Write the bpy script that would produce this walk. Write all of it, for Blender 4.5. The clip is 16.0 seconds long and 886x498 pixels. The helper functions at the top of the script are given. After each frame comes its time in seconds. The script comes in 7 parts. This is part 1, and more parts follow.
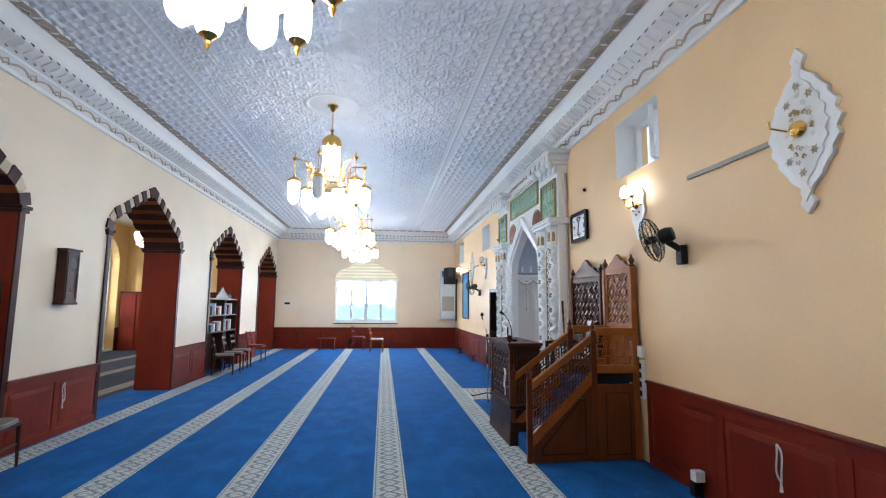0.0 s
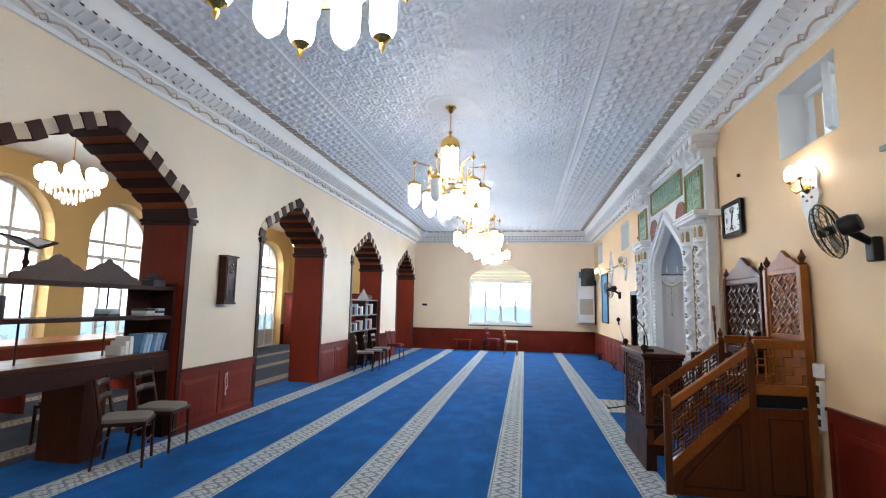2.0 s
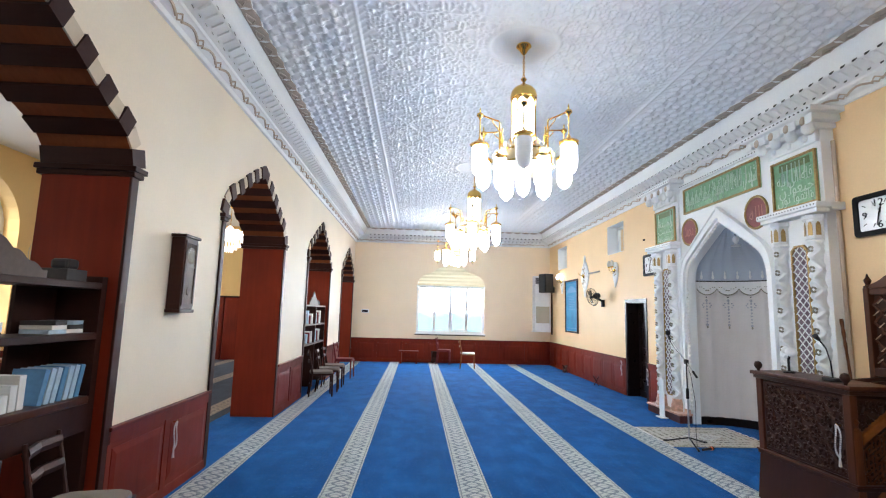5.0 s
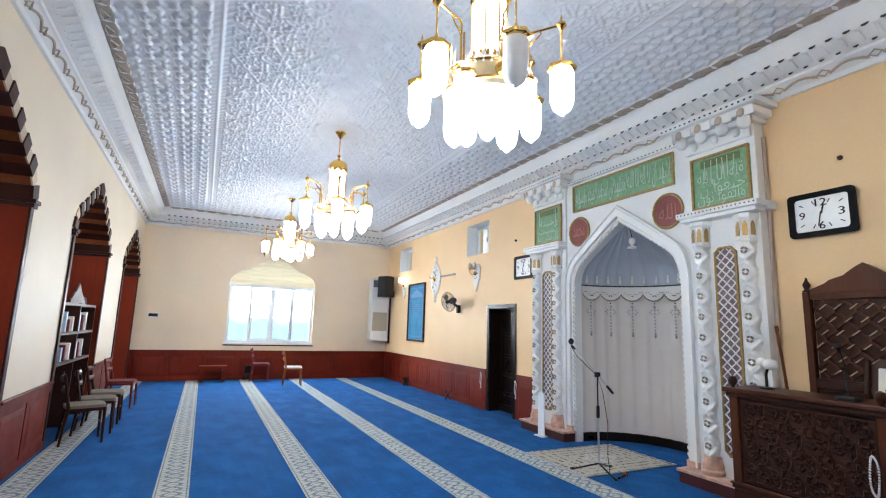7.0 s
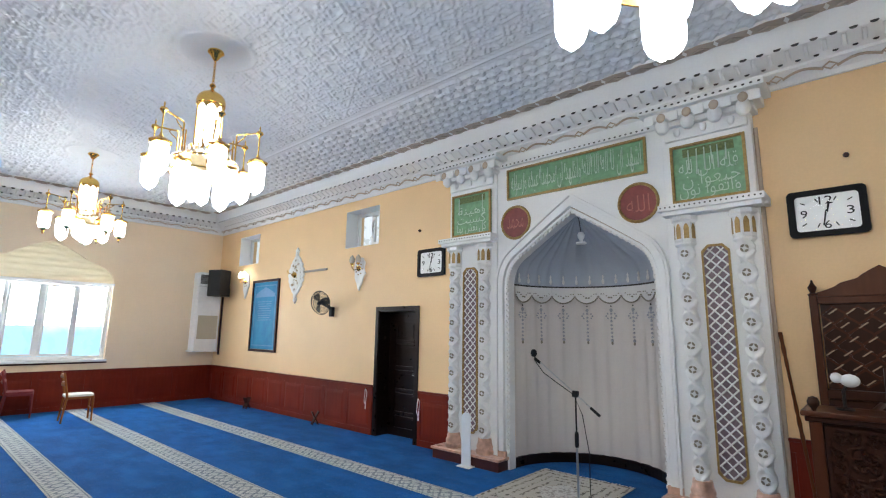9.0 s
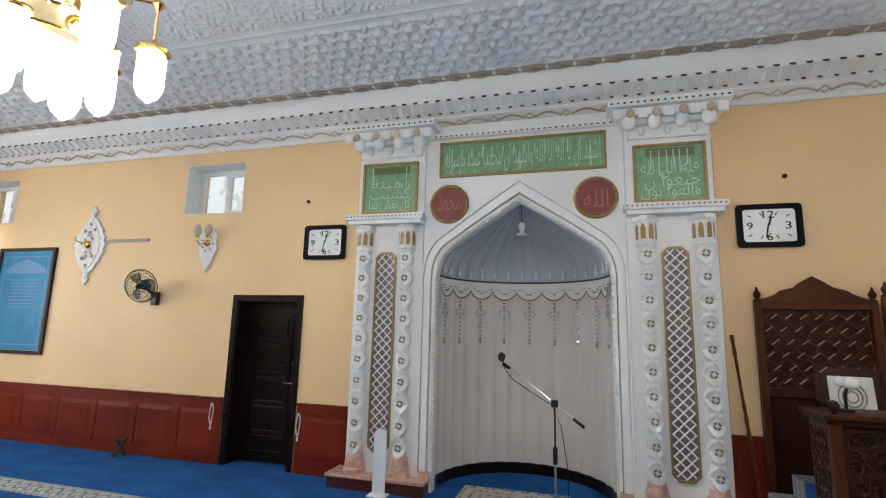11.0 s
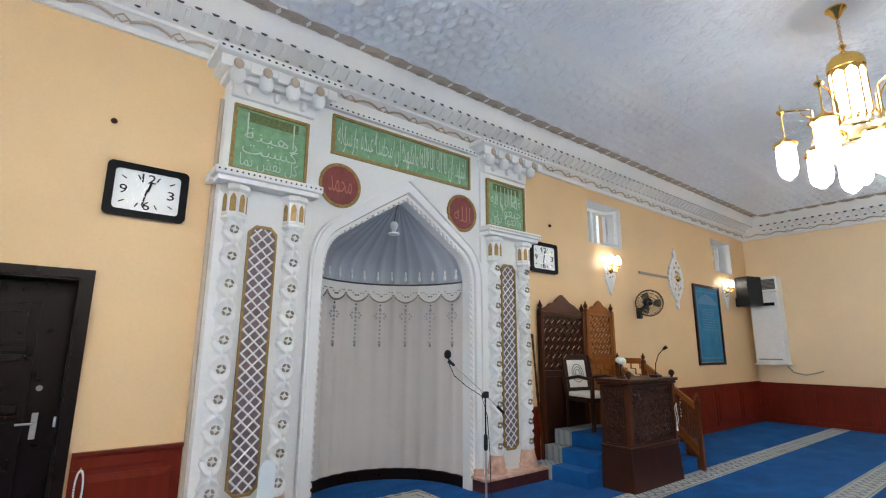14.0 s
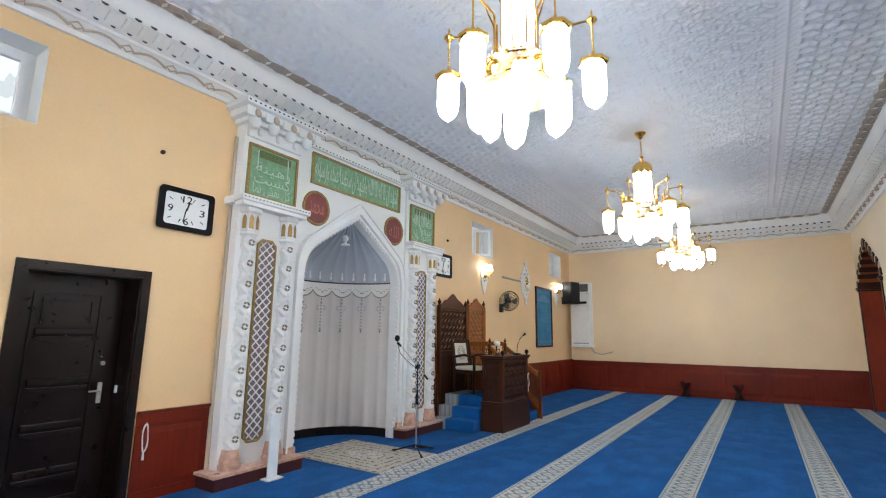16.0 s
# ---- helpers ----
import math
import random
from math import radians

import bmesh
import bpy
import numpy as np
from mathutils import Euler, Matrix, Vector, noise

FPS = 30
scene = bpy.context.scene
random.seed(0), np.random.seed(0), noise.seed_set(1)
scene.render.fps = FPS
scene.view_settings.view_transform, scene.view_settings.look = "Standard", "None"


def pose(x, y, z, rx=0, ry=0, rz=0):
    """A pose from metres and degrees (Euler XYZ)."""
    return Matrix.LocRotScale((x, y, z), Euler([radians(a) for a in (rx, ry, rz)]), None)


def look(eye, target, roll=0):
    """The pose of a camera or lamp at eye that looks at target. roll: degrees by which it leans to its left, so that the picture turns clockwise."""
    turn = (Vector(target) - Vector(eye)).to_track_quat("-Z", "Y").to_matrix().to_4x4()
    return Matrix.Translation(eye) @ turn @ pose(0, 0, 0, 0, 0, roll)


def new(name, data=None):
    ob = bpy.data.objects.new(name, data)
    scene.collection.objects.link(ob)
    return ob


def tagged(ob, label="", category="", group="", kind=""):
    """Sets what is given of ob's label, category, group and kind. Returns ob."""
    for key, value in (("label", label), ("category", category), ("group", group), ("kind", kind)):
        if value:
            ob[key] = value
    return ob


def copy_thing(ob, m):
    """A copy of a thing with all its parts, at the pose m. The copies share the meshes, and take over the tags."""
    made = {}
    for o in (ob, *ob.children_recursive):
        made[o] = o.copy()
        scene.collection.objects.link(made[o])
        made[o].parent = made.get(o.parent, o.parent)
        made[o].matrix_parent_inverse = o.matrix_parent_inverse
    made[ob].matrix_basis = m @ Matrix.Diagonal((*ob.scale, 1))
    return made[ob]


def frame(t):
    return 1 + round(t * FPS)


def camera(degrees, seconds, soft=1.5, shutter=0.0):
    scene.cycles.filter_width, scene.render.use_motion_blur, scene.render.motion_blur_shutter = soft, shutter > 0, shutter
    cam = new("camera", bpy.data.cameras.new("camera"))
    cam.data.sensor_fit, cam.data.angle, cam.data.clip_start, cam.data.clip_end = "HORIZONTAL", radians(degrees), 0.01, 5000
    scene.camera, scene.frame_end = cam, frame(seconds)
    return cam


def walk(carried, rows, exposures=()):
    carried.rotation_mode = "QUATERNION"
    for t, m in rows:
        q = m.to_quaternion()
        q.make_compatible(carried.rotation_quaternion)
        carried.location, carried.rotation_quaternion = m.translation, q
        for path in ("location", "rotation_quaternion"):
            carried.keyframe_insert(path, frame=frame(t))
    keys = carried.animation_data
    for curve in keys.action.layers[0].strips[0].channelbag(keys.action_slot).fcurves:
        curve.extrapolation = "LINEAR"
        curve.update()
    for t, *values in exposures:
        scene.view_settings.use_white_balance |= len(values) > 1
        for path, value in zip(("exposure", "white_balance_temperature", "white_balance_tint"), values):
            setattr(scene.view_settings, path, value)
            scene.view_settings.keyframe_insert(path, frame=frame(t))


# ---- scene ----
cam = camera(84.8, 16.0, soft=1.15)
PATH = [
    (0, (-0.013, 0.002, 1.629), (0.227, 1.974, 1.861), 0.4),
    (0.5, (0.243, 0.028, 1.625), (0.323, 2.013, 1.858), 0.7),
    (1, (0.435, 0.034, 1.635), (0.337, 2.019, 1.864), 0.9),
    (1.5, (0.488, 0.125, 1.638), (0.236, 2.096, 1.87), 1.1),
    (2, (0.254, 0.257, 1.652), (-0.078, 2.215, 1.883), 1.1),
    (2.5, (-0.064, 0.395, 1.639), (-0.451, 2.344, 1.867), 1.3),
    (3, (-0.408, 0.683, 1.647), (-0.818, 2.627, 1.88), 1.2),
    (3.2, (-0.545, 0.837, 1.635), (-0.953, 2.78, 1.879), 1.1),
    (5.3, (-1.985, 2.343, 1.664), (-1.755, 4.312, 1.93), 1.7),
    (5.5, (-2.069, 2.512, 1.626), (-1.753, 4.468, 1.901), 1.8),
    (6, (-2.222, 3.034, 1.614), (-1.704, 4.943, 1.905), 1.8),
    (6.5, (-2.29, 3.572, 1.612), (-1.606, 5.427, 1.915), 1.9),
    (7, (-2.395, 4.166, 1.6), (-1.537, 5.945, 1.917), 1.8),
    (7.5, (-2.525, 4.7, 1.647), (-1.503, 6.389, 1.967), 1.2),
    (8, (-2.602, 5.256, 1.663), (-1.419, 6.836, 1.988), 1.1),
    (8.5, (-2.623, 5.836, 1.702), (-1.29, 7.291, 2.025), 0.7),
    (9, (-2.646, 6.396, 1.674), (-1.174, 7.708, 2.01), 0.8),
    (11.3, (-2.487, 8.837, 1.706), (-0.544, 9.179, 2.031), 1.2),
    (11.5, (-2.443, 9.114, 1.708), (-0.48, 9.314, 2.035), 1.0),
    (12, (-2.307, 9.713, 1.659), (-0.342, 9.573, 2.004), 0.9),
    (12.5, (-2.008, 10.411, 1.628), (-0.114, 9.882, 1.993), 0.8),
    (13, (-1.919, 10.842, 1.626), (-0.111, 10.069, 1.99), 1.0),
    (13.5, (-1.649, 11.415, 1.578), (0.016, 10.378, 1.967), 0.4),
    (14, (-1.611, 11.909, 1.521), (-0.073, 10.695, 1.922), 0.4),
    (14.5, (-1.713, 12.448, 1.503), (-0.287, 11.102, 1.895), 0.6),
    (15, (-1.831, 12.99, 1.484), (-0.517, 11.531, 1.87), 0.7),
    (15.5, (-1.968, 13.523, 1.476), (-0.77, 11.965, 1.848), 0.6),
    (16, (-2.041, 14.073, 1.516), (-0.969, 12.421, 1.865), 0.8),
]
walk(cam, [(t, look(eye, target, roll)) for t, eye, target, roll in PATH],
     [(0, 0.55, 5900, 10), (3, 0.58, 6200, 10), (5.5, 0.71, 6250, 10), (7, 0.57, 6250, 10), (9, 0.24, 6450, 10), (11.5, 0.15, 6800, 10), (12.5, 0.35, 6750, 10), (14, 0.41, 6600, 10), (16, 0.42, 6500, 10)])

# ---- light ----
world = bpy.data.worlds.new("sky")
scene.world = world
world.use_nodes = True
wn = world.node_tree.nodes
sky = wn.new("ShaderNodeTexSky")
sky.sky_type = "NISHITA"
sky.sun_disc = False
sky.sun_elevation = radians(38)
sky.sun_rotation = radians(215)
world.node_tree.links.new(sky.outputs[0], wn["Background"].inputs[0])
wn["Background"].inputs[1].default_value = 0.10
sun = new("sun", bpy.data.lights.new("sun", "SUN"))
sun.data.energy, sun.data.angle, sun.data.color = 2.0, radians(3), (1, 0.95, 0.88)
sun.matrix_world = pose(0, 0, 30, 52, 0, -35)


def area(name, m, w, h, energy, colour):
    ob = new(name, bpy.data.lights.new(name, "AREA"))
    ob.data.shape, ob.data.size, ob.data.size_y = "RECTANGLE", w, h
    ob.data.energy, ob.data.color = energy, colour
    ob.matrix_world = m
    return ob


# daylight in the window openings
area("daylight_north", pose(-0.66, 19.12, 2.12, -90, 0, 0), 2.1, 0.86, 140, (0.86, 0.94, 1.0))
for yw in (4.9, 7.72, 10.5, 13.4, 17.4):
    area("daylight_aisle", pose(-9.69, yw, 2.3, 0, -90, 0), 2.2, 1.7, 29, (0.95, 0.97, 1.0))



# ---- materials ----
class Mat:
    """A node material with shortcuts for its nodes."""

    def __init__(self, name):
        self.m = bpy.data.materials.new(name)
        self.m.use_nodes = True
        self.t = self.m.node_tree
        self.b = self.t.nodes["Principled BSDF"]

    def node(self, kind, **values):
        n = self.t.nodes.new(kind)
        for k, v in values.items():
            if k in n.inputs:
                n.inputs[k].default_value = v
        return n

    def link(self, a, b):
        self.t.links.new(a, b)

    def coords(self):
        return self.t.nodes.new("ShaderNodeTexCoord").outputs["Object"]

    def noise(self, scale, detail=4, vec=None, stretch=None):
        n = self.node("ShaderNodeTexNoise", Scale=scale, Detail=detail)
        v = vec or self.coords()
        if stretch:
            mp = self.node("ShaderNodeMapping")
            mp.inputs["Scale"].default_value = stretch
            self.link(v, mp.inputs["Vector"])
            v = mp.outputs[0]
        self.link(v, n.inputs["Vector"])
        return n.outputs["Fac"]

    def ramp(self, fac, stops):
        r = self.t.nodes.new("ShaderNodeValToRGB")
        e = r.color_ramp.elements
        while len(e) < len(stops):
            e.new(0.5)
        for el, (p, c) in zip(e, stops):
            el.position, el.color = p, (*c, 1)
        self.link(fac, r.inputs[0])
        return r.outputs[0]

    def mix(self, fac, a, b, mode="MIX"):
        n = self.t.nodes.new("ShaderNodeMix")
        n.data_type, n.blend_type = "RGBA", mode
        for sock, v in ((n.inputs[0], fac), (n.inputs[6], a), (n.inputs[7], b)):
            if isinstance(v, (int, float)):
                sock.default_value = v
            elif isinstance(v, tuple):
                sock.default_value = (*v, 1)
            else:
                self.link(v, sock)
        return n.outputs[2]

    def math(self, op, a, b=0.0, c=0.0):
        n = self.t.nodes.new("ShaderNodeMath")
        n.operation = op
        for sock, v in zip(n.inputs, (a, b, c)):
            if isinstance(v, (int, float)):
                sock.default_value = v
            else:
                self.link(v, sock)
        return n.outputs[0]

    def bump(self, height, strength, distance=0.01):
        n = self.node("ShaderNodeBump", Strength=strength, Distance=distance)
        self.link(height, n.inputs["Height"])
        self.link(n.outputs[0], self.b.inputs["Normal"])

    def set(self, colour=None, rough=0.5, metal=0.0, **more):
        if colour is not None:
            if isinstance(colour, tuple):
                self.b.inputs["Base Color"].default_value = (*colour, 1)
            else:
                self.link(colour, self.b.inputs["Base Color"])
        if isinstance(rough, (int, float)):
            self.b.inputs["Roughness"].default_value = rough
        else:
            self.link(rough, self.b.inputs["Roughness"])
        self.b.inputs["Metallic"].default_value = metal
        for k, v in more.items():
            self.b.inputs[k.replace("_", " ")].default_value = v
        return self.m


def paint(name, base, rough=0.55, vary=0.06, bump=0.12, spec=0.4):
    """Painted plaster or lacquer: roller grain, faint clouds and marks."""
    k = Mat(name)
    dark = tuple(c * (1 - vary) for c in base)
    lite = tuple(min(1, c * (1 + vary * 0.6)) for c in base)
    big = k.ramp(k.noise(0.9, 5), [(0.3, dark), (0.7, lite)])
    fine = k.noise(45, 3)
    col = k.mix(0.10, big, k.ramp(fine, [(0.35, tuple(c * 0.75 for c in base)), (0.65, lite)]))
    k.bump(k.noise(160, 3), bump, 0.004)
    return k.set(col, k.math("MULTIPLY_ADD", fine, 0.2, rough - 0.1), Specular_IOR_Level=spec)


def wood(name, dark, lite, rough=0.35, axis="z", scale=1.0, coat=0.04):
    """Varnished wood with grain along one axis."""
    k = Mat(name)
    s = {"x": (1.2, 14, 14), "y": (14, 1.2, 14), "z": (14, 14, 1.2)}[axis]
    info = k.t.nodes.new("ShaderNodeObjectInfo")
    add = k.t.nodes.new("ShaderNodeVectorMath")
    k.link(k.coords(), add.inputs[0])
    k.link(info.outputs["Random"], add.inputs[1])
    v = add.outputs[0]
    g = k.noise(2.2 * scale, 8, v, s)
    g2 = k.noise(11 * scale, 4, v, s)
    col = k.ramp(g, [(0.28, dark), (0.5, tuple((a + b) / 2 for a, b in zip(dark, lite))), (0.72, lite)])
    col = k.mix(0.35, col, k.ramp(g2, [(0.3, tuple(c * 0.55 for c in dark)), (0.7, lite)]), "MULTIPLY")
    col = k.mix(0.55, col, k.ramp(k.noise(1.1, 3, v), [(0.3, dark), (0.7, lite)]))
    k.bump(g2, 0.12, 0.003)
    return k.set(col, k.math("MULTIPLY_ADD", k.noise(6, 3, v), 0.25, rough - 0.1), Coat_Weight=coat, Coat_Roughness=0.3, Specular_IOR_Level=0.17)


def plain(name, colour, rough=0.5, metal=0.0, grain=30, vary=0.12, **more):
    k = Mat(name)
    col = k.ramp(k.noise(grain, 4), [(0.3, tuple(c * (1 - vary) for c in colour)), (0.7, tuple(min(1, c * (1 + vary * 0.5)) for c in colour))])
    return k.set(col, k.math("MULTIPLY_ADD", k.noise(grain * 0.4, 3), 0.16, max(rough - 0.08, 0.02)), metal, **more)


def glow(name, colour, strength):
    k = Mat(name)
    k.b.inputs["Emission Color"].default_value = (*colour, 1)
    k.b.inputs["Emission Strength"].default_value = strength
    return k.set((0.9, 0.9, 0.9), 0.3)


M = {}
M["wall_yellow"] = paint("wall_yellow", (0.82, 0.565, 0.305))
M["wall_cream"] = paint("wall_cream", (0.79, 0.67, 0.51))
M["wall_north"] = paint("wall_north_cream", (0.85, 0.68, 0.475))
M["wall_south"] = paint("wall_south_cream", (0.86, 0.65, 0.405))
M["wall_ochre"] = paint("wall_ochre", (0.78, 0.52, 0.20))
M["white"] = paint("white_gypsum", (0.80, 0.80, 0.79), 0.5, 0.04, 0.15)
M["ceiling"] = paint("ceiling_white", (0.78, 0.81, 0.86), 0.34, 0.04, 0.05, 0.5)
M["aisle_ceiling"] = paint("aisle_ceiling_white", (0.8, 0.78, 0.74), 0.5, 0.05)
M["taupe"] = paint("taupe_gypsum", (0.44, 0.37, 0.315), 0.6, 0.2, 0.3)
M["tan"] = paint("tan_gypsum", (0.50, 0.40, 0.31), 0.6, 0.2, 0.3)
M["hole"] = plain("dark_recess", (0.06, 0.055, 0.05), 0.8)
M["mahogany"] = wood("mahogany", (0.12, 0.011, 0.004), (0.24, 0.026, 0.009), 0.42, "z", 0.8)
M["mahogany_h"] = wood("mahogany_rail", (0.10, 0.011, 0.005), (0.19, 0.024, 0.010), 0.42, "y", 0.8)
M["jamb"] = wood("red_jamb_wood", (0.17, 0.020, 0.007), (0.29, 0.036, 0.012), 0.45, "z", 0.7)
M["umber"] = wood("dark_brown_wood", (0.028, 0.0085, 0.006), (0.060, 0.019, 0.013), 0.42, "y", 1.0, 0.0)
M["sienna"] = wood("orange_brown_wood", (0.17, 0.048, 0.015), (0.30, 0.090, 0.030), 0.4, "x")
M["walnut"] = wood("carved_walnut", (0.024, 0.0078, 0.0045), (0.062, 0.020, 0.010), 0.34, "z")
M["walnut_lite"] = wood("mid_walnut", (0.050, 0.014, 0.006), (0.115, 0.034, 0.013), 0.36, "z")
M["oak"] = wood("amber_oak", (0.20, 0.055, 0.010), (0.42, 0.145, 0.032), 0.32, "z")
M["oak_h"] = wood("amber_oak_rail", (0.20, 0.055, 0.010), (0.42, 0.145, 0.032), 0.3, "x")
M["oak_dark"] = wood("brown_oak", (0.085, 0.024, 0.007), (0.19, 0.06, 0.016), 0.34, "z")
M["gold"] = plain("polished_brass", (0.83, 0.52, 0.14), 0.22, 1.0, 12)
M["gilt"] = plain("gilt_paint", (0.36, 0.23, 0.075), 0.42, 0.45, 40, 0.3)
M["black"] = plain("black_plastic", (0.010, 0.010, 0.011), 0.40, 0, 60, Specular_IOR_Level=0.25)
M["steel"] = plain("brushed_steel", (0.55, 0.55, 0.55), 0.3, 1.0)
M["whiteplastic"] = plain("white_plastic", (0.8, 0.8, 0.79), 0.35, 0, 10, 0.04)
M["marble"] = plain("peach_marble", (0.62, 0.38, 0.28), 0.3, 0, 14, 0.35)
M["plinth"] = plain("dark_red_plinth", (0.06, 0.012, 0.010), 0.35, 0, 8, 0.2)
M["green"] = plain("green_panel", (0.19, 0.36, 0.20), 0.36, 0, 18, 0.25)
M["maroon"] = plain("maroon_disc", (0.22, 0.045, 0.04), 0.5, 0, 18, 0.2)
M["letter"] = plain("pale_lettering", (0.52, 0.64, 0.52), 0.4)
M["letter_red"] = plain("rose_lettering", (0.42, 0.14, 0.10), 0.4)
M["plum"] = plain("plum_backing", (0.20, 0.14, 0.165), 0.5)
M["lamp"] = glow("lit_frosted_glass", (0.90, 0.96, 1.0), 17.5)
M["champagne"] = plain("pale_brass", (0.62, 0.50, 0.30), 0.35, 0.8, 20, 0.1)
M["milk"] = plain("milky_frosted_glass", (0.88, 0.89, 0.90), 0.55, 0, 20, 0.03, Specular_IOR_Level=0.3)
# emission for crystal drops, standing in for the lamplight they catch
M["drop_glow"] = glow("glowing_drop_glass", (1.0, 0.97, 0.92), 1.6)
M["lamp_warm"] = glow("lit_sconce_bulb", (1.0, 0.94, 0.86), 14.0)
M["pleat"] = paint("pleated_cloth", (0.66, 0.61, 0.57), 0.8, 0.05, 0.3)
M["pleat_blue"] = paint("blue_white_cloth", (0.44, 0.48, 0.54), 0.8, 0.08, 0.3)
M["lace"] = paint("white_lace", (0.78, 0.76, 0.73), 0.75, 0.05, 0.6)

M["silver"] = plain("silver_grey_paint", (0.30, 0.27, 0.21), 0.35, 0.5, 40, 0.3)
M["crystal"] = plain("clear_beads", (0.80, 0.83, 0.86), 0.06, 0.25, 30, 0.05, Transmission_Weight=0.3)
M["glass"] = Mat("window_glass").set((1, 1, 1), 0.02, 0.0, Transmission_Weight=1.0, IOR=1.1)
M["blind"] = paint("cream_blind", (0.80, 0.69, 0.50), 0.8, 0.1, 0.3)
nt = M["blind"].node_tree
through_light, blend = nt.nodes.new("ShaderNodeBsdfTranslucent"), nt.nodes.new("ShaderNodeMixShader")
through_light.inputs[0].default_value, blend.inputs[0].default_value = (0.9, 0.78, 0.55, 1), 0.5
nt.links.new(nt.nodes["Principled BSDF"].outputs[0], blend.inputs[1])
nt.links.new(through_light.outputs[0], blend.inputs[2])
nt.links.new(blend.outputs[0], nt.nodes["Material Output"].inputs[0])
M["olive"] = plain("worn_olive_gold", (0.13, 0.17, 0.06), 0.5, 0.2, 40, 0.4)
M["door_brown"] = plain("dark_brown_steel", (0.010, 0.0045, 0.0035), 0.30, 0.0, 25, 0.2, Specular_IOR_Level=0.22)
M["fret_pale"] = plain("pale_fret", (0.40, 0.27, 0.17), 0.5, 0, 30, 0.2)
M["conduit_grey"] = plain("grey_conduit", (0.30, 0.27, 0.23), 0.45, 0.2)
M["board_white"] = plain("white_board", (0.78, 0.84, 0.88), 0.35, 0, 10, 0.04)
M["vouss_pale"] = paint("pale_tan_paint", (0.56, 0.45, 0.32), 0.55, 0.12, 0.2)
M["greypanel"] = plain("grey_panel", (0.42, 0.42, 0.44), 0.5)
M["beige"] = paint("beige_grille", (0.50, 0.45, 0.34), 0.6, 0.1, 0.3)
M["cloth_white"] = paint("white_brocade", (0.74, 0.72, 0.67), 0.75, 0.08, 0.4)
M["seat_beige"] = paint("beige_seat_cloth", (0.20, 0.165, 0.135), 0.85, 0.2, 0.6)
M["paper"] = paint("paper", (0.75, 0.73, 0.68), 0.7, 0.05)
M["bookblue"] = plain("blue_book_cloth", (0.10, 0.24, 0.42), 0.6)
M["bookpale"] = plain("pale_blue_book_cloth", (0.42, 0.55, 0.66), 0.6)
M["bookdark"] = plain("dark_book_cloth", (0.04, 0.035, 0.035), 0.6)
M["greycrest"] = wood("grey_brown_carving", (0.075, 0.045, 0.034), (0.15, 0.10, 0.078), 0.5, "y")
M["red_cloth"] = plain("dark_red_cloth", (0.16, 0.014, 0.016), 0.7)
M["orange"] = plain("orange_plastic", (0.8, 0.16, 0.03), 0.4)

M["gloss_black"] = plain("gloss_black", (0.005, 0.005, 0.006), 0.45, 0, 60, Specular_IOR_Level=0.10)
M["steel_dull"] = plain("dull_grey_metal", (0.42, 0.40, 0.37), 0.45, 0.6)
M["grey"] = plain("grey_plastic", (0.30, 0.30, 0.30), 0.5)
M["speaker_cloth"] = plain("speaker_cloth", (0.015, 0.015, 0.016), 0.9, 0, 200, 0.5)
M["lamp_soft_off"] = plain("clear_shade", (0.75, 0.68, 0.56), 0.2, 0, 20, 0.05, Transmission_Weight=0.3)
M["smoke"] = plain("smoky_plastic", (0.26, 0.25, 0.24), 0.2, 0, 20, 0.1, Transmission_Weight=0.6)
M["lamp_aisle"] = glow("lit_tulip_glass", (1.0, 0.95, 0.86), 5.0)
k = Mat("blue_printed_sheet")
M["blue_sheet"] = k.set(k.ramp(k.noise(3, 5), [(0.3, (0.006, 0.14, 0.29)), (0.7, (0.016, 0.225, 0.39))]), 0.5, Specular_IOR_Level=0.25)
k = Mat("beige_rug")
sep = k.t.nodes.new("ShaderNodeSeparateXYZ")
k.link(k.coords(), sep.inputs[0])
ax, ay = k.math("ABSOLUTE", sep.outputs[0]), k.math("ABSOLUTE", sep.outputs[1])
rim = k.math("MAXIMUM", k.math("SUBTRACT", ax, 0.14), ay)
bands = k.math("GREATER_THAN", k.math("SINE", k.math("MULTIPLY", rim, 62.0)), 0.35)
diamond = k.math("LESS_THAN", k.math("ADD", k.math("MULTIPLY", ax, 0.8), ay), 0.24)
motif = k.math("GREATER_THAN", k.noise(26, 4), 0.52)
base = k.mix(k.math("MULTIPLY", k.math("MULTIPLY", bands, motif), 0.95), (0.46, 0.43, 0.37), (0.12, 0.105, 0.09))
base = k.mix(k.math("MULTIPLY", diamond, 0.7), base, (0.58, 0.57, 0.54))
base = k.mix(k.math("MULTIPLY", k.math("MULTIPLY", diamond, motif), 0.6), base, (0.25, 0.22, 0.20))
k.bump(k.noise(300, 3), 0.5, 0.004)
M["rug"] = k.set(base, 0.95, Specular_IOR_Level=0.1)


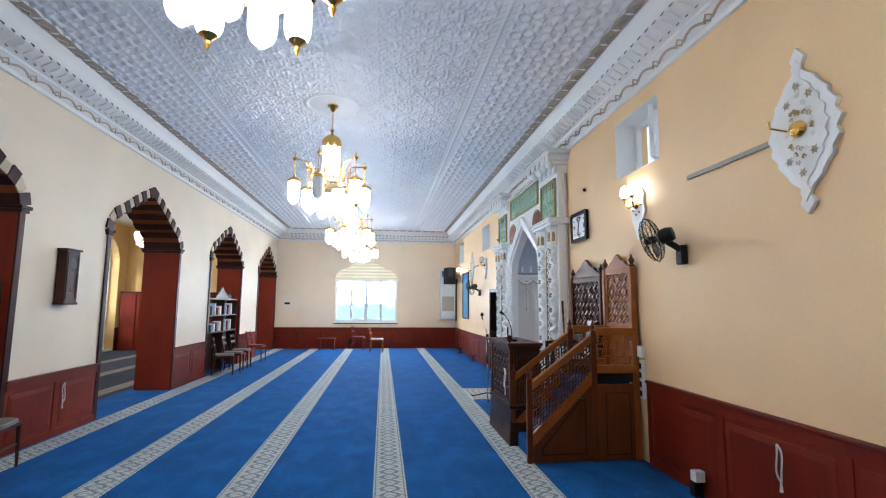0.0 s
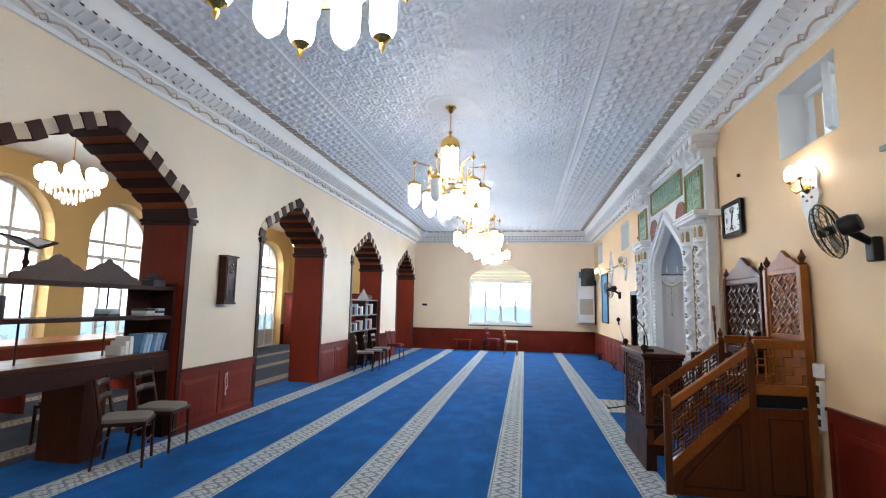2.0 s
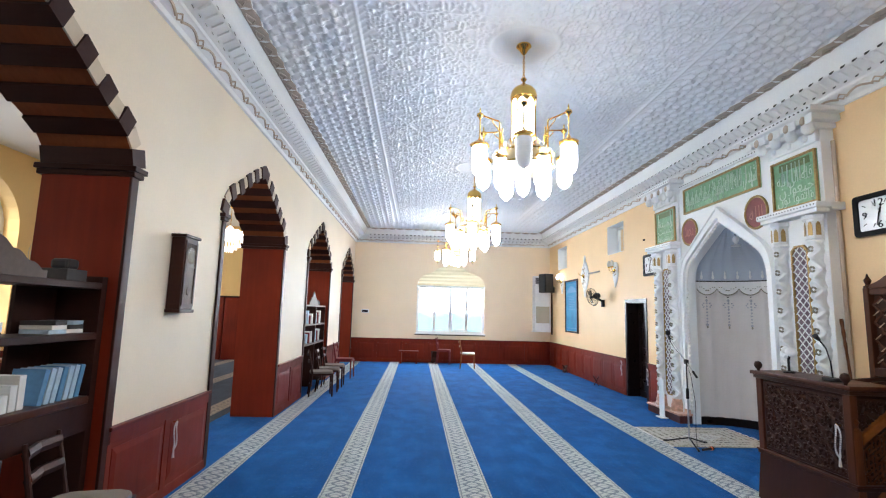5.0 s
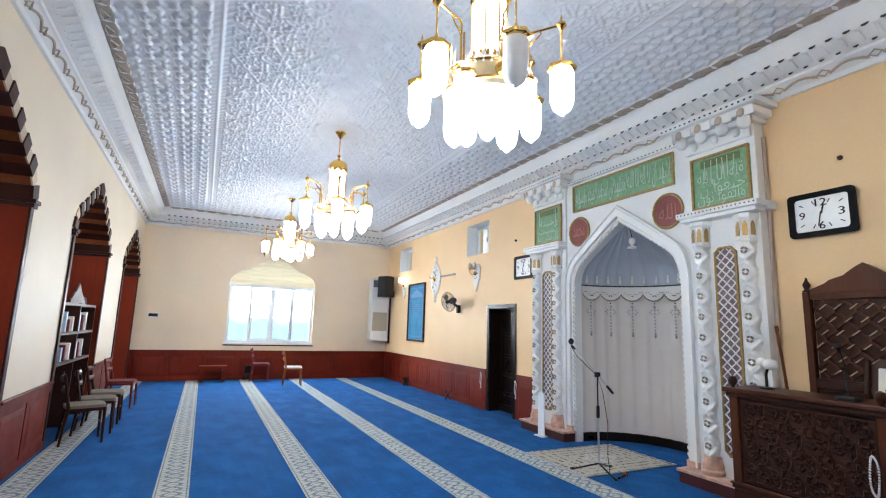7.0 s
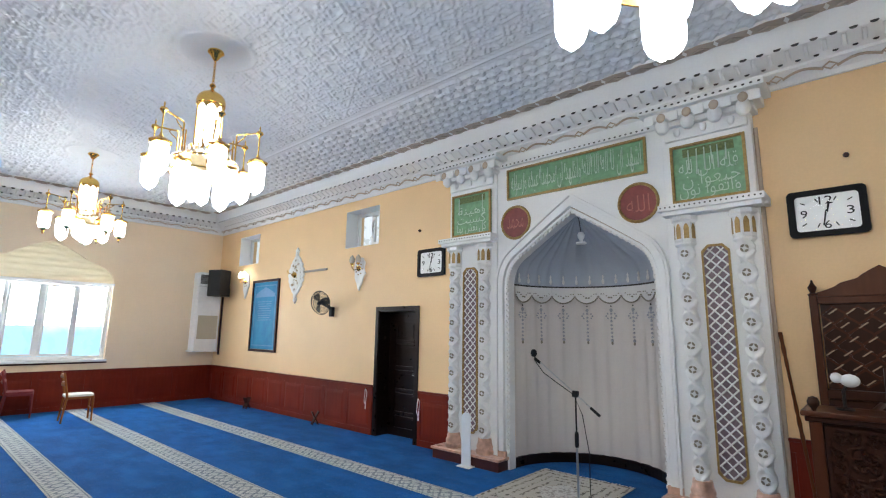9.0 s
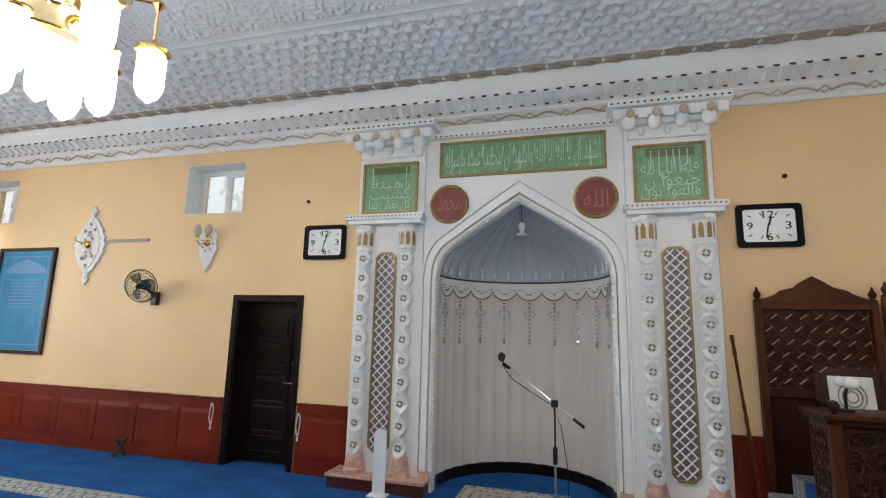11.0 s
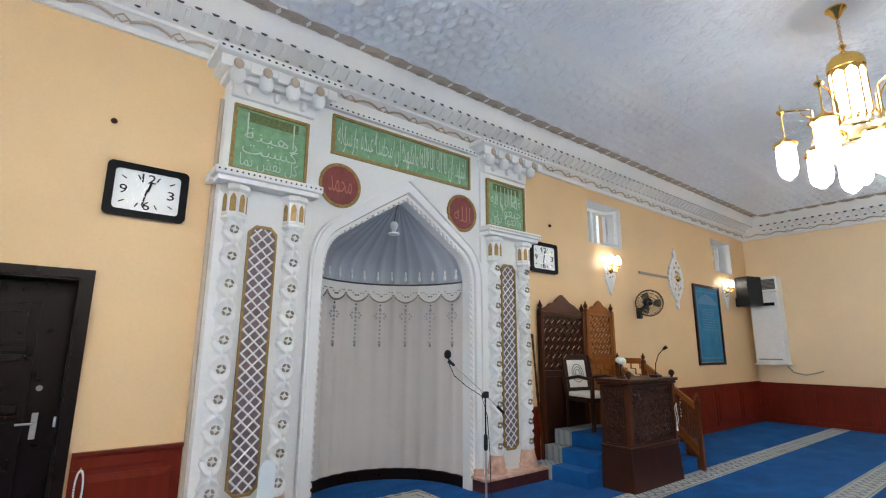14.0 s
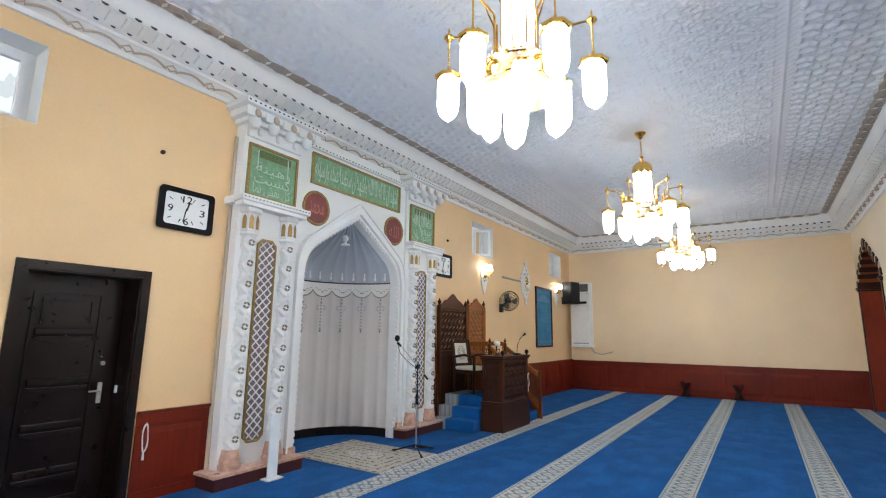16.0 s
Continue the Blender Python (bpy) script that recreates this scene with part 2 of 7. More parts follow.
def outside_mat(name, low, high, z0, z1, strength, leaf):
    """A glowing distance: one tone low down, another high up, with soft clumps."""
    k = Mat(name)
    sep = k.t.nodes.new("ShaderNodeSeparateXYZ")
    k.link(k.coords(), sep.inputs[0])
    h = k.node("ShaderNodeMapRange")
    k.link(k.math("ADD", sep.outputs[2], k.math("MULTIPLY", k.noise(1.3, 5), 0.8)), h.inputs[0])
    h.inputs[1].default_value, h.inputs[2].default_value = z0, z1
    col = k.mix(h.outputs[0], low, high)
    col = k.mix(k.math("MULTIPLY", k.math("GREATER_THAN", k.noise(2.6, 6), 0.56), leaf), col, (0.10, 0.14, 0.09))
    k.link(col, k.b.inputs["Emission Color"])
    k.b.inputs["Emission Strength"].default_value = strength
    return k.set((0.0, 0.0, 0.0), 1.0)


M["outside"] = outside_mat("street_haze", (0.38, 0.71, 0.91), (0.93, 0.97, 1.0), 1.95, 2.45, 1.35, 0.12)
M["outside_west"] = outside_mat("facade_haze", (0.50, 0.70, 0.84), (0.95, 0.94, 0.90), 1.2, 2.6, 0.95, 0.30)
M["outside_east"] = outside_mat("sky_and_leaves", (0.75, 0.85, 0.9), (0.85, 0.93, 1.0), 2, 6, 0.85, 0.30)


def carpet_mat(name, base, dot):
    k = Mat(name)
    lite = tuple(c * 1.45 for c in base)
    dark = tuple(c * 0.66 for c in base)
    col = k.ramp(k.noise(1.6, 6), [(0.3, dark), (0.5, base), (0.72, lite)])
    nap = k.noise(4.2, 7, None, (1.0, 0.55, 1.0))
    col = k.mix(0.5, col, k.ramp(nap, [(0.38, dark), (0.5, base), (0.66, tuple(c * 1.7 for c in base))]))
    col = k.mix(0.4, col, k.ramp(k.noise(150, 3), [(0.3, tuple(c * 0.45 for c in base)), (0.7, tuple(c * 1.6 for c in base))]))
    vor = k.node("ShaderNodeTexVoronoi", Scale=9.0, Randomness=0.12)
    k.link(k.coords(), vor.inputs["Vector"])
    speck = k.math("MULTIPLY", k.math("LESS_THAN", vor.outputs["Distance"], 0.10), 0.5)
    col = k.mix(speck, col, dot)
    k.bump(k.noise(420, 3), 0.7, 0.006)
    return k.set(col, 0.95, Specular_IOR_Level=0.04, Sheen_Weight=0.03, Sheen_Roughness=0.5)


M["carpet"] = carpet_mat("blue_carpet", (0.009, 0.090, 0.29), (0.035, 0.18, 0.44))
# darker, greyer carpet colour for the side aisle
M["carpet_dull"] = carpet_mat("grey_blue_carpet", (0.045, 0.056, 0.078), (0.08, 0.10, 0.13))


def stripe_mat(name, ground, ink):
    """Cream prayer-row band with a running vine: crossing waves, buds and an edge line."""
    k = Mat(name)
    sep = k.t.nodes.new("ShaderNodeSeparateXYZ")
    k.link(k.coords(), sep.inputs[0])
    x, y = sep.outputs[0], sep.outputs[1]
    wave = k.math("MULTIPLY", k.math("SINE", k.math("MULTIPLY", y, 21.0)), 0.075)
    d1 = k.math("ABSOLUTE", k.math("SUBTRACT", x, wave))
    d2 = k.math("ABSOLUTE", k.math("ADD", x, wave))
    line = k.math("LESS_THAN", k.math("MINIMUM", d1, d2), 0.019)
    curl = k.math("GREATER_THAN", k.math("SINE", k.math("ADD", k.math("MULTIPLY", y, 84.0), k.math("MULTIPLY", k.math("ABSOLUTE", x), 70.0))), 0.45)
    ring = k.math("LESS_THAN", k.math("ABSOLUTE", k.math("SUBTRACT", k.math("ABSOLUTE", x), 0.128)), 0.006)
    ink_fac = k.math("MAXIMUM", k.math("MAXIMUM", line, k.math("MULTIPLY", curl, 0.6)), ring)
    wob = k.ramp(k.noise(90, 3), [(0.35, (0.35,) * 3), (0.6, (1.0,) * 3)])
    fac = k.math("MULTIPLY", k.math("MULTIPLY", ink_fac, 0.88), wob)
    base = k.ramp(k.noise(3, 4), [(0.3, tuple(c * 0.85 for c in ground)), (0.7, ground)])
    k.bump(k.noise(420, 3), 0.6, 0.006)
    return k.set(k.mix(fac, base, ink), 0.95, Specular_IOR_Level=0.1)


# white band darkened in colour for the shade on the platform steps
M["stripe_step"] = stripe_mat("shaded_step_edge", (0.36, 0.38, 0.38), (0.07, 0.11, 0.18))
M["stripe"] = stripe_mat("cream_vine_band", (0.54, 0.56, 0.54), (0.06, 0.09, 0.15))
# darker, browner band colour for the side aisle
M["stripe_dull"] = stripe_mat("dull_brownish_band", (0.36, 0.30, 0.25), (0.08, 0.075, 0.08))

# ---- geometry helpers ----


def part(name, bm, material, parent=None, label="", smooth=False):
    me = bpy.data.meshes.new(name)
    bmesh.ops.recalc_face_normals(bm, faces=bm.faces)
    bm.to_mesh(me)
    bm.free()
    me.materials.append(material)
    if smooth:
        me.shade_smooth()
        me.set_sharp_from_angle(angle=radians(35))
    ob = new(name, me)
    ob.parent = parent
    return tagged(ob, label)


def thing(name, m, label, category, group=""):
    ob = new(name)
    ob.matrix_world = m
    ob.empty_display_size = 0.1
    return tagged(ob, label, category, group)


def setting(name, bm, material, label, category="wall", smooth=False):
    return tagged(part(name, bm, material, None, label, smooth), label, category, "", "structure")


def box(bm, x0, x1, y0, y1, z0, z1, bevel=0.0):
    vs = [bm.verts.new((x, y, z)) for x in (x0, x1) for y in (y0, y1) for z in (z0, z1)]
    fs = [bm.faces.new([vs[i] for i in f]) for f in ((0, 1, 3, 2), (4, 6, 7, 5), (0, 4, 5, 1), (2, 3, 7, 6), (0, 2, 6, 4), (1, 5, 7, 3))]
    if bevel:
        es = list({e for f in fs for e in f.edges})
        bmesh.ops.bevel(bm, geom=es, offset=bevel, segments=2, profile=0.5, affect="EDGES")
    return bm


def cube(*a, bevel=0.0):
    return box(bmesh.new(), *a, bevel=bevel)


def lathe(profile, seg=16, c=(0, 0), bm=None, shape=None):
    """Turns (radius, height) pairs about the z axis; shape(angle, z) scales the radius."""
    bm = bm or bmesh.new()
    rings = []
    for r, z in profile:
        ring = []
        for i in range(seg):
            a = 2 * math.pi * i / seg
            q = r * (shape(a, z) if shape else 1)
            ring.append(bm.verts.new((c[0] + q * math.cos(a), c[1] + q * math.sin(a), z)))
        rings.append(ring)
    for a, b in zip(rings, rings[1:]):
        for i in range(seg):
            j = (i + 1) % seg
            bm.faces.new((a[i], a[j], b[j], b[i]))
    if profile[0][0] > 1e-4:
        bm.faces.new(rings[0][::-1])
    if profile[-1][0] > 1e-4:
        bm.faces.new(rings[-1])
    return bm


def tube(points, r, seg=8, bm=None, closed=False):
    """A round bar along points."""
    bm = bm or bmesh.new()
    pts = [Vector(p) for p in points]
    rings = []
    n = len(pts)
    for i, p in enumerate(pts):
        a = pts[i - 1] if (i > 0 or closed) else p
        b = pts[(i + 1) % n] if (i < n - 1 or closed) else p
        d = (b - a).normalized()
        side = d.cross(Vector((0, 0, 1)) if abs(d.z) < 0.95 else Vector((0, 1, 0))).normalized()
        up = side.cross(d)
        q = r[i] if isinstance(r, (list, tuple)) else r
        rings.append([bm.verts.new(p + side * q * math.cos(2 * math.pi * k / seg) + up * q * math.sin(2 * math.pi * k / seg)) for k in range(seg)])
    pairs = list(zip(rings, rings[1:])) + ([(rings[-1], rings[0])] if closed else [])
    for a, b in pairs:
        for k in range(seg):
            bm.faces.new((a[k], a[(k + 1) % seg], b[(k + 1) % seg], b[k]))
    if not closed:
        bm.faces.new(rings[0])
        bm.faces.new(rings[-1][::-1])
    return bm


def slab(points, y0, y1, bm=None, bevel=0.0):
    """A flat outline of (x, z) pairs given a thickness from y0 to y1."""
    bm = bm or bmesh.new()
    a = [bm.verts.new((x, y0, z)) for x, z in points]
    b = [bm.verts.new((x, y1, z)) for x, z in points]
    f0 = bm.faces.new(a)
    bm.faces.new(b[::-1])
    for i in range(len(a)):
        j = (i + 1) % len(a)
        bm.faces.new((a[j], a[i], b[i], b[j]))
    if bevel:
        bmesh.ops.bevel(bm, geom=list(f0.edges), offset=bevel, segments=2, profile=0.5, affect="EDGES")
    return bm


def ring_slab(outer, inner, y0, y1, bm=None, close=True):
    """The band between two outlines with equal numbers of points."""
    bm = bm or bmesh.new()
    rows = [[bm.verts.new((x, y, z)) for x, z in o] for o, y in ((outer, y0), (inner, y0), (inner, y1), (outer, y1))]
    n = len(outer)
    for i in range(n if close else n - 1):
        j = (i + 1) % n
        for a, b in ((0, 1), (1, 2), (2, 3), (3, 0)):
            bm.faces.new((rows[a][i], rows[a][j], rows[b][j], rows[b][i]))
    if not close:
        bm.faces.new([r[0] for r in rows])
        bm.faces.new([r[-1] for r in rows][::-1])
    return bm


def rect(x0, x1, z0, z1):
    return [(x0, z0), (x1, z0), (x1, z1), (x0, z1)]


def frame_bars(x0, x1, z0, z1, w, y0, y1, bm=None):
    return ring_slab(rect(x0, x1, z0, z1), rect(x0 + w, x1 - w, z0 + w, z1 - w), y0, y1, bm)


def pointed(half, spring, tip, n=10, shoulder=0.28, top=0.42, bulge=0.035):
    """The right half of a four-centred arch, from the spring to the tip: a tight shoulder, then an almost straight flank."""
    h = tip - spring
    kx, kz = half * (1 - shoulder), spring + h * top
    pts = []
    for i in range(n // 2 + 1):
        t = i / (n // 2)
        p0, p1, p2 = (half, spring), (half - 0.01, spring + h * top * 0.72), (kx, kz)
        pts.append(tuple((1 - t) ** 2 * a + 2 * t * (1 - t) * b + t * t * c for a, b, c in zip(p0, p1, p2)))
    for i in range(1, n // 2 + 1):
        t = i / (n // 2)
        sag = bulge * h * math.sin(math.pi * t)
        pts.append((kx * (1 - t), kz + (tip - kz) * t + sag))
    return pts


def both(half_pts):
    """Mirrors a half outline, from the left spring over the tip to the right spring."""
    return [(-x, z) for x, z in half_pts] + [p for p in half_pts[::-1][1:]]


def holed_wall(y0, y1, z0, z1, holes, x0, x1):
    """A wall along y with square-cut holes (ya, yb, za, zb) right through it."""
    bm = bmesh.new()
    ys = sorted({y0, y1, *[h[0] for h in holes], *[h[1] for h in holes]})
    zs = sorted({z0, z1, *[h[2] for h in holes], *[h[3] for h in holes]})

    def solid(i, j):
        if not (0 <= i < len(ys) - 1 and 0 <= j < len(zs) - 1):
            return False
        y, z = (ys[i] + ys[i + 1]) / 2, (zs[j] + zs[j + 1]) / 2
        return not any(a < y < b and c < z < d for a, b, c, d in holes)

    cache = {}

    def v(x, i, j):
        if (x, i, j) not in cache:
            cache[(x, i, j)] = bm.verts.new((x, ys[i], zs[j]))
        return cache[(x, i, j)]

    for i in range(len(ys) - 1):
        for j in range(len(zs) - 1):
            if not solid(i, j):
                continue
            for x in (x0, x1):
                bm.faces.new((v(x, i, j), v(x, i + 1, j), v(x, i + 1, j + 1), v(x, i, j + 1)))
            for di, dj, a, b in ((-1, 0, (i, j), (i, j + 1)), (1, 0, (i + 1, j), (i + 1, j + 1)), (0, -1, (i, j), (i + 1, j)), (0, 1, (i, j + 1), (i + 1, j + 1))):
                if not solid(i + di, j + dj):
                    bm.faces.new((v(x0, *a), v(x0, *b), v(x1, *b), v(x1, *a)))
    return bm


def turn_bm(bm, m):
    bmesh.ops.transform(bm, matrix=m, verts=bm.verts)
    return bm


EAST, WEST, NORTH, SOUTH = 2.805, -4.02, 18.90, -0.61
BACK, AISLE = -4.65, -9.30
CEIL, SKIRT = 4.50, 0.79
MID = 9.05


def on_east(y, z=0.0):
    return pose(EAST, y, z, 0, 0, -90)


def on_west(y, z=0.0):
    return pose(WEST, y, z, 0, 0, 90)


def on_north(x, z=0.0):
    return pose(x, NORTH, z, 0, 0, 0)


def on_south(x, z=0.0):
    return pose(x, SOUTH, z, 0, 0, 180)


# ---- structure ----
setting("floor", cube(-10.2, 4.2, -1.2, 19.6, -0.2, 0.0), M["carpet"], "deep blue wall-to-wall carpet with fine specks", "floor")
setting("floor_aisle", cube(AISLE, -4.78, SOUTH, NORTH, 0.0, 0.004), M["carpet_dull"], "dull greyish blue carpet of the side aisle", "floor")
for i, xs in enumerate((1.43, 0.08, -1.23, -2.51, -3.80, -5.10, -6.40, -7.70)):
    b = cube(-0.148, 0.148, SOUTH + 0.02, NORTH - 0.02, 0, 0.007)
    s = setting("carpet_band", b, M["stripe"] if xs > -4.7 else M["stripe_dull"], "cream carpet band with a grey-blue vine pattern" if xs > -4.7 else "dull brownish carpet band in the aisle", "carpet")
    s.location.x = xs

WIN_E = [0.65, 5.05, 13.22, 17.42]
holes = [(y - 0.47, y + 0.47, 3.17, 3.865) for y in WIN_E]
holes += [(11.79, 12.67, 0.0, 2.01), (MID - 0.99, MID + 0.99, 0.0, 3.30)]
setting("wall_east", holed_wall(SOUTH - 0.3, NORTH + 0.3, 0, CEIL + 0.1, holes, EAST, EAST + 0.42), M["wall_yellow"], "warm yellow painted wall of the prayer niche side")
setting("wall_south", cube(AISLE - 0.4, EAST, SOUTH - 0.3, SOUTH, 0, CEIL + 0.1), M["wall_south"], "pale warm cream painted end wall")

# north wall with the arched window opening
NWX, NWH = -0.66, 1.17
arc = both(pointed(NWH, 2.62, 3.42, 12, 0.42, 0.55))
up = [(AISLE - 0.4, 0.97), (NWX - NWH, 0.97)] + [(NWX + x, z) for x, z in arc] + [(NWX + NWH, 0.97), (EAST, 0.97), (EAST, CEIL + 0.1), (AISLE - 0.4, CEIL + 0.1)]
b = slab(up, NORTH, NORTH + 0.3)
box(b, AISLE - 0.4, EAST, NORTH, NORTH + 0.3, 0, 0.97)
setting("wall_north", b, M["wall_north"], "pale cream end wall with an arched window opening")

# arcade wall
ARCH = [0.86, 4.57, 8.82, 13.08, 17.46]
AH, SPRING, TIP = 1.25, 2.68, 3.52
line = [(SOUTH, 0)]
for y in ARCH:
    line += [(y - AH, 0)] + [(y + x, z) for x, z in both(pointed(AH, SPRING, TIP, 12))] + [(y + AH, 0)]
line += [(NORTH, 0), (NORTH, CEIL + 0.1), (SOUTH, CEIL + 0.1)]
b = turn_bm(slab(line, 0, WEST - BACK), pose(WEST, 0, 0, 0, 0, 90))
setting("wall_arcade", b, M["wall_cream"], "cream painted arcade wall with five pointed arches")

# aisle outer wall with round-headed windows
AWIN = [2.1, 4.9, 7.72, 10.5, 13.4]
ADOOR = 17.4
line = [(SOUTH - 0.3, 0.8)]
for y in AWIN:
    line += [(y - 0.98, 0.8)] + [(y - 0.98 * math.cos(a), 2.98 + 0.98 * math.sin(a)) for a in [math.pi * i / 14 for i in range(15)]] + [(y + 0.98, 0.8)]
line += [(ADOOR - 0.98, 0.8)] + [(ADOOR - 0.98 * math.cos(a), 2.98 + 0.98 * math.sin(a)) for a in [math.pi * i / 14 for i in range(15)]] + [(ADOOR + 0.98, 0.8)]
line += [(NORTH + 0.3, 0.8), (NORTH + 0.3, CEIL + 0.1), (SOUTH - 0.3, CEIL + 0.1)]
b = turn_bm(slab(line, 0, 0.42), pose(AISLE, 0, 0, 0, 0, 90))
box(b, AISLE - 0.42, AISLE, SOUTH - 0.3, ADOOR - 0.98, 0, 0.8)
box(b, AISLE - 0.42, AISLE, ADOOR + 0.98, NORTH + 0.3, 0, 0.8)
setting("wall_aisle", b, M["wall_ochre"], "ochre yellow aisle wall with round-headed windows")
setting("wall_aisle_north", cube(AISLE, BACK, NORTH - 0.02, NORTH, 0, CEIL), M["wall_ochre"], "ochre yellow end wall of the aisle")
setting("ceiling_slab", cube(AISLE - 0.4, EAST + 0.4, SOUTH - 0.3, NORTH + 0.3, CEIL + 0.12, CEIL + 0.3), M["white"], "plain roof slab over the hall", "ceiling")
setting("ceiling_aisle", cube(AISLE, BACK, SOUTH, NORTH, CEIL - 0.06, CEIL), M["aisle_ceiling"], "off-white plaster ceiling of the side aisle", "ceiling")


def ridge(d, w):
    return np.clip(1 - np.abs(d) / w, 0, 1) ** 0.6


def ceiling_relief():
    """Pressed ceiling: a small interlaced border field, a seam bead, and a large star field within."""
    step = 0.014
    xs = np.arange(WEST + 0.5, EAST - 0.5 + step, step)
    ys = np.arange(SOUTH + 0.5, NORTH - 0.5 + step, step)
    X, Y = np.meshgrid(xs, ys, indexing="ij")

    def fold(u, p):
        return (u / p - np.floor(u / p) - 0.5) * p

    # border: triangles and hexagons from three families of broken lines
    p = 0.14
    hb = np.zeros_like(X)
    for k in range(3):
        a = math.pi * k / 3 + 0.02
        u = X * math.cos(a) + Y * math.sin(a)
        v = -X * math.sin(a) + Y * math.cos(a)
        gate = (np.sin(v * 2 * math.pi / (2 * p / math.sqrt(3)) + k) > -0.35)
        hb = np.maximum(hb, ridge(fold(u, p), 0.034) * gate)
    # centre: double straps in three directions round six-petalled stars, with a coarser net between
    P = 0.34
    row = P * math.sqrt(3)
    r1, r2 = np.hypot(fold(X, P), fold(Y, row)), np.hypot(fold(X + P / 2, P), fold(Y + row / 2, row))
    near = r1 < r2
    r = np.where(near, r1, r2)
    ang = np.where(near, np.arctan2(fold(Y, row), fold(X, P)), np.arctan2(fold(Y + row / 2, row), fold(X + P / 2, P)))
    hc = ridge(r - 0.060 - 0.026 * np.cos(6 * ang), 0.022)
    hc = np.maximum(hc, 0.7 * np.clip(1 - r / 0.03, 0, 1))
    for k in range(3):
        a = math.pi * k / 3
        u = X * math.cos(a) + Y * math.sin(a) + 0.012 * np.sin((Y * math.cos(a) - X * math.sin(a)) * 2 * math.pi / row)
        v = Y * math.cos(a) - X * math.sin(a)
        over = np.where(np.sin(v * 4 * math.pi / row + 2.1 * k) > -0.3, 1.0, 0.35)
        hc = np.maximum(hc, over * ridge(np.abs(fold(u, P / 2 * math.sqrt(3) / 1.5)) - 0.028, 0.019) * (r > 0.105))
        a += math.pi / 6
        u = X * math.cos(a) + Y * math.sin(a)
        hc = np.maximum(hc, 0.8 * ridge(fold(u, P * 1.5), 0.020) * (r > 0.095))
    inner = (X < 1.15) & (X > -2.505) & (Y > SOUTH + 1.6) & (Y < NORTH - 1.6)
    h = np.where(inner, hc * 0.74, hb * 0.95) * 0.03
    edge = np.minimum(np.abs(X - 1.15), np.abs(X + 2.505))
    edge = np.where((Y > SOUTH + 1.5) & (Y < NORTH - 1.5), edge, 1)
    band = edge < 0.10
    h = np.where(band, 0.006 * ridge(fold(Y + X, 0.11), 0.02), h)
    h = np.maximum(h, 0.016 * ridge(edge, 0.022))
    for yc in CHANDELIER_Y:
        r = np.hypot(X + 0.79, Y - yc)
        h = np.where(r < 0.40, 0.014 + 0.012 * ridge(r - 0.37, 0.03), h)
    nx, ny = X.shape
    co = np.stack([X, Y, CEIL - h], -1).reshape(-1, 3)
    idx = np.arange(nx * ny).reshape(nx, ny)
    quads = np.stack([idx[:-1, :-1], idx[:-1, 1:], idx[1:, 1:], idx[1:, :-1]], -1).reshape(-1, 4)
    me = bpy.data.meshes.new("ceiling")
    me.vertices.add(len(co))
    me.vertices.foreach_set("co", co.astype(np.float32).ravel())
    me.loops.add(quads.size)
    me.loops.foreach_set("vertex_index", quads.astype(np.int32).ravel())
    me.polygons.add(len(quads))
    me.polygons.foreach_set("loop_start", np.arange(0, quads.size, 4, dtype=np.int32))
    me.update(calc_edges=True)
    me.materials.append(M["ceiling"])
    me.shade_smooth()
    return tagged(new("ceiling", me), "blue-white pressed ceiling with interlaced star relief", "ceiling", "", "structure")


CHANDELIER_Y = (2.33, 6.86, 11.22, 15.80)
ceiling_relief()


# ---- cornice ----
PROFILE = [(0, 4.045), (0.035, 4.045), (0.045, 4.09), (0.115, 4.15), (0.15, 4.155), (0.16, 4.18), (0.215, 4.20), (0.345, 4.27), (0.36, 4.30), (0.37, 4.36), (0.40, 4.43), (0.42, 4.47), (0.55, 4.47), (0.56, 4.50)]


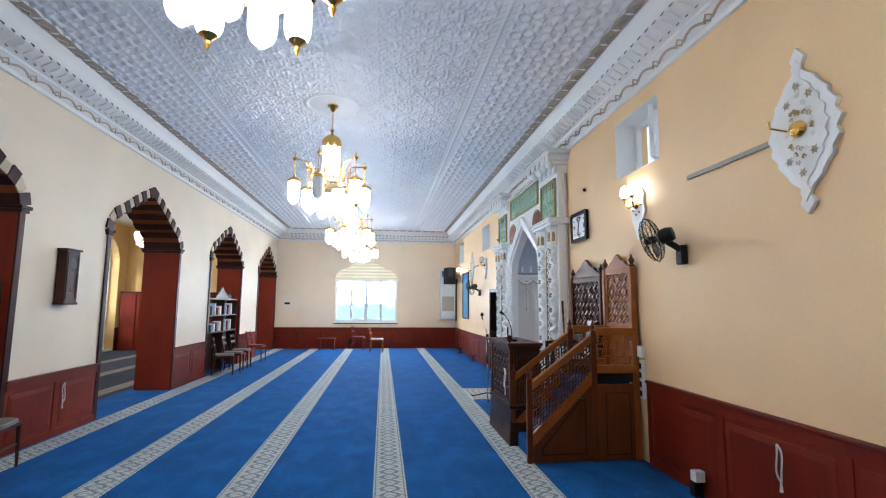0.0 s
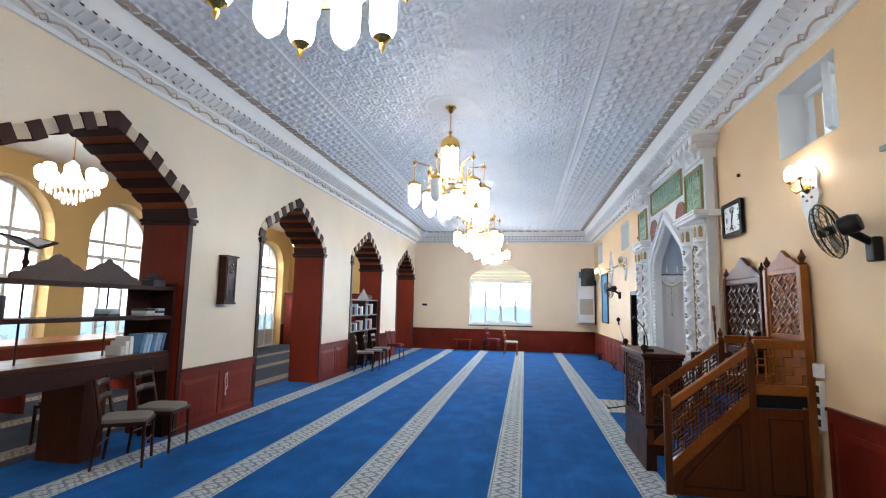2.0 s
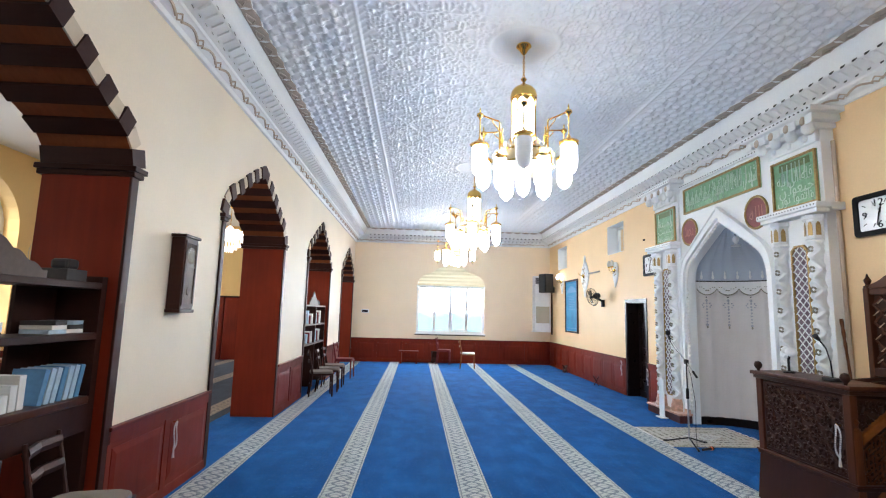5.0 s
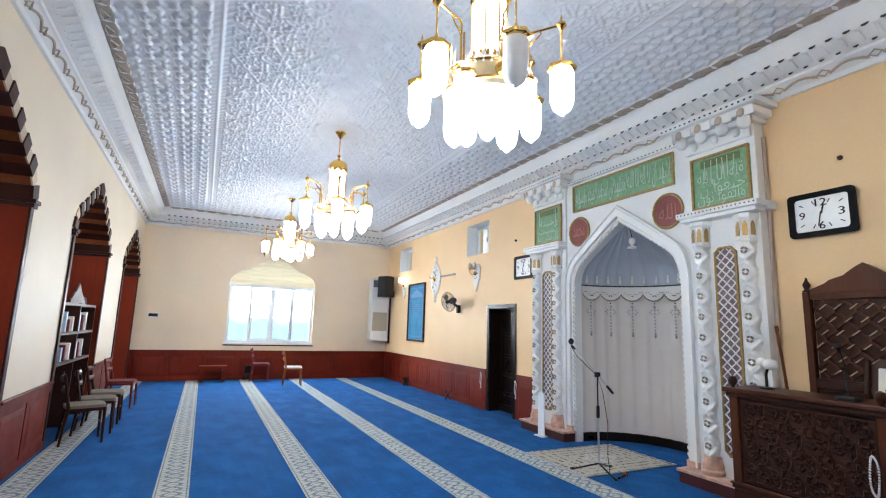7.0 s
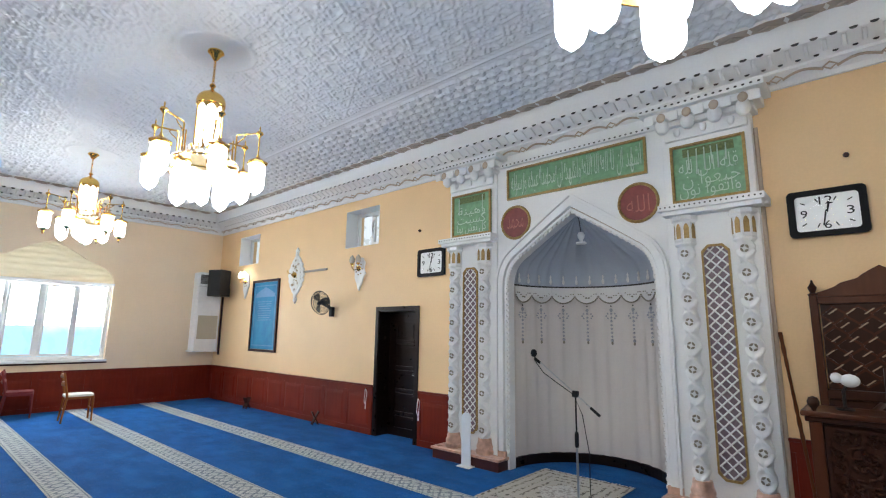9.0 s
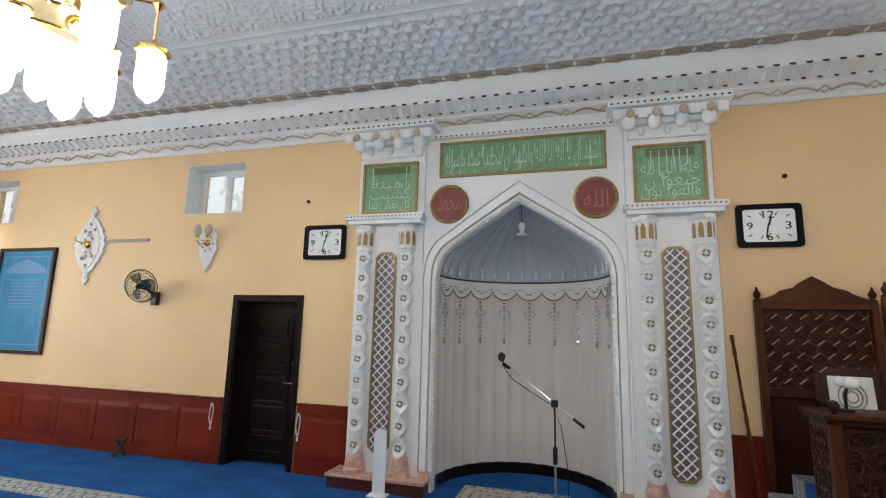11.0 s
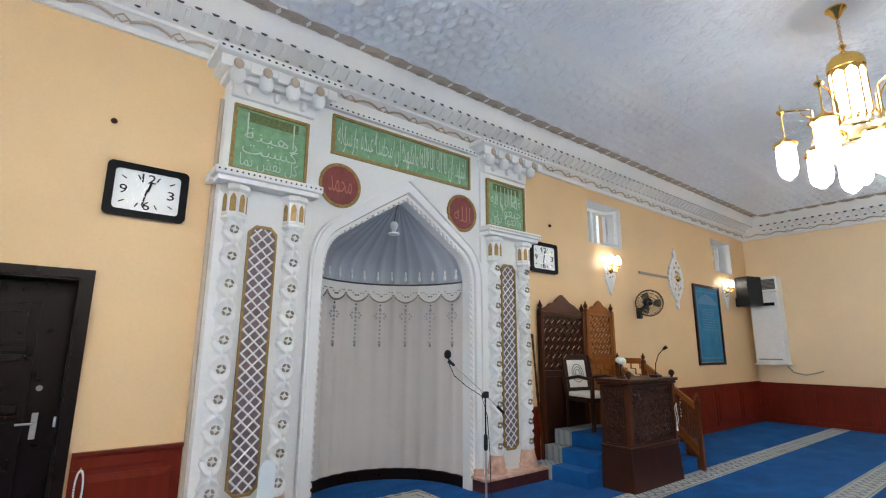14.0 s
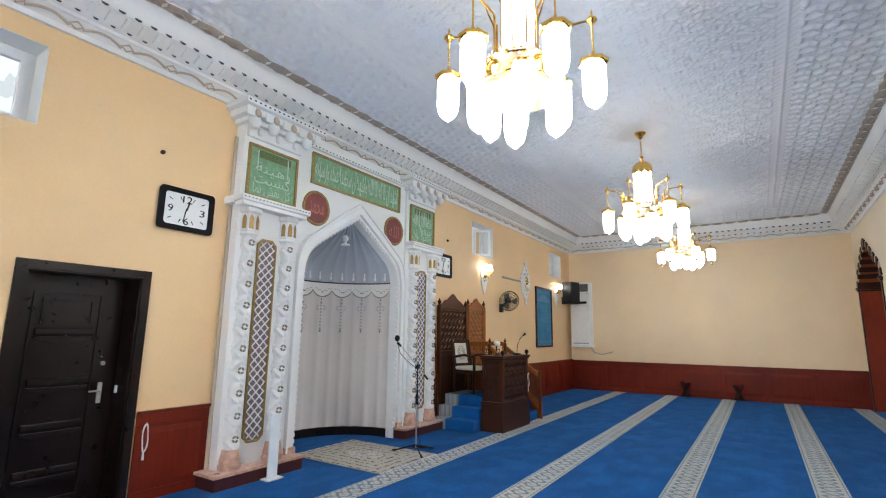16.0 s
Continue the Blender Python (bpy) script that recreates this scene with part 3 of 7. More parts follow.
def cornice_run(m, length, name):
    """A length of crown moulding; local x runs along the wall, -y into the room."""
    b = bmesh.new()
    rows = []
    for o, z in PROFILE:
        rows.append((b.verts.new((o, -o, z)), b.verts.new((length - o, -o, z))))
    for (a0, a1), (b0, b1) in zip(rows, rows[1:]):
        b.faces.new((a0, a1, b1, b0))
    base = setting(name, b, M["white"], "white gypsum crown moulding with fluted cove", "cornice", True)
    base.matrix_world = m
    n = int(length / 0.135)

    # flutes
    b = bmesh.new()
    for i in range(3, n - 3):
        s = (i + 0.5) * length / n
        a = [(s - 0.018, -0.232, 4.203), (s + 0.018, -0.232, 4.203), (s + 0.018, -0.335, 4.259), (s - 0.018, -0.335, 4.259)]
        lo = [b.verts.new(q) for q in a]
        hi = [b.verts.new((q[0] * 0.6 + s * 0.4, q[1] - 0.006, q[2] - 0.012)) for q in a]
        for k in range(4):
            b.faces.new((lo[k], lo[(k + 1) % 4], hi[(k + 1) % 4], hi[k]))
        b.faces.new(hi)
    flutes = part("flute", b, M["white"], base)
    tagged(flutes, "", "", "", "stuff")
    # dark pierced dots in two rows
    b = bmesh.new()
    for i in range(3, n - 3):
        for s, o, z, r in (((i + 1.0) * length / n, 0.352, 4.284, 0.025), ((i + 1.0) * length / n, 0.205, 4.194, 0.018)):
            ring = [b.verts.new((s + r * 1.25 * math.cos(k * math.pi / 4), -o - 0.006 + 0.4 * r * math.sin(k * math.pi / 4), z - 0.004 + r * math.sin(k * math.pi / 4))) for k in range(8)]
            b.faces.new(ring)
    tagged(part("pierced_dot", b, M["hole"], base), "", "", "", "stuff")
    # rope wave with diamonds
    b = bmesh.new()
    pitch = 0.41
    k = max(2, round((length - 0.3) / pitch))
    p = (length - 0.3) / k
    for i in range(k):
        s0 = 0.15 + i * p
        pts = []
        for j in range(7):
            t = j / 6
            h = math.sin(math.pi * t)
            pts.append((s0 + 0.05 + (p - 0.1) * t, -0.068 - 0.030 * h - 0.012, 4.102 + 0.034 * h - 0.004))
        tube(pts, 0.013, 5, b)
        d = [(s0 - 0.05, -0.088, 4.116), (s0, -0.110, 4.140), (s0 + 0.05, -0.088, 4.116), (s0, -0.066, 4.092)]
        tube(d, 0.010, 5, b, True)
    tagged(part("rope_wave", b, M["tan"], base), "taupe rope relief", "", "", "stuff")
    # leafy taupe band on the ceiling edge
    b = bmesh.new()
    k = int((length - 1.1) / 0.28)
    for i in range(k):
        s0 = 0.55 + i * (length - 1.1) / k
        w = (length - 1.1) / k
        out = [(s0, -0.43), (s0 + w * 0.5, -0.425), (s0 + w, -0.43), (s0 + w * 0.92, -0.49), (s0 + w, -0.55), (s0 + w * 0.5, -0.575), (s0, -0.55), (s0 + w * 0.08, -0.49)]
        lo = [b.verts.new((x, y, 4.468)) for x, y in out]
        hi = [b.verts.new((s0 + w / 2 + (x - s0 - w / 2) * 0.8, -0.49 + (y + 0.49) * 0.88, 4.463)) for x, y in out]
        for q in range(8):
            b.faces.new((lo[q], lo[(q + 1) % 8], hi[(q + 1) % 8], hi[q]))
        b.faces.new(hi)
        tube([(s0 + w * 0.2, -0.47, 4.45), (s0 + w * 0.5, -0.53, 4.444), (s0 + w * 0.8, -0.47, 4.45), (s0 + w * 0.5, -0.45, 4.446)], 0.008, 4, b, True)
    tagged(part("leaf_band", b, M["taupe"], base), "taupe leaf relief", "", "", "stuff")
    return base


cornice_run(pose(EAST, NORTH, 0, 0, 0, -90), NORTH - SOUTH, "cornice_east")
cornice_run(pose(WEST, SOUTH, 0, 0, 0, 90), NORTH - SOUTH, "cornice_west")
cornice_run(pose(WEST, NORTH, 0, 0, 0, 0), EAST - WEST, "cornice_north")
cornice_run(pose(EAST, SOUTH, 0, 0, 0, 180), EAST - WEST, "cornice_south")


# ---- wainscot ----
def wainscot(m, length, name, panels, label="mahogany wainscot with raised panels and a cap rail", high=SKIRT):
    """Panelled dado; local x along the wall, -y into the room."""
    b = cube(0, length, -0.018, -0.002, 0, high - 0.03)
    box(b, 0, length, -0.028, -0.018, 0, 0.09, 0.003)
    box(b, 0, length, -0.026, -0.018, high - 0.12, high - 0.03, 0.003)
    base = setting(name, b, M["mahogany"], label, "wainscot")
    base.matrix_world = m
    part("cap_rail", cube(0, length, -0.045, -0.001, high - 0.03, high, bevel=0.006), M["mahogany_h"], base)
    w = length / panels
    for i in range(panels):
        x0, x1 = i * w + 0.07, (i + 1) * w - 0.07
        part("stile", cube(max(0, x0 - 0.115), x0 - 0.025 + 0.0, -0.027, -0.018, 0.09, high - 0.12), M["mahogany"], base)
        b = bmesh.new()
        o, n = rect(x0, x1, 0.14, high - 0.16), rect(x0 + 0.05, x1 - 0.05, 0.19, high - 0.21)
        rows = [[b.verts.new((x, y, z)) for x, z in q] for q, y in ((o, -0.018), (o, -0.021), (n, -0.028))]
        for r0, r1 in zip(rows, rows[1:]):
            for k in range(4):
                b.faces.new((r0[k], r0[(k + 1) % 4], r1[(k + 1) % 4], r1[k]))
        b.faces.new(rows[-1])
        part("panel", b, M["mahogany"], base)
    return base


wainscot(pose(EAST, NORTH, 0, 0, 0, -90), NORTH - 12.76, "wainscot_east_far", 9)
wainscot(pose(EAST, 11.70, 0, 0, 0, -90), 11.70 - 11.0, "wainscot_east_door", 1)
wainscot(pose(EAST, 4.98, 0, 0, 0, -90), 4.98 - SOUTH, "wainscot_east_near", 5, high=0.86)
wainscot(pose(EAST, 7.10, 0, 0, 0, -90), 0.28, "wainscot_east_gap", 1)
wainscot(pose(WEST, NORTH, 0, 0, 0, 0), EAST - WEST, "wainscot_north", 8)
wainscot(pose(EAST, SOUTH, 0, 0, 0, 180), EAST - WEST, "wainscot_south", 7, high=0.84)
edges = [SOUTH] + [v for y in ARCH for v in (y - AH - 0.02, y + AH + 0.02)] + [NORTH]
for i in range(0, len(edges), 2):
    if edges[i + 1] - edges[i] > 0.3:
        wainscot(pose(WEST, edges[i], 0, 0, 0, 90), edges[i + 1] - edges[i], "wainscot_pier", 2 if i else 1)
wainscot(pose(AISLE, SOUTH, 0, 0, 0, 90), ADOOR - 0.98 - SOUTH, "wainscot_aisle", 10)
wainscot(pose(AISLE, ADOOR + 0.98, 0, 0, 0, 90), NORTH - ADOOR - 0.98, "wainscot_aisle_end", 1)


# ---- arcade lining ----
def arch_lining(y):
    """Timber lining of one arch: jambs, capitals and a ring of dark and light voussoirs through the wall."""
    t = thing("arch_lining", on_west(y), "pointed arch lined with red-brown jambs and striped brown voussoirs", "arch", "arcade arches")
    d = WEST - BACK
    for s in (-1, 1):
        part("jamb", cube(*sorted((s * (AH - 0.035), s * (AH - 0.002))), -0.004, d + 0.004, 0, SPRING - 0.06), M["jamb"], t)
        part("jamb_edge", cube(*sorted((s * (AH - 0.04), s * (AH + 0.05))), -0.026, -0.004, 0, SPRING - 0.06, bevel=0.006), M["umber"], t)
        b = cube(*sorted((s * (AH - 0.07), s * (AH + 0.10))), -0.06, d + 0.05, SPRING - 0.02, SPRING + 0.02, bevel=0.006)
        box(b, *sorted((s * (AH - 0.05), s * (AH + 0.08))), -0.045, d + 0.04, SPRING - 0.06, SPRING - 0.02, 0.006)
        part("capital", b, M["umber"], t)
    half = pointed(AH - 0.002, SPRING + 0.02, TIP, 40)
    # resample the flank into equal voussoirs
    acc = [0.0]
    for a, c in zip(half, half[1:]):
        acc.append(acc[-1] + math.dist(a, c))

    def at(s):
        for i in range(len(acc) - 1):
            if s <= acc[i + 1] + 1e-9:
                f = (s - acc[i]) / (acc[i + 1] - acc[i])
                return Vector((half[i][0] + f * (half[i + 1][0] - half[i][0]), half[i][1] + f * (half[i + 1][1] - half[i][1])))
        return Vector(half[-1])

    n = 11
    for s in (-1, 1):
        for i in range(n):
            s0, s1 = acc[-1] * i / n, acc[-1] * (i + 1) / n
            dark = i % 2 == 0
            thick = 0.055 if dark else 0.03
            out = 0.115 if dark else 0.10
            p0, p1 = at(s0), at(s1)
            tang = (p1 - p0).normalized()
            nrm = Vector((tang.y, -tang.x))
            last = i == n - 1

            poly = [p0 - nrm * thick, p1 - nrm * thick, p1 + nrm * out, p0 + nrm * out]
            if last:
                k1 = p1 + nrm * out
                k0 = p1 - nrm * thick
                ext = lambda q: Vector((0.0, q.y + tang.y / max(1e-6, -tang.x) * q.x))
                poly = [p0 - nrm * thick, ext(k0), ext(k1), p0 + nrm * out]
            # face block on the hall side and soffit board through the wall
            b = slab([(s * q.x, q.y) for q in poly], -0.030 if dark else -0.016, -0.002)
            part("voussoir", b, M["umber"] if dark else M["vouss_pale"], t)
            sof = [poly[0], poly[1], poly[1] + nrm * (thick - 0.003), poly[0] + nrm * (thick - 0.003)]
            b = slab([(s * q.x, q.y) for q in sof], -0.002, d + 0.01)
            part("soffit_board", b, M["umber"] if dark else M["sienna"], t)
    return t


for y in ARCH:
    arch_lining(y)

# ---- chandeliers ----
def capsule(r, length, top, c=(0, 0), seg=16):
    p = [(r * 0.85, top), (r, top - 0.02), (r, top - length * 0.60), (r * 0.94, top - length * 0.73), (r * 0.74, top - length * 0.85), (r * 0.44, top - length * 0.92), (r * 0.22, top - length * 0.94), (r * 0.2, top - length * 0.975), (0.0, top - length)]
    return lathe(p, seg, c)


def chandelier(m, tips=False, unlit=-1):
    t = thing("chandelier", m, "brass chandelier with a domed glass tower and lit frosted capsule lamps", "chandelier", "hall chandeliers")
    part("ceiling_cup", lathe([(0.075, 0), (0.08, -0.02), (0.05, -0.05), (0.03, -0.09), (0.012, -0.11)], 18), M["gold"], t, "polished brass cup", True)
    b = bmesh.new()
    for i in range(10):
        z = -0.12 - i * 0.0268
        a = 0 if i % 2 else math.pi / 2
        tube([(0.011 * math.cos(q) * math.cos(a), 0.011 * math.cos(q) * math.sin(a), z + 0.019 * math.sin(q)) for q in [k * math.pi / 4 for k in range(8)]], 0.004, 5, b, True)
    part("chain", b, M["gold"], t)
    part("finial_ball", lathe([(0.0, -0.30), (0.02, -0.305), (0.032, -0.325), (0.02, -0.345), (0.01, -0.36)], 14), M["gold"], t, "", True)
    part("dome", lathe([(0.008, -0.355), (0.022, -0.375), (0.05, -0.40), (0.098, -0.43), (0.128, -0.47), (0.138, -0.52), (0.136, -0.555), (0.124, -0.56)], 24), M["gold"], t, "polished brass onion dome", True)
    part("glass_tower", lathe([(0.118, -0.556), (0.12, -1.09)], 8), M["lamp"], t, "lit octagonal white glass tower")
    w = 0.048
    for i in range(8):
        a = 2 * math.pi * i / 8
        part("tower_rib", tube([(0.124 * math.cos(a), 0.124 * math.sin(a), -0.55), (0.126 * math.cos(a), 0.126 * math.sin(a), -1.10)], 0.008, 6), M["gold"], t)
        a += math.pi / 8
        o = [(-w, -0.553), (w, -0.553), (w, -0.64), (w * 0.72, -0.605), (0, -0.572), (-w * 0.72, -0.605), (-w, -0.64)]
        b = turn_bm(slab(o, -0.004, 0.0), Matrix.Rotation(a + math.pi / 2, 4, "Z") @ Matrix.Translation((0, -0.116, 0)))
        part("arched_head", b, M["gold"], t, "brass pointed-arch head over the glass")
    part("drum", lathe([(0.13, -1.075), (0.15, -1.07), (0.165, -1.09), (0.20, -1.12), (0.25, -1.15), (0.285, -1.17), (0.30, -1.20), (0.292, -1.23), (0.292, -1.31), (0.305, -1.33), (0.27, -1.36), (0.14, -1.37)], 32), M["champagne"], t, "pale brass bell-shaped drum", True)
    for r, z in ((0.302, -1.20), (0.302, -1.33), (0.155, -1.075)):
        part("drum_rim", tube([(r * math.cos(a), r * math.sin(a), z) for a in [k * math.pi / 16 for k in range(32)]], 0.011, 6, None, True), M["gold"], t, "brass rim", True)
    for count, r, z, name, mat, tall in ((20, 0.152, -1.075, "crown_point", "gold", 0.055), (30, 0.225, -1.13, "bead_row", "milk", 0.05), (36, 0.298, -1.215, "rim_bead", "milk", 0.045)):
        b = bmesh.new()
        for i in range(count):
            a = 2 * math.pi * i / count
            lathe([(0.006, z - 0.004), (0.014, z + tall * 0.35), (0.011, z + tall * 0.7), (0.0, z + tall)], 6, (r * math.cos(a), r * math.sin(a)), b)
        tagged(part(name, b, M[mat], t, "row of small " + ("brass points" if mat == "gold" else "milky glass beads"), True), kind="stuff")
    for i in range(6):
        a = 2 * math.pi * (i + 0.25) / 6
        b = turn_bm(lathe([(0.055, 0), (0.055, 0.012), (0.04, 0.018), (0.036, 0.012), (0.02, 0.02), (0.0, 0.022)], 16), Matrix.Translation((0.290 * math.cos(a), 0.290 * math.sin(a), -1.27)) @ Matrix.Rotation(a, 4, "Z") @ Matrix.Rotation(math.pi / 2, 4, "Y"))
        part("medallion", b, M["gold"], t, "round brass medallion")
    for i in range(4):
        a = 2 * math.pi * (i + 0.28) / 4
        c = (0.275 * math.cos(a), 0.275 * math.sin(a))
        lampb = part("lower_lamp", capsule(0.078, 0.36, -1.29, c), M["lamp"], t, "lit frosted glass lamp", True)
        part("lamp_collar", lathe([(0.045, -1.25), (0.075, -1.265), (0.086, -1.285), (0.080, -1.30)], 14, c, shape=lambda u, z: 1 + 0.05 * math.cos(12 * u)), M["gold"], lampb, "", True)
    part("centre_lamp", capsule(0.062, 0.29, -1.37, (0, 0), 14), M["lamp"], t, "lit frosted glass lamp", True)
    for i in range(6):
        a = 2 * math.pi * (i + 0.25) / 6
        ca, sa = math.cos(a), math.sin(a)
        q = lambda r, z: (r * ca, r * sa, z)
        b = tube([q(0.275, -1.17), q(0.275, -0.875), q(0.285, -0.86), q(0.495, -0.825)], 0.0085, 6)
        tube([q(0.247, -1.15), q(0.247, -0.93)], 0.008, 6, b)
        tube([q(0.275, -0.97), q(0.30, -0.935), q(0.34, -0.90), q(0.36, -0.87), q(0.345, -0.85)], 0.006, 6, b)
        arm = part("arm", b, M["gold"], t, "angular brass arm")
        c = (0.495 * ca, 0.495 * sa)
        part("arm_finial", lathe([(0.0, -0.74), (0.008, -0.77), (0.006, -0.80), (0.03, -0.815), (0.036, -0.835), (0.015, -0.86), (0.007, -0.88), (0.006, -1.06), (0.015, -1.09), (0.03, -1.115)], 10, c), M["gold"], arm, "", True)
        part("lamp_cap", lathe([(0.03, -1.11), (0.072, -1.135), (0.094, -1.155), (0.090, -1.175), (0.066, -1.19)], 24, c, shape=lambda u, z: 1 + 0.07 * math.cos(8 * u)), M["gold"], t, "brass petalled cap", True)
        part("capsule_lamp", capsule(0.077, 0.335, -1.178, c), M["milk" if i == unlit else "lamp"], t, "unlit frosted glass capsule" if i == unlit else "lit frosted glass capsule", True)
        if tips:
            part("lamp_tip", lathe([(0.05, -1.455), (0.055, -1.47), (0.03, -1.495), (0.014, -1.515), (0.02, -1.535), (0.008, -1.565), (0.0, -1.585)], 12, c), M["gold"], t, "brass bottom finial", True)
    # the body hangs on a longer chain
    for piece in t.children:
        if piece.name.split(".")[0] not in ("ceiling_cup", "chain"):
            piece.location.z -= 0.078
    return t


first = chandelier(pose(-0.79, CHANDELIER_Y[1], CEIL - 0.012, 0, 0, 3), unlit=4)
first.scale = (1, 1, 0.945)
third = chandelier(pose(-0.79, CHANDELIER_Y[2], CEIL - 0.012, 0, 0, 5))
third.scale = (1, 1, 0.945)
# the shorter pair at the two ends of the hall
short = chandelier(pose(-0.79, CHANDELIER_Y[0], CEIL - 0.012, 0, 0, 45), True)
short.scale = (1, 1, 0.86)
copy_thing(short, pose(-0.79, CHANDELIER_Y[3], CEIL - 0.012, 0, 0, 40))


# ---- lettering ----
FORMS = {}
for row in ("ا FE8D FE8E", "ب FE8F FE90 FE91 FE92", "ت FE95 FE96 FE97 FE98", "ة FE93 FE94", "ح FEA1 FEA2 FEA3 FEA4", "د FEA9 FEAA", "ر FEAD FEAE", "س FEB1 FEB2 FEB3 FEB4", "ش FEB5 FEB6 FEB7 FEB8", "ع FEC9 FECA FECB FECC", "ف FED1 FED2 FED3 FED4", "ق FED5 FED6 FED7 FED8", "ى FEEF FEF0", "ج FE9D FE9E FE9F FEA0", "ك FED9 FEDA FEDB FEDC", "ل FEDD FEDE FEDF FEE0", "م FEE1 FEE2 FEE3 FEE4", "ن FEE5 FEE6 FEE7 FEE8", "ه FEE9 FEEA FEEB FEEC", "و FEED FEEE", "ي FEF1 FEF2 FEF3 FEF4"):
    letter, *codes = row.split()
    FORMS[letter] = [chr(int(c, 16)) for c in codes]


def shaped(text):
    """Joins the letters of each word and lays them out from right to left."""
    words = []
    for w in text.split():
        out = []
        for i, ch in enumerate(w):
            f = FORMS[ch]
            before = i > 0 and len(FORMS[w[i - 1]]) == 4
            after = i < len(w) - 1 and len(f) == 4
            out.append(f[3] if before and after else f[2] if after else f[1] if before else f[0])
        words.append("".join(out[::-1]))
    return " ".join(words[::-1])


def lettering(text, x, z, width, height, y, material, parent, label="", name="lettering"):
    cu = bpy.data.curves.new(name, "FONT")
    cu.body, cu.extrude, cu.resolution_u, cu.offset = text, 0.012, 2, (0.0 if name == "numeral" else -0.014)
    tmp = bpy.data.objects.new(name, cu)
    scene.collection.objects.link(tmp)
    bpy.context.view_layer.update()
    me = bpy.data.meshes.new_from_object(tmp.evaluated_get(bpy.context.evaluated_depsgraph_get()))
    bpy.data.objects.remove(tmp)
    co = np.empty(len(me.vertices) * 3, np.float32)
    me.vertices.foreach_get("co", co)
    co = co.reshape(-1, 3)
    lo, hi = co.min(0), co.max(0)
    out = np.stack([x + ((co[:, 0] - lo[0]) / (hi[0] - lo[0]) - 0.5) * width, y - co[:, 2] * 0.4, z + ((co[:, 1] - lo[1]) / (hi[1] - lo[1]) - 0.5) * height], -1)
    me.vertices.foreach_set("co", out.astype(np.float32).ravel())
    me.name = name
    me.materials.clear()
    me.materials.append(material)
    me.update()
    ob = new(name, me)
    ob.parent = parent
    return tagged(ob, label)


# ---- prayer niche portal ----
portal = thing("mihrab_portal", on_east(MID), "carved white prayer niche portal with twisted columns and green calligraphy panels", "mihrab")
inner = both(pointed(0.93, 2.25, 3.11, 24, 0.204, 0.448, 0.008))
outer = both(pointed(1.088, 2.27, 3.355, 24, 0.238, 0.463, 0.008))
field = [(-1.09, 0.0), (-0.93, 0.0)] + inner + [(0.93, 0.0), (1.09, 0.0), (1.09, 4.06), (-1.09, 4.06)]
part("field", slab(field, -0.13, -0.001), M["white"], portal)
band_o = [(-1.088, 0.16)] + outer + [(1.088, 0.16)]
band_i = [(-0.93, 0.16)] + inner + [(0.93, 0.16)]
mid1 = [(a[0] * 0.35 + b_[0] * 0.65, a[1] * 0.35 + b_[1] * 0.65) for a, b_ in zip(band_o, band_i)]
between = lambda f: [(a[0] * f + b_[0] * (1 - f), a[1] * f + b_[1] * (1 - f)) for a, b_ in zip(band_o, band_i)]
part("arch_rim", ring_slab(band_o, between(0.86), -0.205, -0.13, None, False), M["white"], portal)
part("rim_groove", ring_slab(between(0.86), between(0.80), -0.165, -0.13, None, False), M["white"], portal)
part("arch_band", ring_slab(between(0.80), mid1, -0.19, -0.13, None, False), M["white"], portal)
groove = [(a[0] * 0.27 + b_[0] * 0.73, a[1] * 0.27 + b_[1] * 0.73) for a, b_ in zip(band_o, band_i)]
mid2 = [(a[0] * 0.12 + b_[0] * 0.88, a[1] * 0.12 + b_[1] * 0.88) for a, b_ in zip(band_o, band_i)]
part("inner_band", ring_slab(groove, mid2, -0.158, -0.131, None, False), M["white"], portal)
# taupe strip paints in the shade between the two white mouldings
part("groove", ring_slab(mid1, groove, -0.134, -0.1305, None, False), M["taupe"], portal, "groove floor in taupe, its shade painted in")
b = bmesh.new()
path = mid2
for (xa, za), (xb, zb) in zip(path, path[1:]):
    seg_len = math.dist((xa, za), (xb, zb))
    k = max(1, int(seg_len / 0.070))
    for i in range(k):
        f = (i + 0.5) / k
        bmesh.ops.create_icosphere(b, subdivisions=1, radius=0.031, matrix=Matrix.Translation((xa + f * (xb - xa), -0.138, za + f * (zb - za))) @ Matrix.Diagonal((1, 0.8, 1.1, 1)))
tagged(part("bead_string", b, M["lace"], portal, "pearl beading"), "", "", "", "stuff")

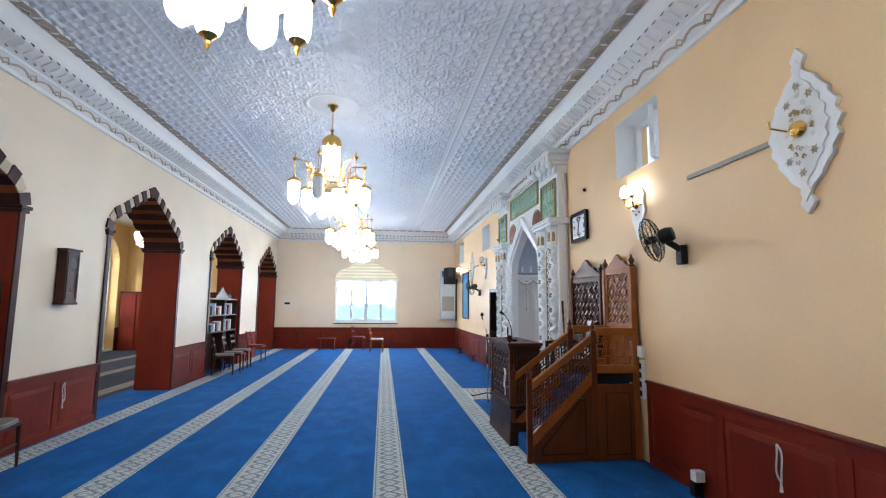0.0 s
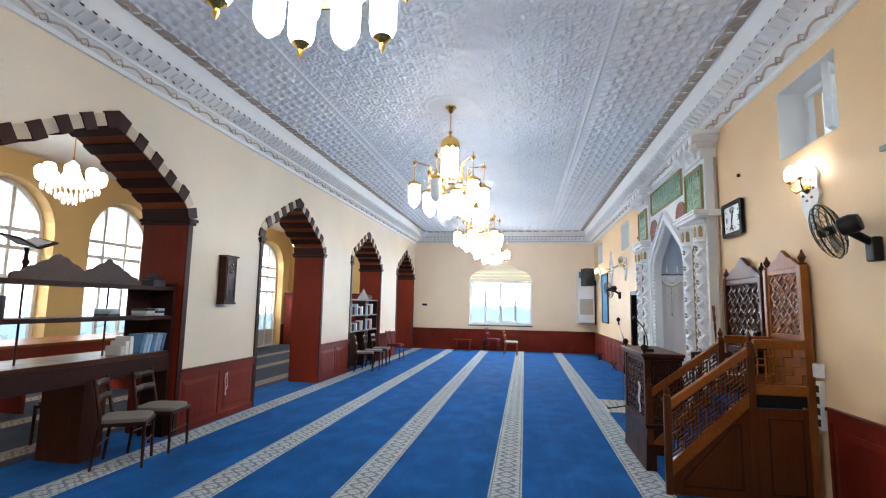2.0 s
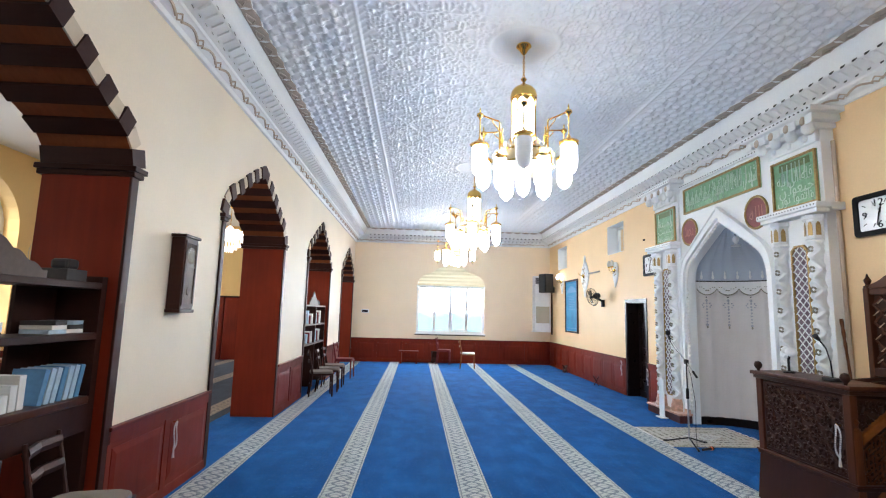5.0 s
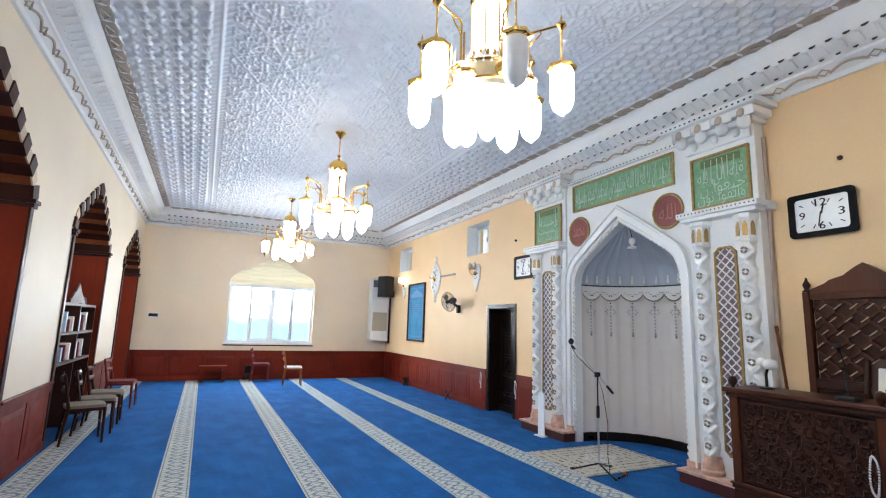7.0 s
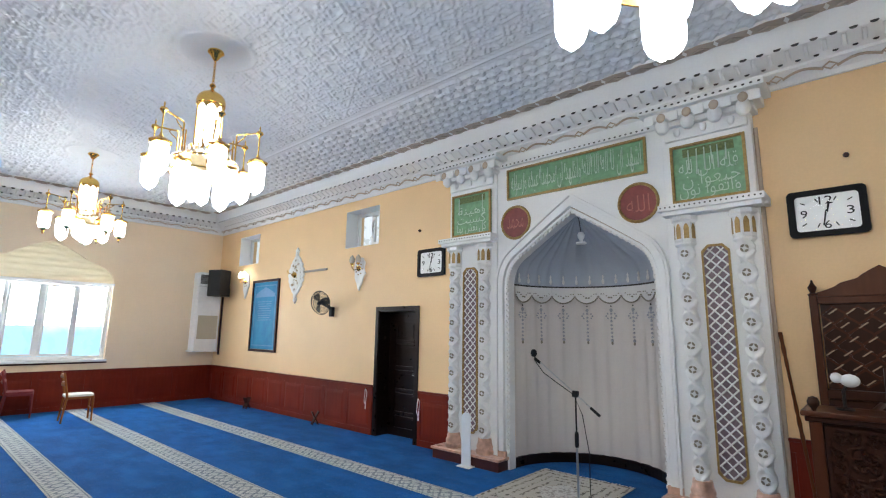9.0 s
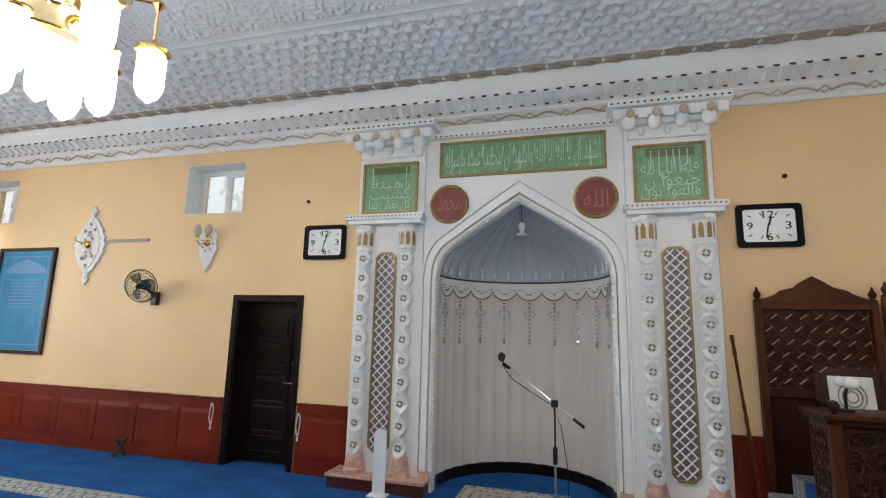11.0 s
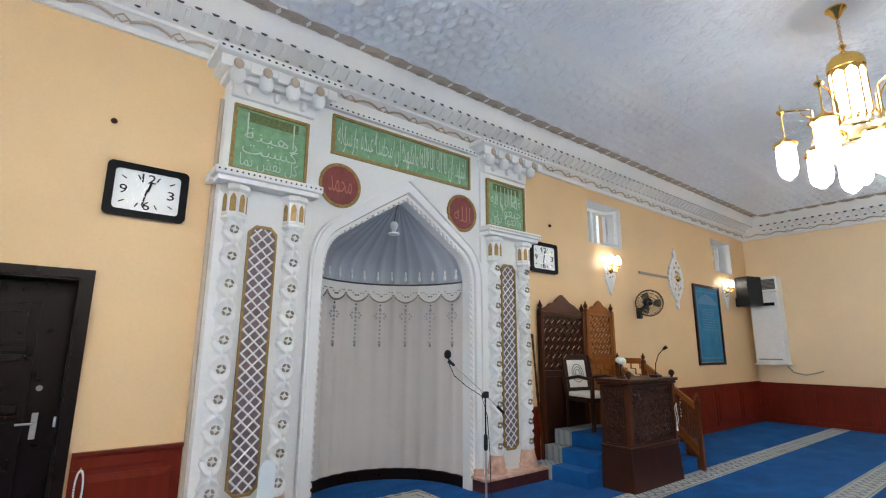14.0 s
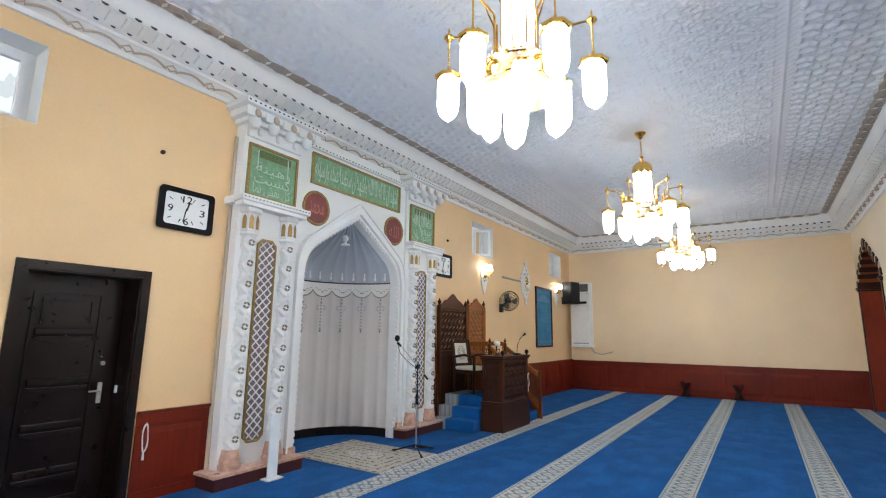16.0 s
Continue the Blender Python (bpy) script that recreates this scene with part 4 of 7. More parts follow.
for s in (-1, 1):
    part("tower", cube(*sorted((s * 1.092, s * 1.92)), -0.16, -0.001, 0.14, 4.06, bevel=0.006), M["white"], portal)
    part("edge_bead", tube([(s * 1.935, -0.03, 0.14), (s * 1.935, -0.03, 3.70)], 0.022, 8), M["tan"], portal)
    pl = part("plinth", cube(*sorted((s * 0.96, s * 2.04)), -0.34, 0.0, 0.0, 0.12, bevel=0.006), M["plinth"], portal, "dark red plinth")
    part("plinth_top", cube(*sorted((s * 0.94, s * 2.06)), -0.36, 0.0, 0.12, 0.15, bevel=0.006), M["marble"], pl, "peach marble slab")
    part("inner_foot", cube(*sorted((s * 0.95, s * 1.09)), -0.20, -0.13, 0.15, 0.22, bevel=0.005), M["marble"], portal)
    for cx in (1.27, 1.79):
        c = (s * cx, -0.19)

        def twist(a, z):
            h = 27.7 * (z - 0.44)
            q = max(0.0, math.cos(2 * a + h), math.cos(2 * a - h))
            both_ = max(0.0, math.cos(2 * a + h)) * max(0.0, math.cos(2 * a - h))
            return 0.80 + 0.36 * q ** 3 - 0.16 * both_ ** 2 + 0.03 * math.cos(3 * h)

        prof = [(0.074, 0.33 + 2.22 * i / 230) for i in range(231)]
        col = part("twisted_column", lathe(prof, 40, c, shape=twist), M["white"], portal, "white column carved with crossing bands", True)
        part("column_base", lathe([(0.115, 0.15), (0.12, 0.19), (0.105, 0.21), (0.11, 0.24), (0.095, 0.28), (0.085, 0.34)], 20, c), M["marble"], portal, "peach marble base", True)
        for i in range(10):
            z = 0.44 + i * 0.2268
            b = bmesh.new()
            for k in range(4):
                a = k * math.pi / 2 + 0.6
                petal = Matrix.Translation((c[0] + 0.027 * math.cos(a), c[1] - 0.070, z + 0.027 * math.sin(a))) @ Matrix.Rotation(-a, 4, "Y")
                bmesh.ops.create_icosphere(b, subdivisions=1, radius=0.02, matrix=petal @ Matrix.Diagonal((0.62, 0.75, 1.15, 1)))
            part("rosette", b, M["silver"], col, "silver-grey rosette")
        cap = part("lantern_capital", lathe([(0.08, 2.55), (0.105, 2.575), (0.095, 2.60), (0.10, 2.61), (0.10, 2.80), (0.125, 2.82), (0.125, 2.86), (0.10, 2.87)], 8, c, shape=lambda a, z: 1.0), M["white"], portal)
        for k in range(4):
            a = -math.pi + k * math.pi / 4 + math.pi / 8
            o = [(-0.024, 2.63), (0.024, 2.63), (0.024, 2.74), (0.012, 2.775), (0, 2.785), (-0.012, 2.775), (-0.024, 2.74)]
            b = slab(o, -0.004, 0.0)
            turn_bm(b, Matrix.Translation((c[0] + 0.0945 * math.cos(a), c[1] + 0.0945 * math.sin(a), 0)) @ Matrix.Rotation(a + math.pi / 2, 4, "Z"))
            part("gilt_light", b, M["gilt"], cap, "gilt arched window")
    # lattice panel between the columns
    x0, x1, z0, z1 = s * 1.53 - 0.125, s * 1.53 + 0.125, 0.36, 2.56
    hexo = [(x0, z0 + 0.06), (x0 + 0.06, z0), (x1 - 0.06, z0), (x1, z0 + 0.06), (x1, z1 - 0.06), (x1 - 0.06, z1), (x0 + 0.06, z1), (x0, z1 - 0.06)]
    hexi = [(s * 1.53 + (x - s * 1.53) * 0.87, 1.46 + (z - 1.46) * 0.98) for x, z in hexo]
    lat = part("lattice_panel", slab(hexo, -0.166, -0.16), M["plum"], portal, "plum-grey panel under a white diamond lattice")
    part("gilt_frame", ring_slab(hexo, hexi, -0.19, -0.162), M["gilt"], lat, "gilt frame")
    pitch = 0.098
    xa, xb, za, zb = x0 + 0.022, x1 - 0.022, z0 + 0.025, z1 - 0.025
    for sl in (1, -1):
        for i in range(-3, 27):
            zc = za + i * pitch
            pa, pb = (xa, zc), (xb, zc + (xb - xa) * 1.0)
            if sl < 0:
                pa, pb = (xb, zc), (xa, zc + (xb - xa) * 1.0)
            pts = []
            for t_ in (0, 1):
                pts.append((pa[0] + (pb[0] - pa[0]) * t_, pa[1] + (pb[1] - pa[1]) * t_))
            (ax, az), (bx, bz) = pts
            if bz <= za or az >= zb:
                continue
            if az < za:
                f = (za - az) / (bz - az)
                ax, az = ax + (bx - ax) * f, za
            if bz > zb:
                f = (zb - az) / (bz - az)
                bx, bz = ax + (bx - ax) * f, zb
            if math.dist((ax, az), (bx, bz)) < 0.03:
                continue
            part("lattice_bar", tube([(ax, -0.176 - 0.004 * sl, az), (bx, -0.176 - 0.004 * sl, bz)], 0.0082, 4), M["white"], lat)
    # entablature over the pair of columns
    ent = part("entablature", cube(*sorted((s * 1.09, s * 1.97)), -0.31, -0.16, 2.875, 2.92, bevel=0.006), M["white"], portal)
    part("upper_slab", cube(*sorted((s * 1.06, s * 2.00)), -0.34, -0.16, 2.92, 2.985, bevel=0.008), M["white"], ent)
    part("side_slab", cube(*sorted((s * 1.92, s * 2.00)), -0.16, -0.001, 2.90, 2.985, bevel=0.006), M["white"], ent)
    b = bmesh.new()
    for i in range(20):
        x = s * (1.09 + 0.88 * i / 19)
        bmesh.ops.create_icosphere(b, subdivisions=1, radius=0.010, matrix=Matrix.Translation((x, -0.341, 2.955)) @ Matrix.Diagonal((1, 0.4, 1, 1)))
    tagged(part("pierced_dot", b, M["hole"], ent), "", "", "", "stuff")
    # green panel
    x0, x1 = s * 1.52 - 0.345, s * 1.52 + 0.345
    g = part("text_panel", cube(x0, x1, -0.172, -0.16, 3.02, 3.635), M["green"], portal, "green panel with raised pale lettering")
    part("gilt_frame", frame_bars(x0, x1, 3.02, 3.635, 0.026, -0.195, -0.172), M["gilt"], g, "gilt frame")
    part("tinted_strip", cube(x0 + 0.12, x1 - 0.10, -0.176, -0.172, 3.50, 3.59), M["olive"], g, "worn olive-gold strip")
    if s < 0:
        for k, (w, wd) in enumerate((("كل نفس بما", 0.52), ("كسبت", 0.50), ("رهينة", 0.48))):
            lettering(shaped(w), s * 1.52, 3.12 + k * 0.125, wd, 0.15, -0.173, M["letter"], g)
        for xx in (-0.22, 0.2):
            part("tall_stroke", tube([(s * 1.52 + xx, -0.178, 3.34), (s * 1.52 + xx, -0.178, 3.58)], 0.008, 5), M["letter"], g)
    else:
        for w, dx_, zc, wd, ht in (("قله الى لله", 0.0, 3.37, 0.54, 0.20), ("جيعوا ن", 0.02, 3.24, 0.52, 0.19), ("واتقوا نون", 0.0, 3.13, 0.55, 0.17)):
            lettering(shaped(w), s * 1.52 + dx_, zc, wd, ht, -0.173, M["letter"], g)
        for xx, z0_, lean in ((-0.17, 3.36, 0.0), (-0.10, 3.30, 0.01), (-0.02, 3.34, 0.0), (0.05, 3.38, -0.01), (0.10, 3.33, 0.0), (0.17, 3.40, 0.006)):
            part("tall_stroke", tube([(s * 1.52 + xx, -0.178, z0_), (s * 1.52 + xx + lean, -0.178, 3.57)], [0.009, 0.006], 5), M["letter"], g)
    # corbelled head of the tower
    head = part("corbel_head", cube(*sorted((s * 1.13, s * 1.90)), -0.20, -0.001, 3.70, 3.84, bevel=0.01), M["white"], portal)
    part("corbel_slab", cube(*sorted((s * 0.93, s * 2.09)), -0.40, -0.001, 3.985, 4.05, bevel=0.008), M["white"], head)
    part("corbel_step", cube(*sorted((s * 0.99, s * 2.03)), -0.34, -0.001, 3.90, 3.985, bevel=0.012), M["white"], head)
    for i in range(5):
        x = s * (1.03 + 0.97 * i / 4)
        part("corbel_block", cube(x - 0.05, x + 0.05, -0.36, -0.34, 3.865, 3.965, bevel=0.008), M["white"], head)
    part("corbel_neck", cube(*sorted((s * 1.06, s * 1.97)), -0.26, -0.001, 3.84, 3.90, bevel=0.012), M["white"], head)
    for i in range(4):
        x = s * (1.14 + 0.75 * i / 3)
        part("muqarnas_bud", lathe([(0.0, 3.765), (0.035, 3.775), (0.062, 3.81), (0.068, 3.86), (0.06, 3.90), (0.0, 3.905)], 12, (x, -0.275)), M["white"], head, "", True)
        part("hollow", turn_bm(lathe([(0.045, 0), (0.03, 0.012), (0.0, 0.015)], 14), Matrix.Translation((x + s * 0.012, -0.342, 3.925)) @ Matrix.Rotation(math.pi / 2, 4, "X") @ Matrix.Diagonal((1, 1.15, 1, 1))), M["tan"], head, "brown hollow")
        if i < 3:
            part("muqarnas_drop", lathe([(0.0, 3.725), (0.022, 3.735), (0.035, 3.77), (0.03, 3.81), (0.0, 3.83)], 10, (x + s * 0.125, -0.215)), M["white"], head, "", True)
    b = bmesh.new()
    for i in range(18):
        bmesh.ops.create_icosphere(b, subdivisions=1, radius=0.014, matrix=Matrix.Translation((s * (0.97 + 1.08 * i / 17), -0.401, 4.018)) @ Matrix.Diagonal((1.2, 0.4, 0.8, 1)))
    tagged(part("pierced_dot", b, M["hole"], head), "", "", "", "stuff")
    # roundel
    dz, dx = 3.11, s * 0.80
    disc = part("roundel", turn_bm(lathe([(0.205, 0), (0.205, 0.014), (0.0, 0.016)], 36), Matrix.Translation((dx, -0.13, dz)) @ Matrix.Rotation(math.pi / 2, 4, "X")), M["maroon"], portal, "maroon roundel with raised lettering")
    part("gilt_ring", tube([(dx + 0.213 * math.cos(a), -0.142, dz + 0.213 * math.sin(a)) for a in [k * math.pi / 18 for k in range(36)]], 0.018, 8, None, True), M["gilt"], disc, "gilt ring", True)
    lettering(shaped("الله" if s > 0 else "محمد"), dx, dz - 0.01, 0.25, 0.19, -0.145, M["letter_red"], disc)

ban = part("text_banner", cube(-0.92, 0.92, -0.142, -0.13, 3.425, 3.845), M["green"], portal, "long green panel with raised pale lettering")
part("gilt_frame", frame_bars(-0.92, 0.92, 3.425, 3.845, 0.026, -0.165, -0.142), M["gilt"], ban, "gilt frame")
lettering(shaped("اشهد ان لا اله الا الله واشهد ان محمدا عبده ورسوله"), 0, 3.63, 1.72, 0.33, -0.143, M["letter"], ban)
rng = random.Random(9)
for i in range(14):
    xx = -0.78 + i * 0.118
    part("tall_stroke", tube([(xx, -0.148, 3.64), (xx + 0.012 * rng.random(), -0.148, 3.76)], 0.006, 4), M["letter"], ban)
part("centre_ledge", cube(-1.09, 1.09, -0.185, -0.13, 3.89, 3.94, bevel=0.006), M["white"], portal)
b = bmesh.new()
for i in range(34):
    bmesh.ops.create_icosphere(b, subdivisions=1, radius=0.013, matrix=Matrix.Translation((-1.03 + 2.06 * i / 33, -0.186, 3.914)) @ Matrix.Diagonal((1.2, 0.4, 0.8, 1)))
tagged(part("pierced_dot", b, M["hole"], portal), "", "", "", "stuff")


# ---- niche lining ----
def niche_surface(rows, pleats, depth, phase=0.0, n=180):
    """Half-round hanging between (radius, height) rows, with vertical pleats."""
    bm = bmesh.new()
    grid = []
    for r, z in rows:
        line_ = []
        for i in range(n + 1):
            a = math.pi * i / n
            w = depth * (0.5 + 0.5 * math.cos(pleats * a * 2 + phase + 0.6 * math.sin(7 * a))) ** 2
            q = max(r - w, 0.005)
            line_.append(bm.verts.new((q * math.cos(a), q * math.sin(a), z)))
        grid.append(line_)
    for g0, g1 in zip(grid, grid[1:]):
        for i in range(n):
            bm.faces.new((g0[i], g0[i + 1], g1[i + 1], g1[i]))
    return bm


niche = thing("niche_hanging", on_east(MID), "pleated white cloth hanging round the curved prayer niche", "curtain")
part("cloth", niche_surface([(0.945, 0.125), (0.95, 0.9), (0.955, 1.7), (0.95, 2.28)], 15, 0.018), M["pleat"], niche, "", True)
half = pointed(0.95, 2.28, 3.14, 24, 0.204, 0.448, 0.008)
part("vault_cloth", niche_surface([(max(x, 0.01), z) for x, z in half], 15, 0.02), M["pleat_blue"], niche, "blue-white pleated cloth of the vault", True)
b = bmesh.new()
n, sc = 216, 9
lo, hi = [], []
for i in range(n + 1):
    a = math.pi * i / n
    drop = 0.045 + 0.115 * abs(math.sin(sc * a)) ** 0.55
    hi.append(b.verts.new((0.925 * math.cos(a), 0.925 * math.sin(a), 2.305)))
    lo.append(b.verts.new((0.905 * math.cos(a), 0.905 * math.sin(a), 2.27 - drop - 0.03)))
for i in range(n):
    b.faces.new((lo[i], lo[i + 1], hi[i + 1], hi[i]))
part("valance", b, M["lace"], niche, "white scalloped lace valance")
b = bmesh.new()
for i in range(n):
    a = math.pi * (i + 0.5) / n
    drop = 0.045 + 0.115 * abs(math.sin(sc * a)) ** 0.55
    bmesh.ops.create_icosphere(b, subdivisions=1, radius=0.011, matrix=Matrix.Translation((0.9 * math.cos(a), 0.9 * math.sin(a), 2.24 - drop)))
tagged(part("valance_edge", b, M["silver"], niche, "grey beaded edge"), "", "", "", "stuff")
b = bmesh.new()
for i in range(84):
    a = math.pi * (i + 0.5) / 84
    k = (i % 9.333) // 1.56
    if k != 5:
        lift = 0.026 * abs(k - 2) - 0.03
        bmesh.ops.create_icosphere(b, subdivisions=1, radius=0.017 if k == 2 else 0.011, matrix=Matrix.Translation((0.903 * math.cos(a), 0.903 * math.sin(a), 2.185 + lift)) @ Matrix.Diagonal((1, 1, 0.7, 1)))
tagged(part("valance_flower", b, M["silver"], niche, "grey embroidered flowers"), "", "", "", "stuff")
part("rod", tube([(0.93 * math.cos(a), 0.93 * math.sin(a), 2.305) for a in [math.pi * i / 30 for i in range(31)]], 0.012, 6), M["hole"], niche, "dark curved rod")
for i in range(16):
    a = math.pi * (i + 0.5) / 16
    part("upper_drop", lathe([(0.0, 2.335), (0.016, 2.35), (0.02, 2.38), (0.008, 2.42), (0.014, 2.44), (0.004, 2.47), (0.0, 2.475)], 8, (0.905 * math.cos(a), 0.905 * math.sin(a))), M["lace"], niche, "white bead drop above the rod", True)
for i in range(9):
    a = math.pi * (i + 0.5) / 9
    c = (0.915 * math.cos(a), 0.915 * math.sin(a))
    b = bmesh.new()
    for k in range(9):
        z = 1.99 - 0.05 * k
        bmesh.ops.create_icosphere(b, subdivisions=1, radius=0.016 if k not in (0, 8) else 0.022, matrix=Matrix.Translation((*c, z)))
    for q in (-1, 1):
        for k in range(5):
            da = q * 0.075 * math.sin(math.pi * k / 4)
            bmesh.ops.create_icosphere(b, subdivisions=1, radius=0.013, matrix=Matrix.Translation((0.915 * math.cos(a + da), 0.915 * math.sin(a + da), 1.97 - 0.03 * k)))
    pend = part("crystal_pendant", b, M["crystal"], niche, "clear bead pendant")
    tagged(pend, kind="stuff")
    part("pendant_tip", lathe([(0.0, 1.53), (0.015, 1.545), (0.012, 1.57), (0.0, 1.58)], 8, c), M["silver"], pend)
    part("hook", lathe([(0.0, 2.03), (0.013, 2.04), (0.0, 2.055)], 8, c), M["hole"], pend)
b = bmesh.new()
g = [[b.verts.new((r * math.cos(math.pi * i / 40), r * math.sin(math.pi * i / 40), z)) for i in range(41)] for r, z in ((0.935, 0.0), (0.93, 0.115), (0.955, 0.125))]
for g0, g1 in zip(g, g[1:]):
    for i in range(40):
        b.faces.new((g0[i], g0[i + 1], g1[i + 1], g1[i]))
part("base_board", b, M["door_brown"], niche, "dark curved skirting")
bulb = thing("bulb_lamp", on_east(MID, 2.80), "unlit white bulb hanging from the vault of the niche", "lamp")
part("bulb", lathe([(0.0, 0.12), (0.03, 0.115), (0.045, 0.085), (0.04, 0.05), (0.022, 0.02), (0.02, 0.0)], 16, (0, 0.10)), M["whiteplastic"], bulb, "", True)
part("lamp_dish", lathe([(0.02, 0.0), (0.06, -0.01), (0.065, -0.03), (0.0, -0.035)], 16, (0, 0.10)), M["whiteplastic"], bulb, "", True)
part("cord", tube([(0, 0.10, 0.12), (0, 0.06, 0.26), (0, 0.02, 0.30)], 0.005, 5), M["hole"], bulb)
b = cube(EAST + 0.42, EAST + 1.1, MID - 1.1, MID - 0.99, 0, 3.4)
box(b, EAST + 0.42, EAST + 1.1, MID + 0.99, MID + 1.1, 0, 3.4)
box(b, EAST + 1.0, EAST + 1.1, MID - 0.99, MID + 0.99, 0, 3.4)
box(b, EAST + 0.42, EAST + 1.1, MID - 1.1, MID + 1.1, 3.3, 3.4)
setting("wall_niche_shell", b, M["wall_yellow"], "outer shell of the prayer niche")


# ---- windows and doors ----
def small_window(y, is_open):
    t = thing("window", on_east(y, 3.17), "small white plastic casement set in a deep white reveal" + (", standing open" if is_open else ""), "window", "high side windows")
    tagged(t, kind="structure")
    b = cube(-0.469, -0.464, -0.004, 0.25, 0.001, 0.694)
    box(b, 0.464, 0.469, -0.004, 0.25, 0.001, 0.694)
    box(b, -0.464, 0.464, -0.004, 0.25, 0.001, 0.006)
    box(b, -0.464, 0.464, -0.004, 0.25, 0.689, 0.694)
    part("reveal", b, M["white"], t, "white painted reveal")
    part("frame", frame_bars(-0.462, 0.462, 0.008, 0.687, 0.055, 0.25, 0.31), M["whiteplastic"], t)
    part("mullion", cube(-0.03, 0.03, 0.25, 0.31, 0.063, 0.632), M["whiteplastic"], t)
    part("pane", cube(-0.405, -0.03, 0.278, 0.284, 0.063, 0.632), M["glass"], t).visible_shadow = False
    b = frame_bars(-0.19, 0.19, -0.29, 0.29, 0.05, -0.025, 0.025)
    sash = part("sash", turn_bm(b, Matrix.Translation((0.22, 0.25 if not is_open else 0.14, 0.345)) @ Matrix.Rotation(radians(-50 if is_open else 0), 4, "Z")), M["whiteplastic"], t)
    b = cube(-0.14, 0.14, -0.003, 0.003, -0.24, 0.24)
    part("sash_pane", turn_bm(b, Matrix.Translation((0.22, 0.25 if not is_open else 0.14, 0.345)) @ Matrix.Rotation(radians(-50 if is_open else 0), 4, "Z")), M["glass"], sash).visible_shadow = False
    part("latch", cube(0.035, 0.055, 0.19, 0.225, 0.30, 0.40, bevel=0.004), M["whiteplastic"], t)
    return t


for y, o in zip(WIN_E, (False, True, False, False)):
    small_window(y, o)

nw = tagged(thing("window_1", on_north(NWX, 0.97), "white four-part plastic window under a cream arched blind", "window"), kind="structure")
part("frame", frame_bars(-NWH, NWH, 0.03, 1.63, 0.07, 0.10, 0.17), M["whiteplastic"], nw)
part("sill", cube(-NWH - 0.03, NWH + 0.03, -0.06, 0.2, -0.02, 0.028, bevel=0.006), M["whiteplastic"], nw)
part("sill_edge", cube(-NWH - 0.04, NWH + 0.04, -0.03, -0.002, -0.055, -0.022, bevel=0.004), M["umber"], nw, "dark strip below the sill")
for x in (-0.58, 0.0, 0.58):
    part("mullion", cube(x - 0.03, x + 0.03, 0.095, 0.165, 0.10, 1.56), M["whiteplastic"], nw)
for x in (-0.29, 0.29):
    part("sash", frame_bars(x - 0.255, x + 0.255, 0.11, 1.55, 0.04, 0.08, 0.14), M["whiteplastic"], nw)
for x in (-0.86, -0.29, 0.29, 0.86):
    part("pane", cube(x - 0.265, x + 0.265, 0.125, 0.131, 0.10, 1.56), M["glass"], nw).visible_shadow = False
blind = thing("arched_blind", on_north(NWX, 2.59), "cream pleated blind filling the arched head of the window", "blind")
b = bmesh.new()
arcz = [(x, z - 2.59) for x, z in both(pointed(NWH, 2.62, 3.42, 12, 0.42, 0.55))]
rows = []
K = 26
for i in range(K + 1):
    z = 0.01 + 0.80 * i / K
    hw = NWH
    right = [q for q in arcz if q[0] >= 0]
    for (xa, za), (xb, zb) in zip(right, right[1:]):
        if min(za, zb) <= z <= max(za, zb) and abs(za - zb) > 1e-6:
            hw = xa + (xb - xa) * (z - za) / (zb - za)
    rows.append([b.verts.new((sx * max(hw - 0.01, 0.01), 0.035 + (0.018 if i % 4 < 2 else -0.004), z)) for sx in (-1, 1)])
for r0, r1 in zip(rows, rows[1:]):
    b.faces.new((r0[0], r0[1], r1[1], r1[0]))
part("fabric", b, M["blind"], blind)
part("blind_rail", cube(-NWH - 0.02, NWH + 0.02, -0.025, 0.06, -0.03, 0.02, bevel=0.006), M["whiteplastic"], blind, "white bottom rail")

door = tagged(thing("door_1", on_east(12.23), "closed dark brown steel door with embossed panels in a deep frame", "door"), kind="structure")
part("door_frame", ring_slab([(-0.51, 0), (-0.51, 2.07), (0.51, 2.07), (0.51, 0)], [(-0.435, 0), (-0.435, 2.005), (0.435, 2.005), (0.435, 0)], -0.02, -0.002, None, False), M["door_brown"], door)
part("door_lining", ring_slab([(-0.437, 0), (-0.437, 2.007), (0.437, 2.007), (0.437, 0)], [(-0.42, 0), (-0.42, 1.99), (0.42, 1.99), (0.42, 0)], -0.002, 0.30, None, False), M["door_brown"], door)
leaf = part("leaf", cube(-0.42, 0.42, 0.24, 0.29, 0.005, 1.99, bevel=0.004), M["door_brown"], door)
part("leaf_border", frame_bars(-0.29, 0.23, 0.12, 1.84, 0.02, 0.226, 0.24), M["door_brown"], leaf)
for z in (0.26, 0.62, 0.98, 1.40):
    b = cube(-0.25, 0.19, 0.216, 0.24, z + 0.07, z + 0.13, bevel=0.010)
    part("embossed_bar", b, M["door_brown"], leaf)
    o = [(-0.25, z + 0.04), (-0.20, z + 0.012), (-0.03, z), (0.14, z + 0.012), (0.19, z + 0.04), (0.19, z + 0.058), (-0.25, z + 0.058)]
    part("embossed_swell", slab(o, 0.222, 0.24, None, 0.006), M["door_brown"], leaf)
part("upper_panel", frame_bars(-0.22, 0.16, 1.56, 1.78, 0.016, 0.224, 0.24), M["door_brown"], leaf)
part("handle_plate", cube(0.275, 0.312, 0.222, 0.24, 0.87, 1.05, bevel=0.004), M["steel_dull"], leaf, "chrome plate")
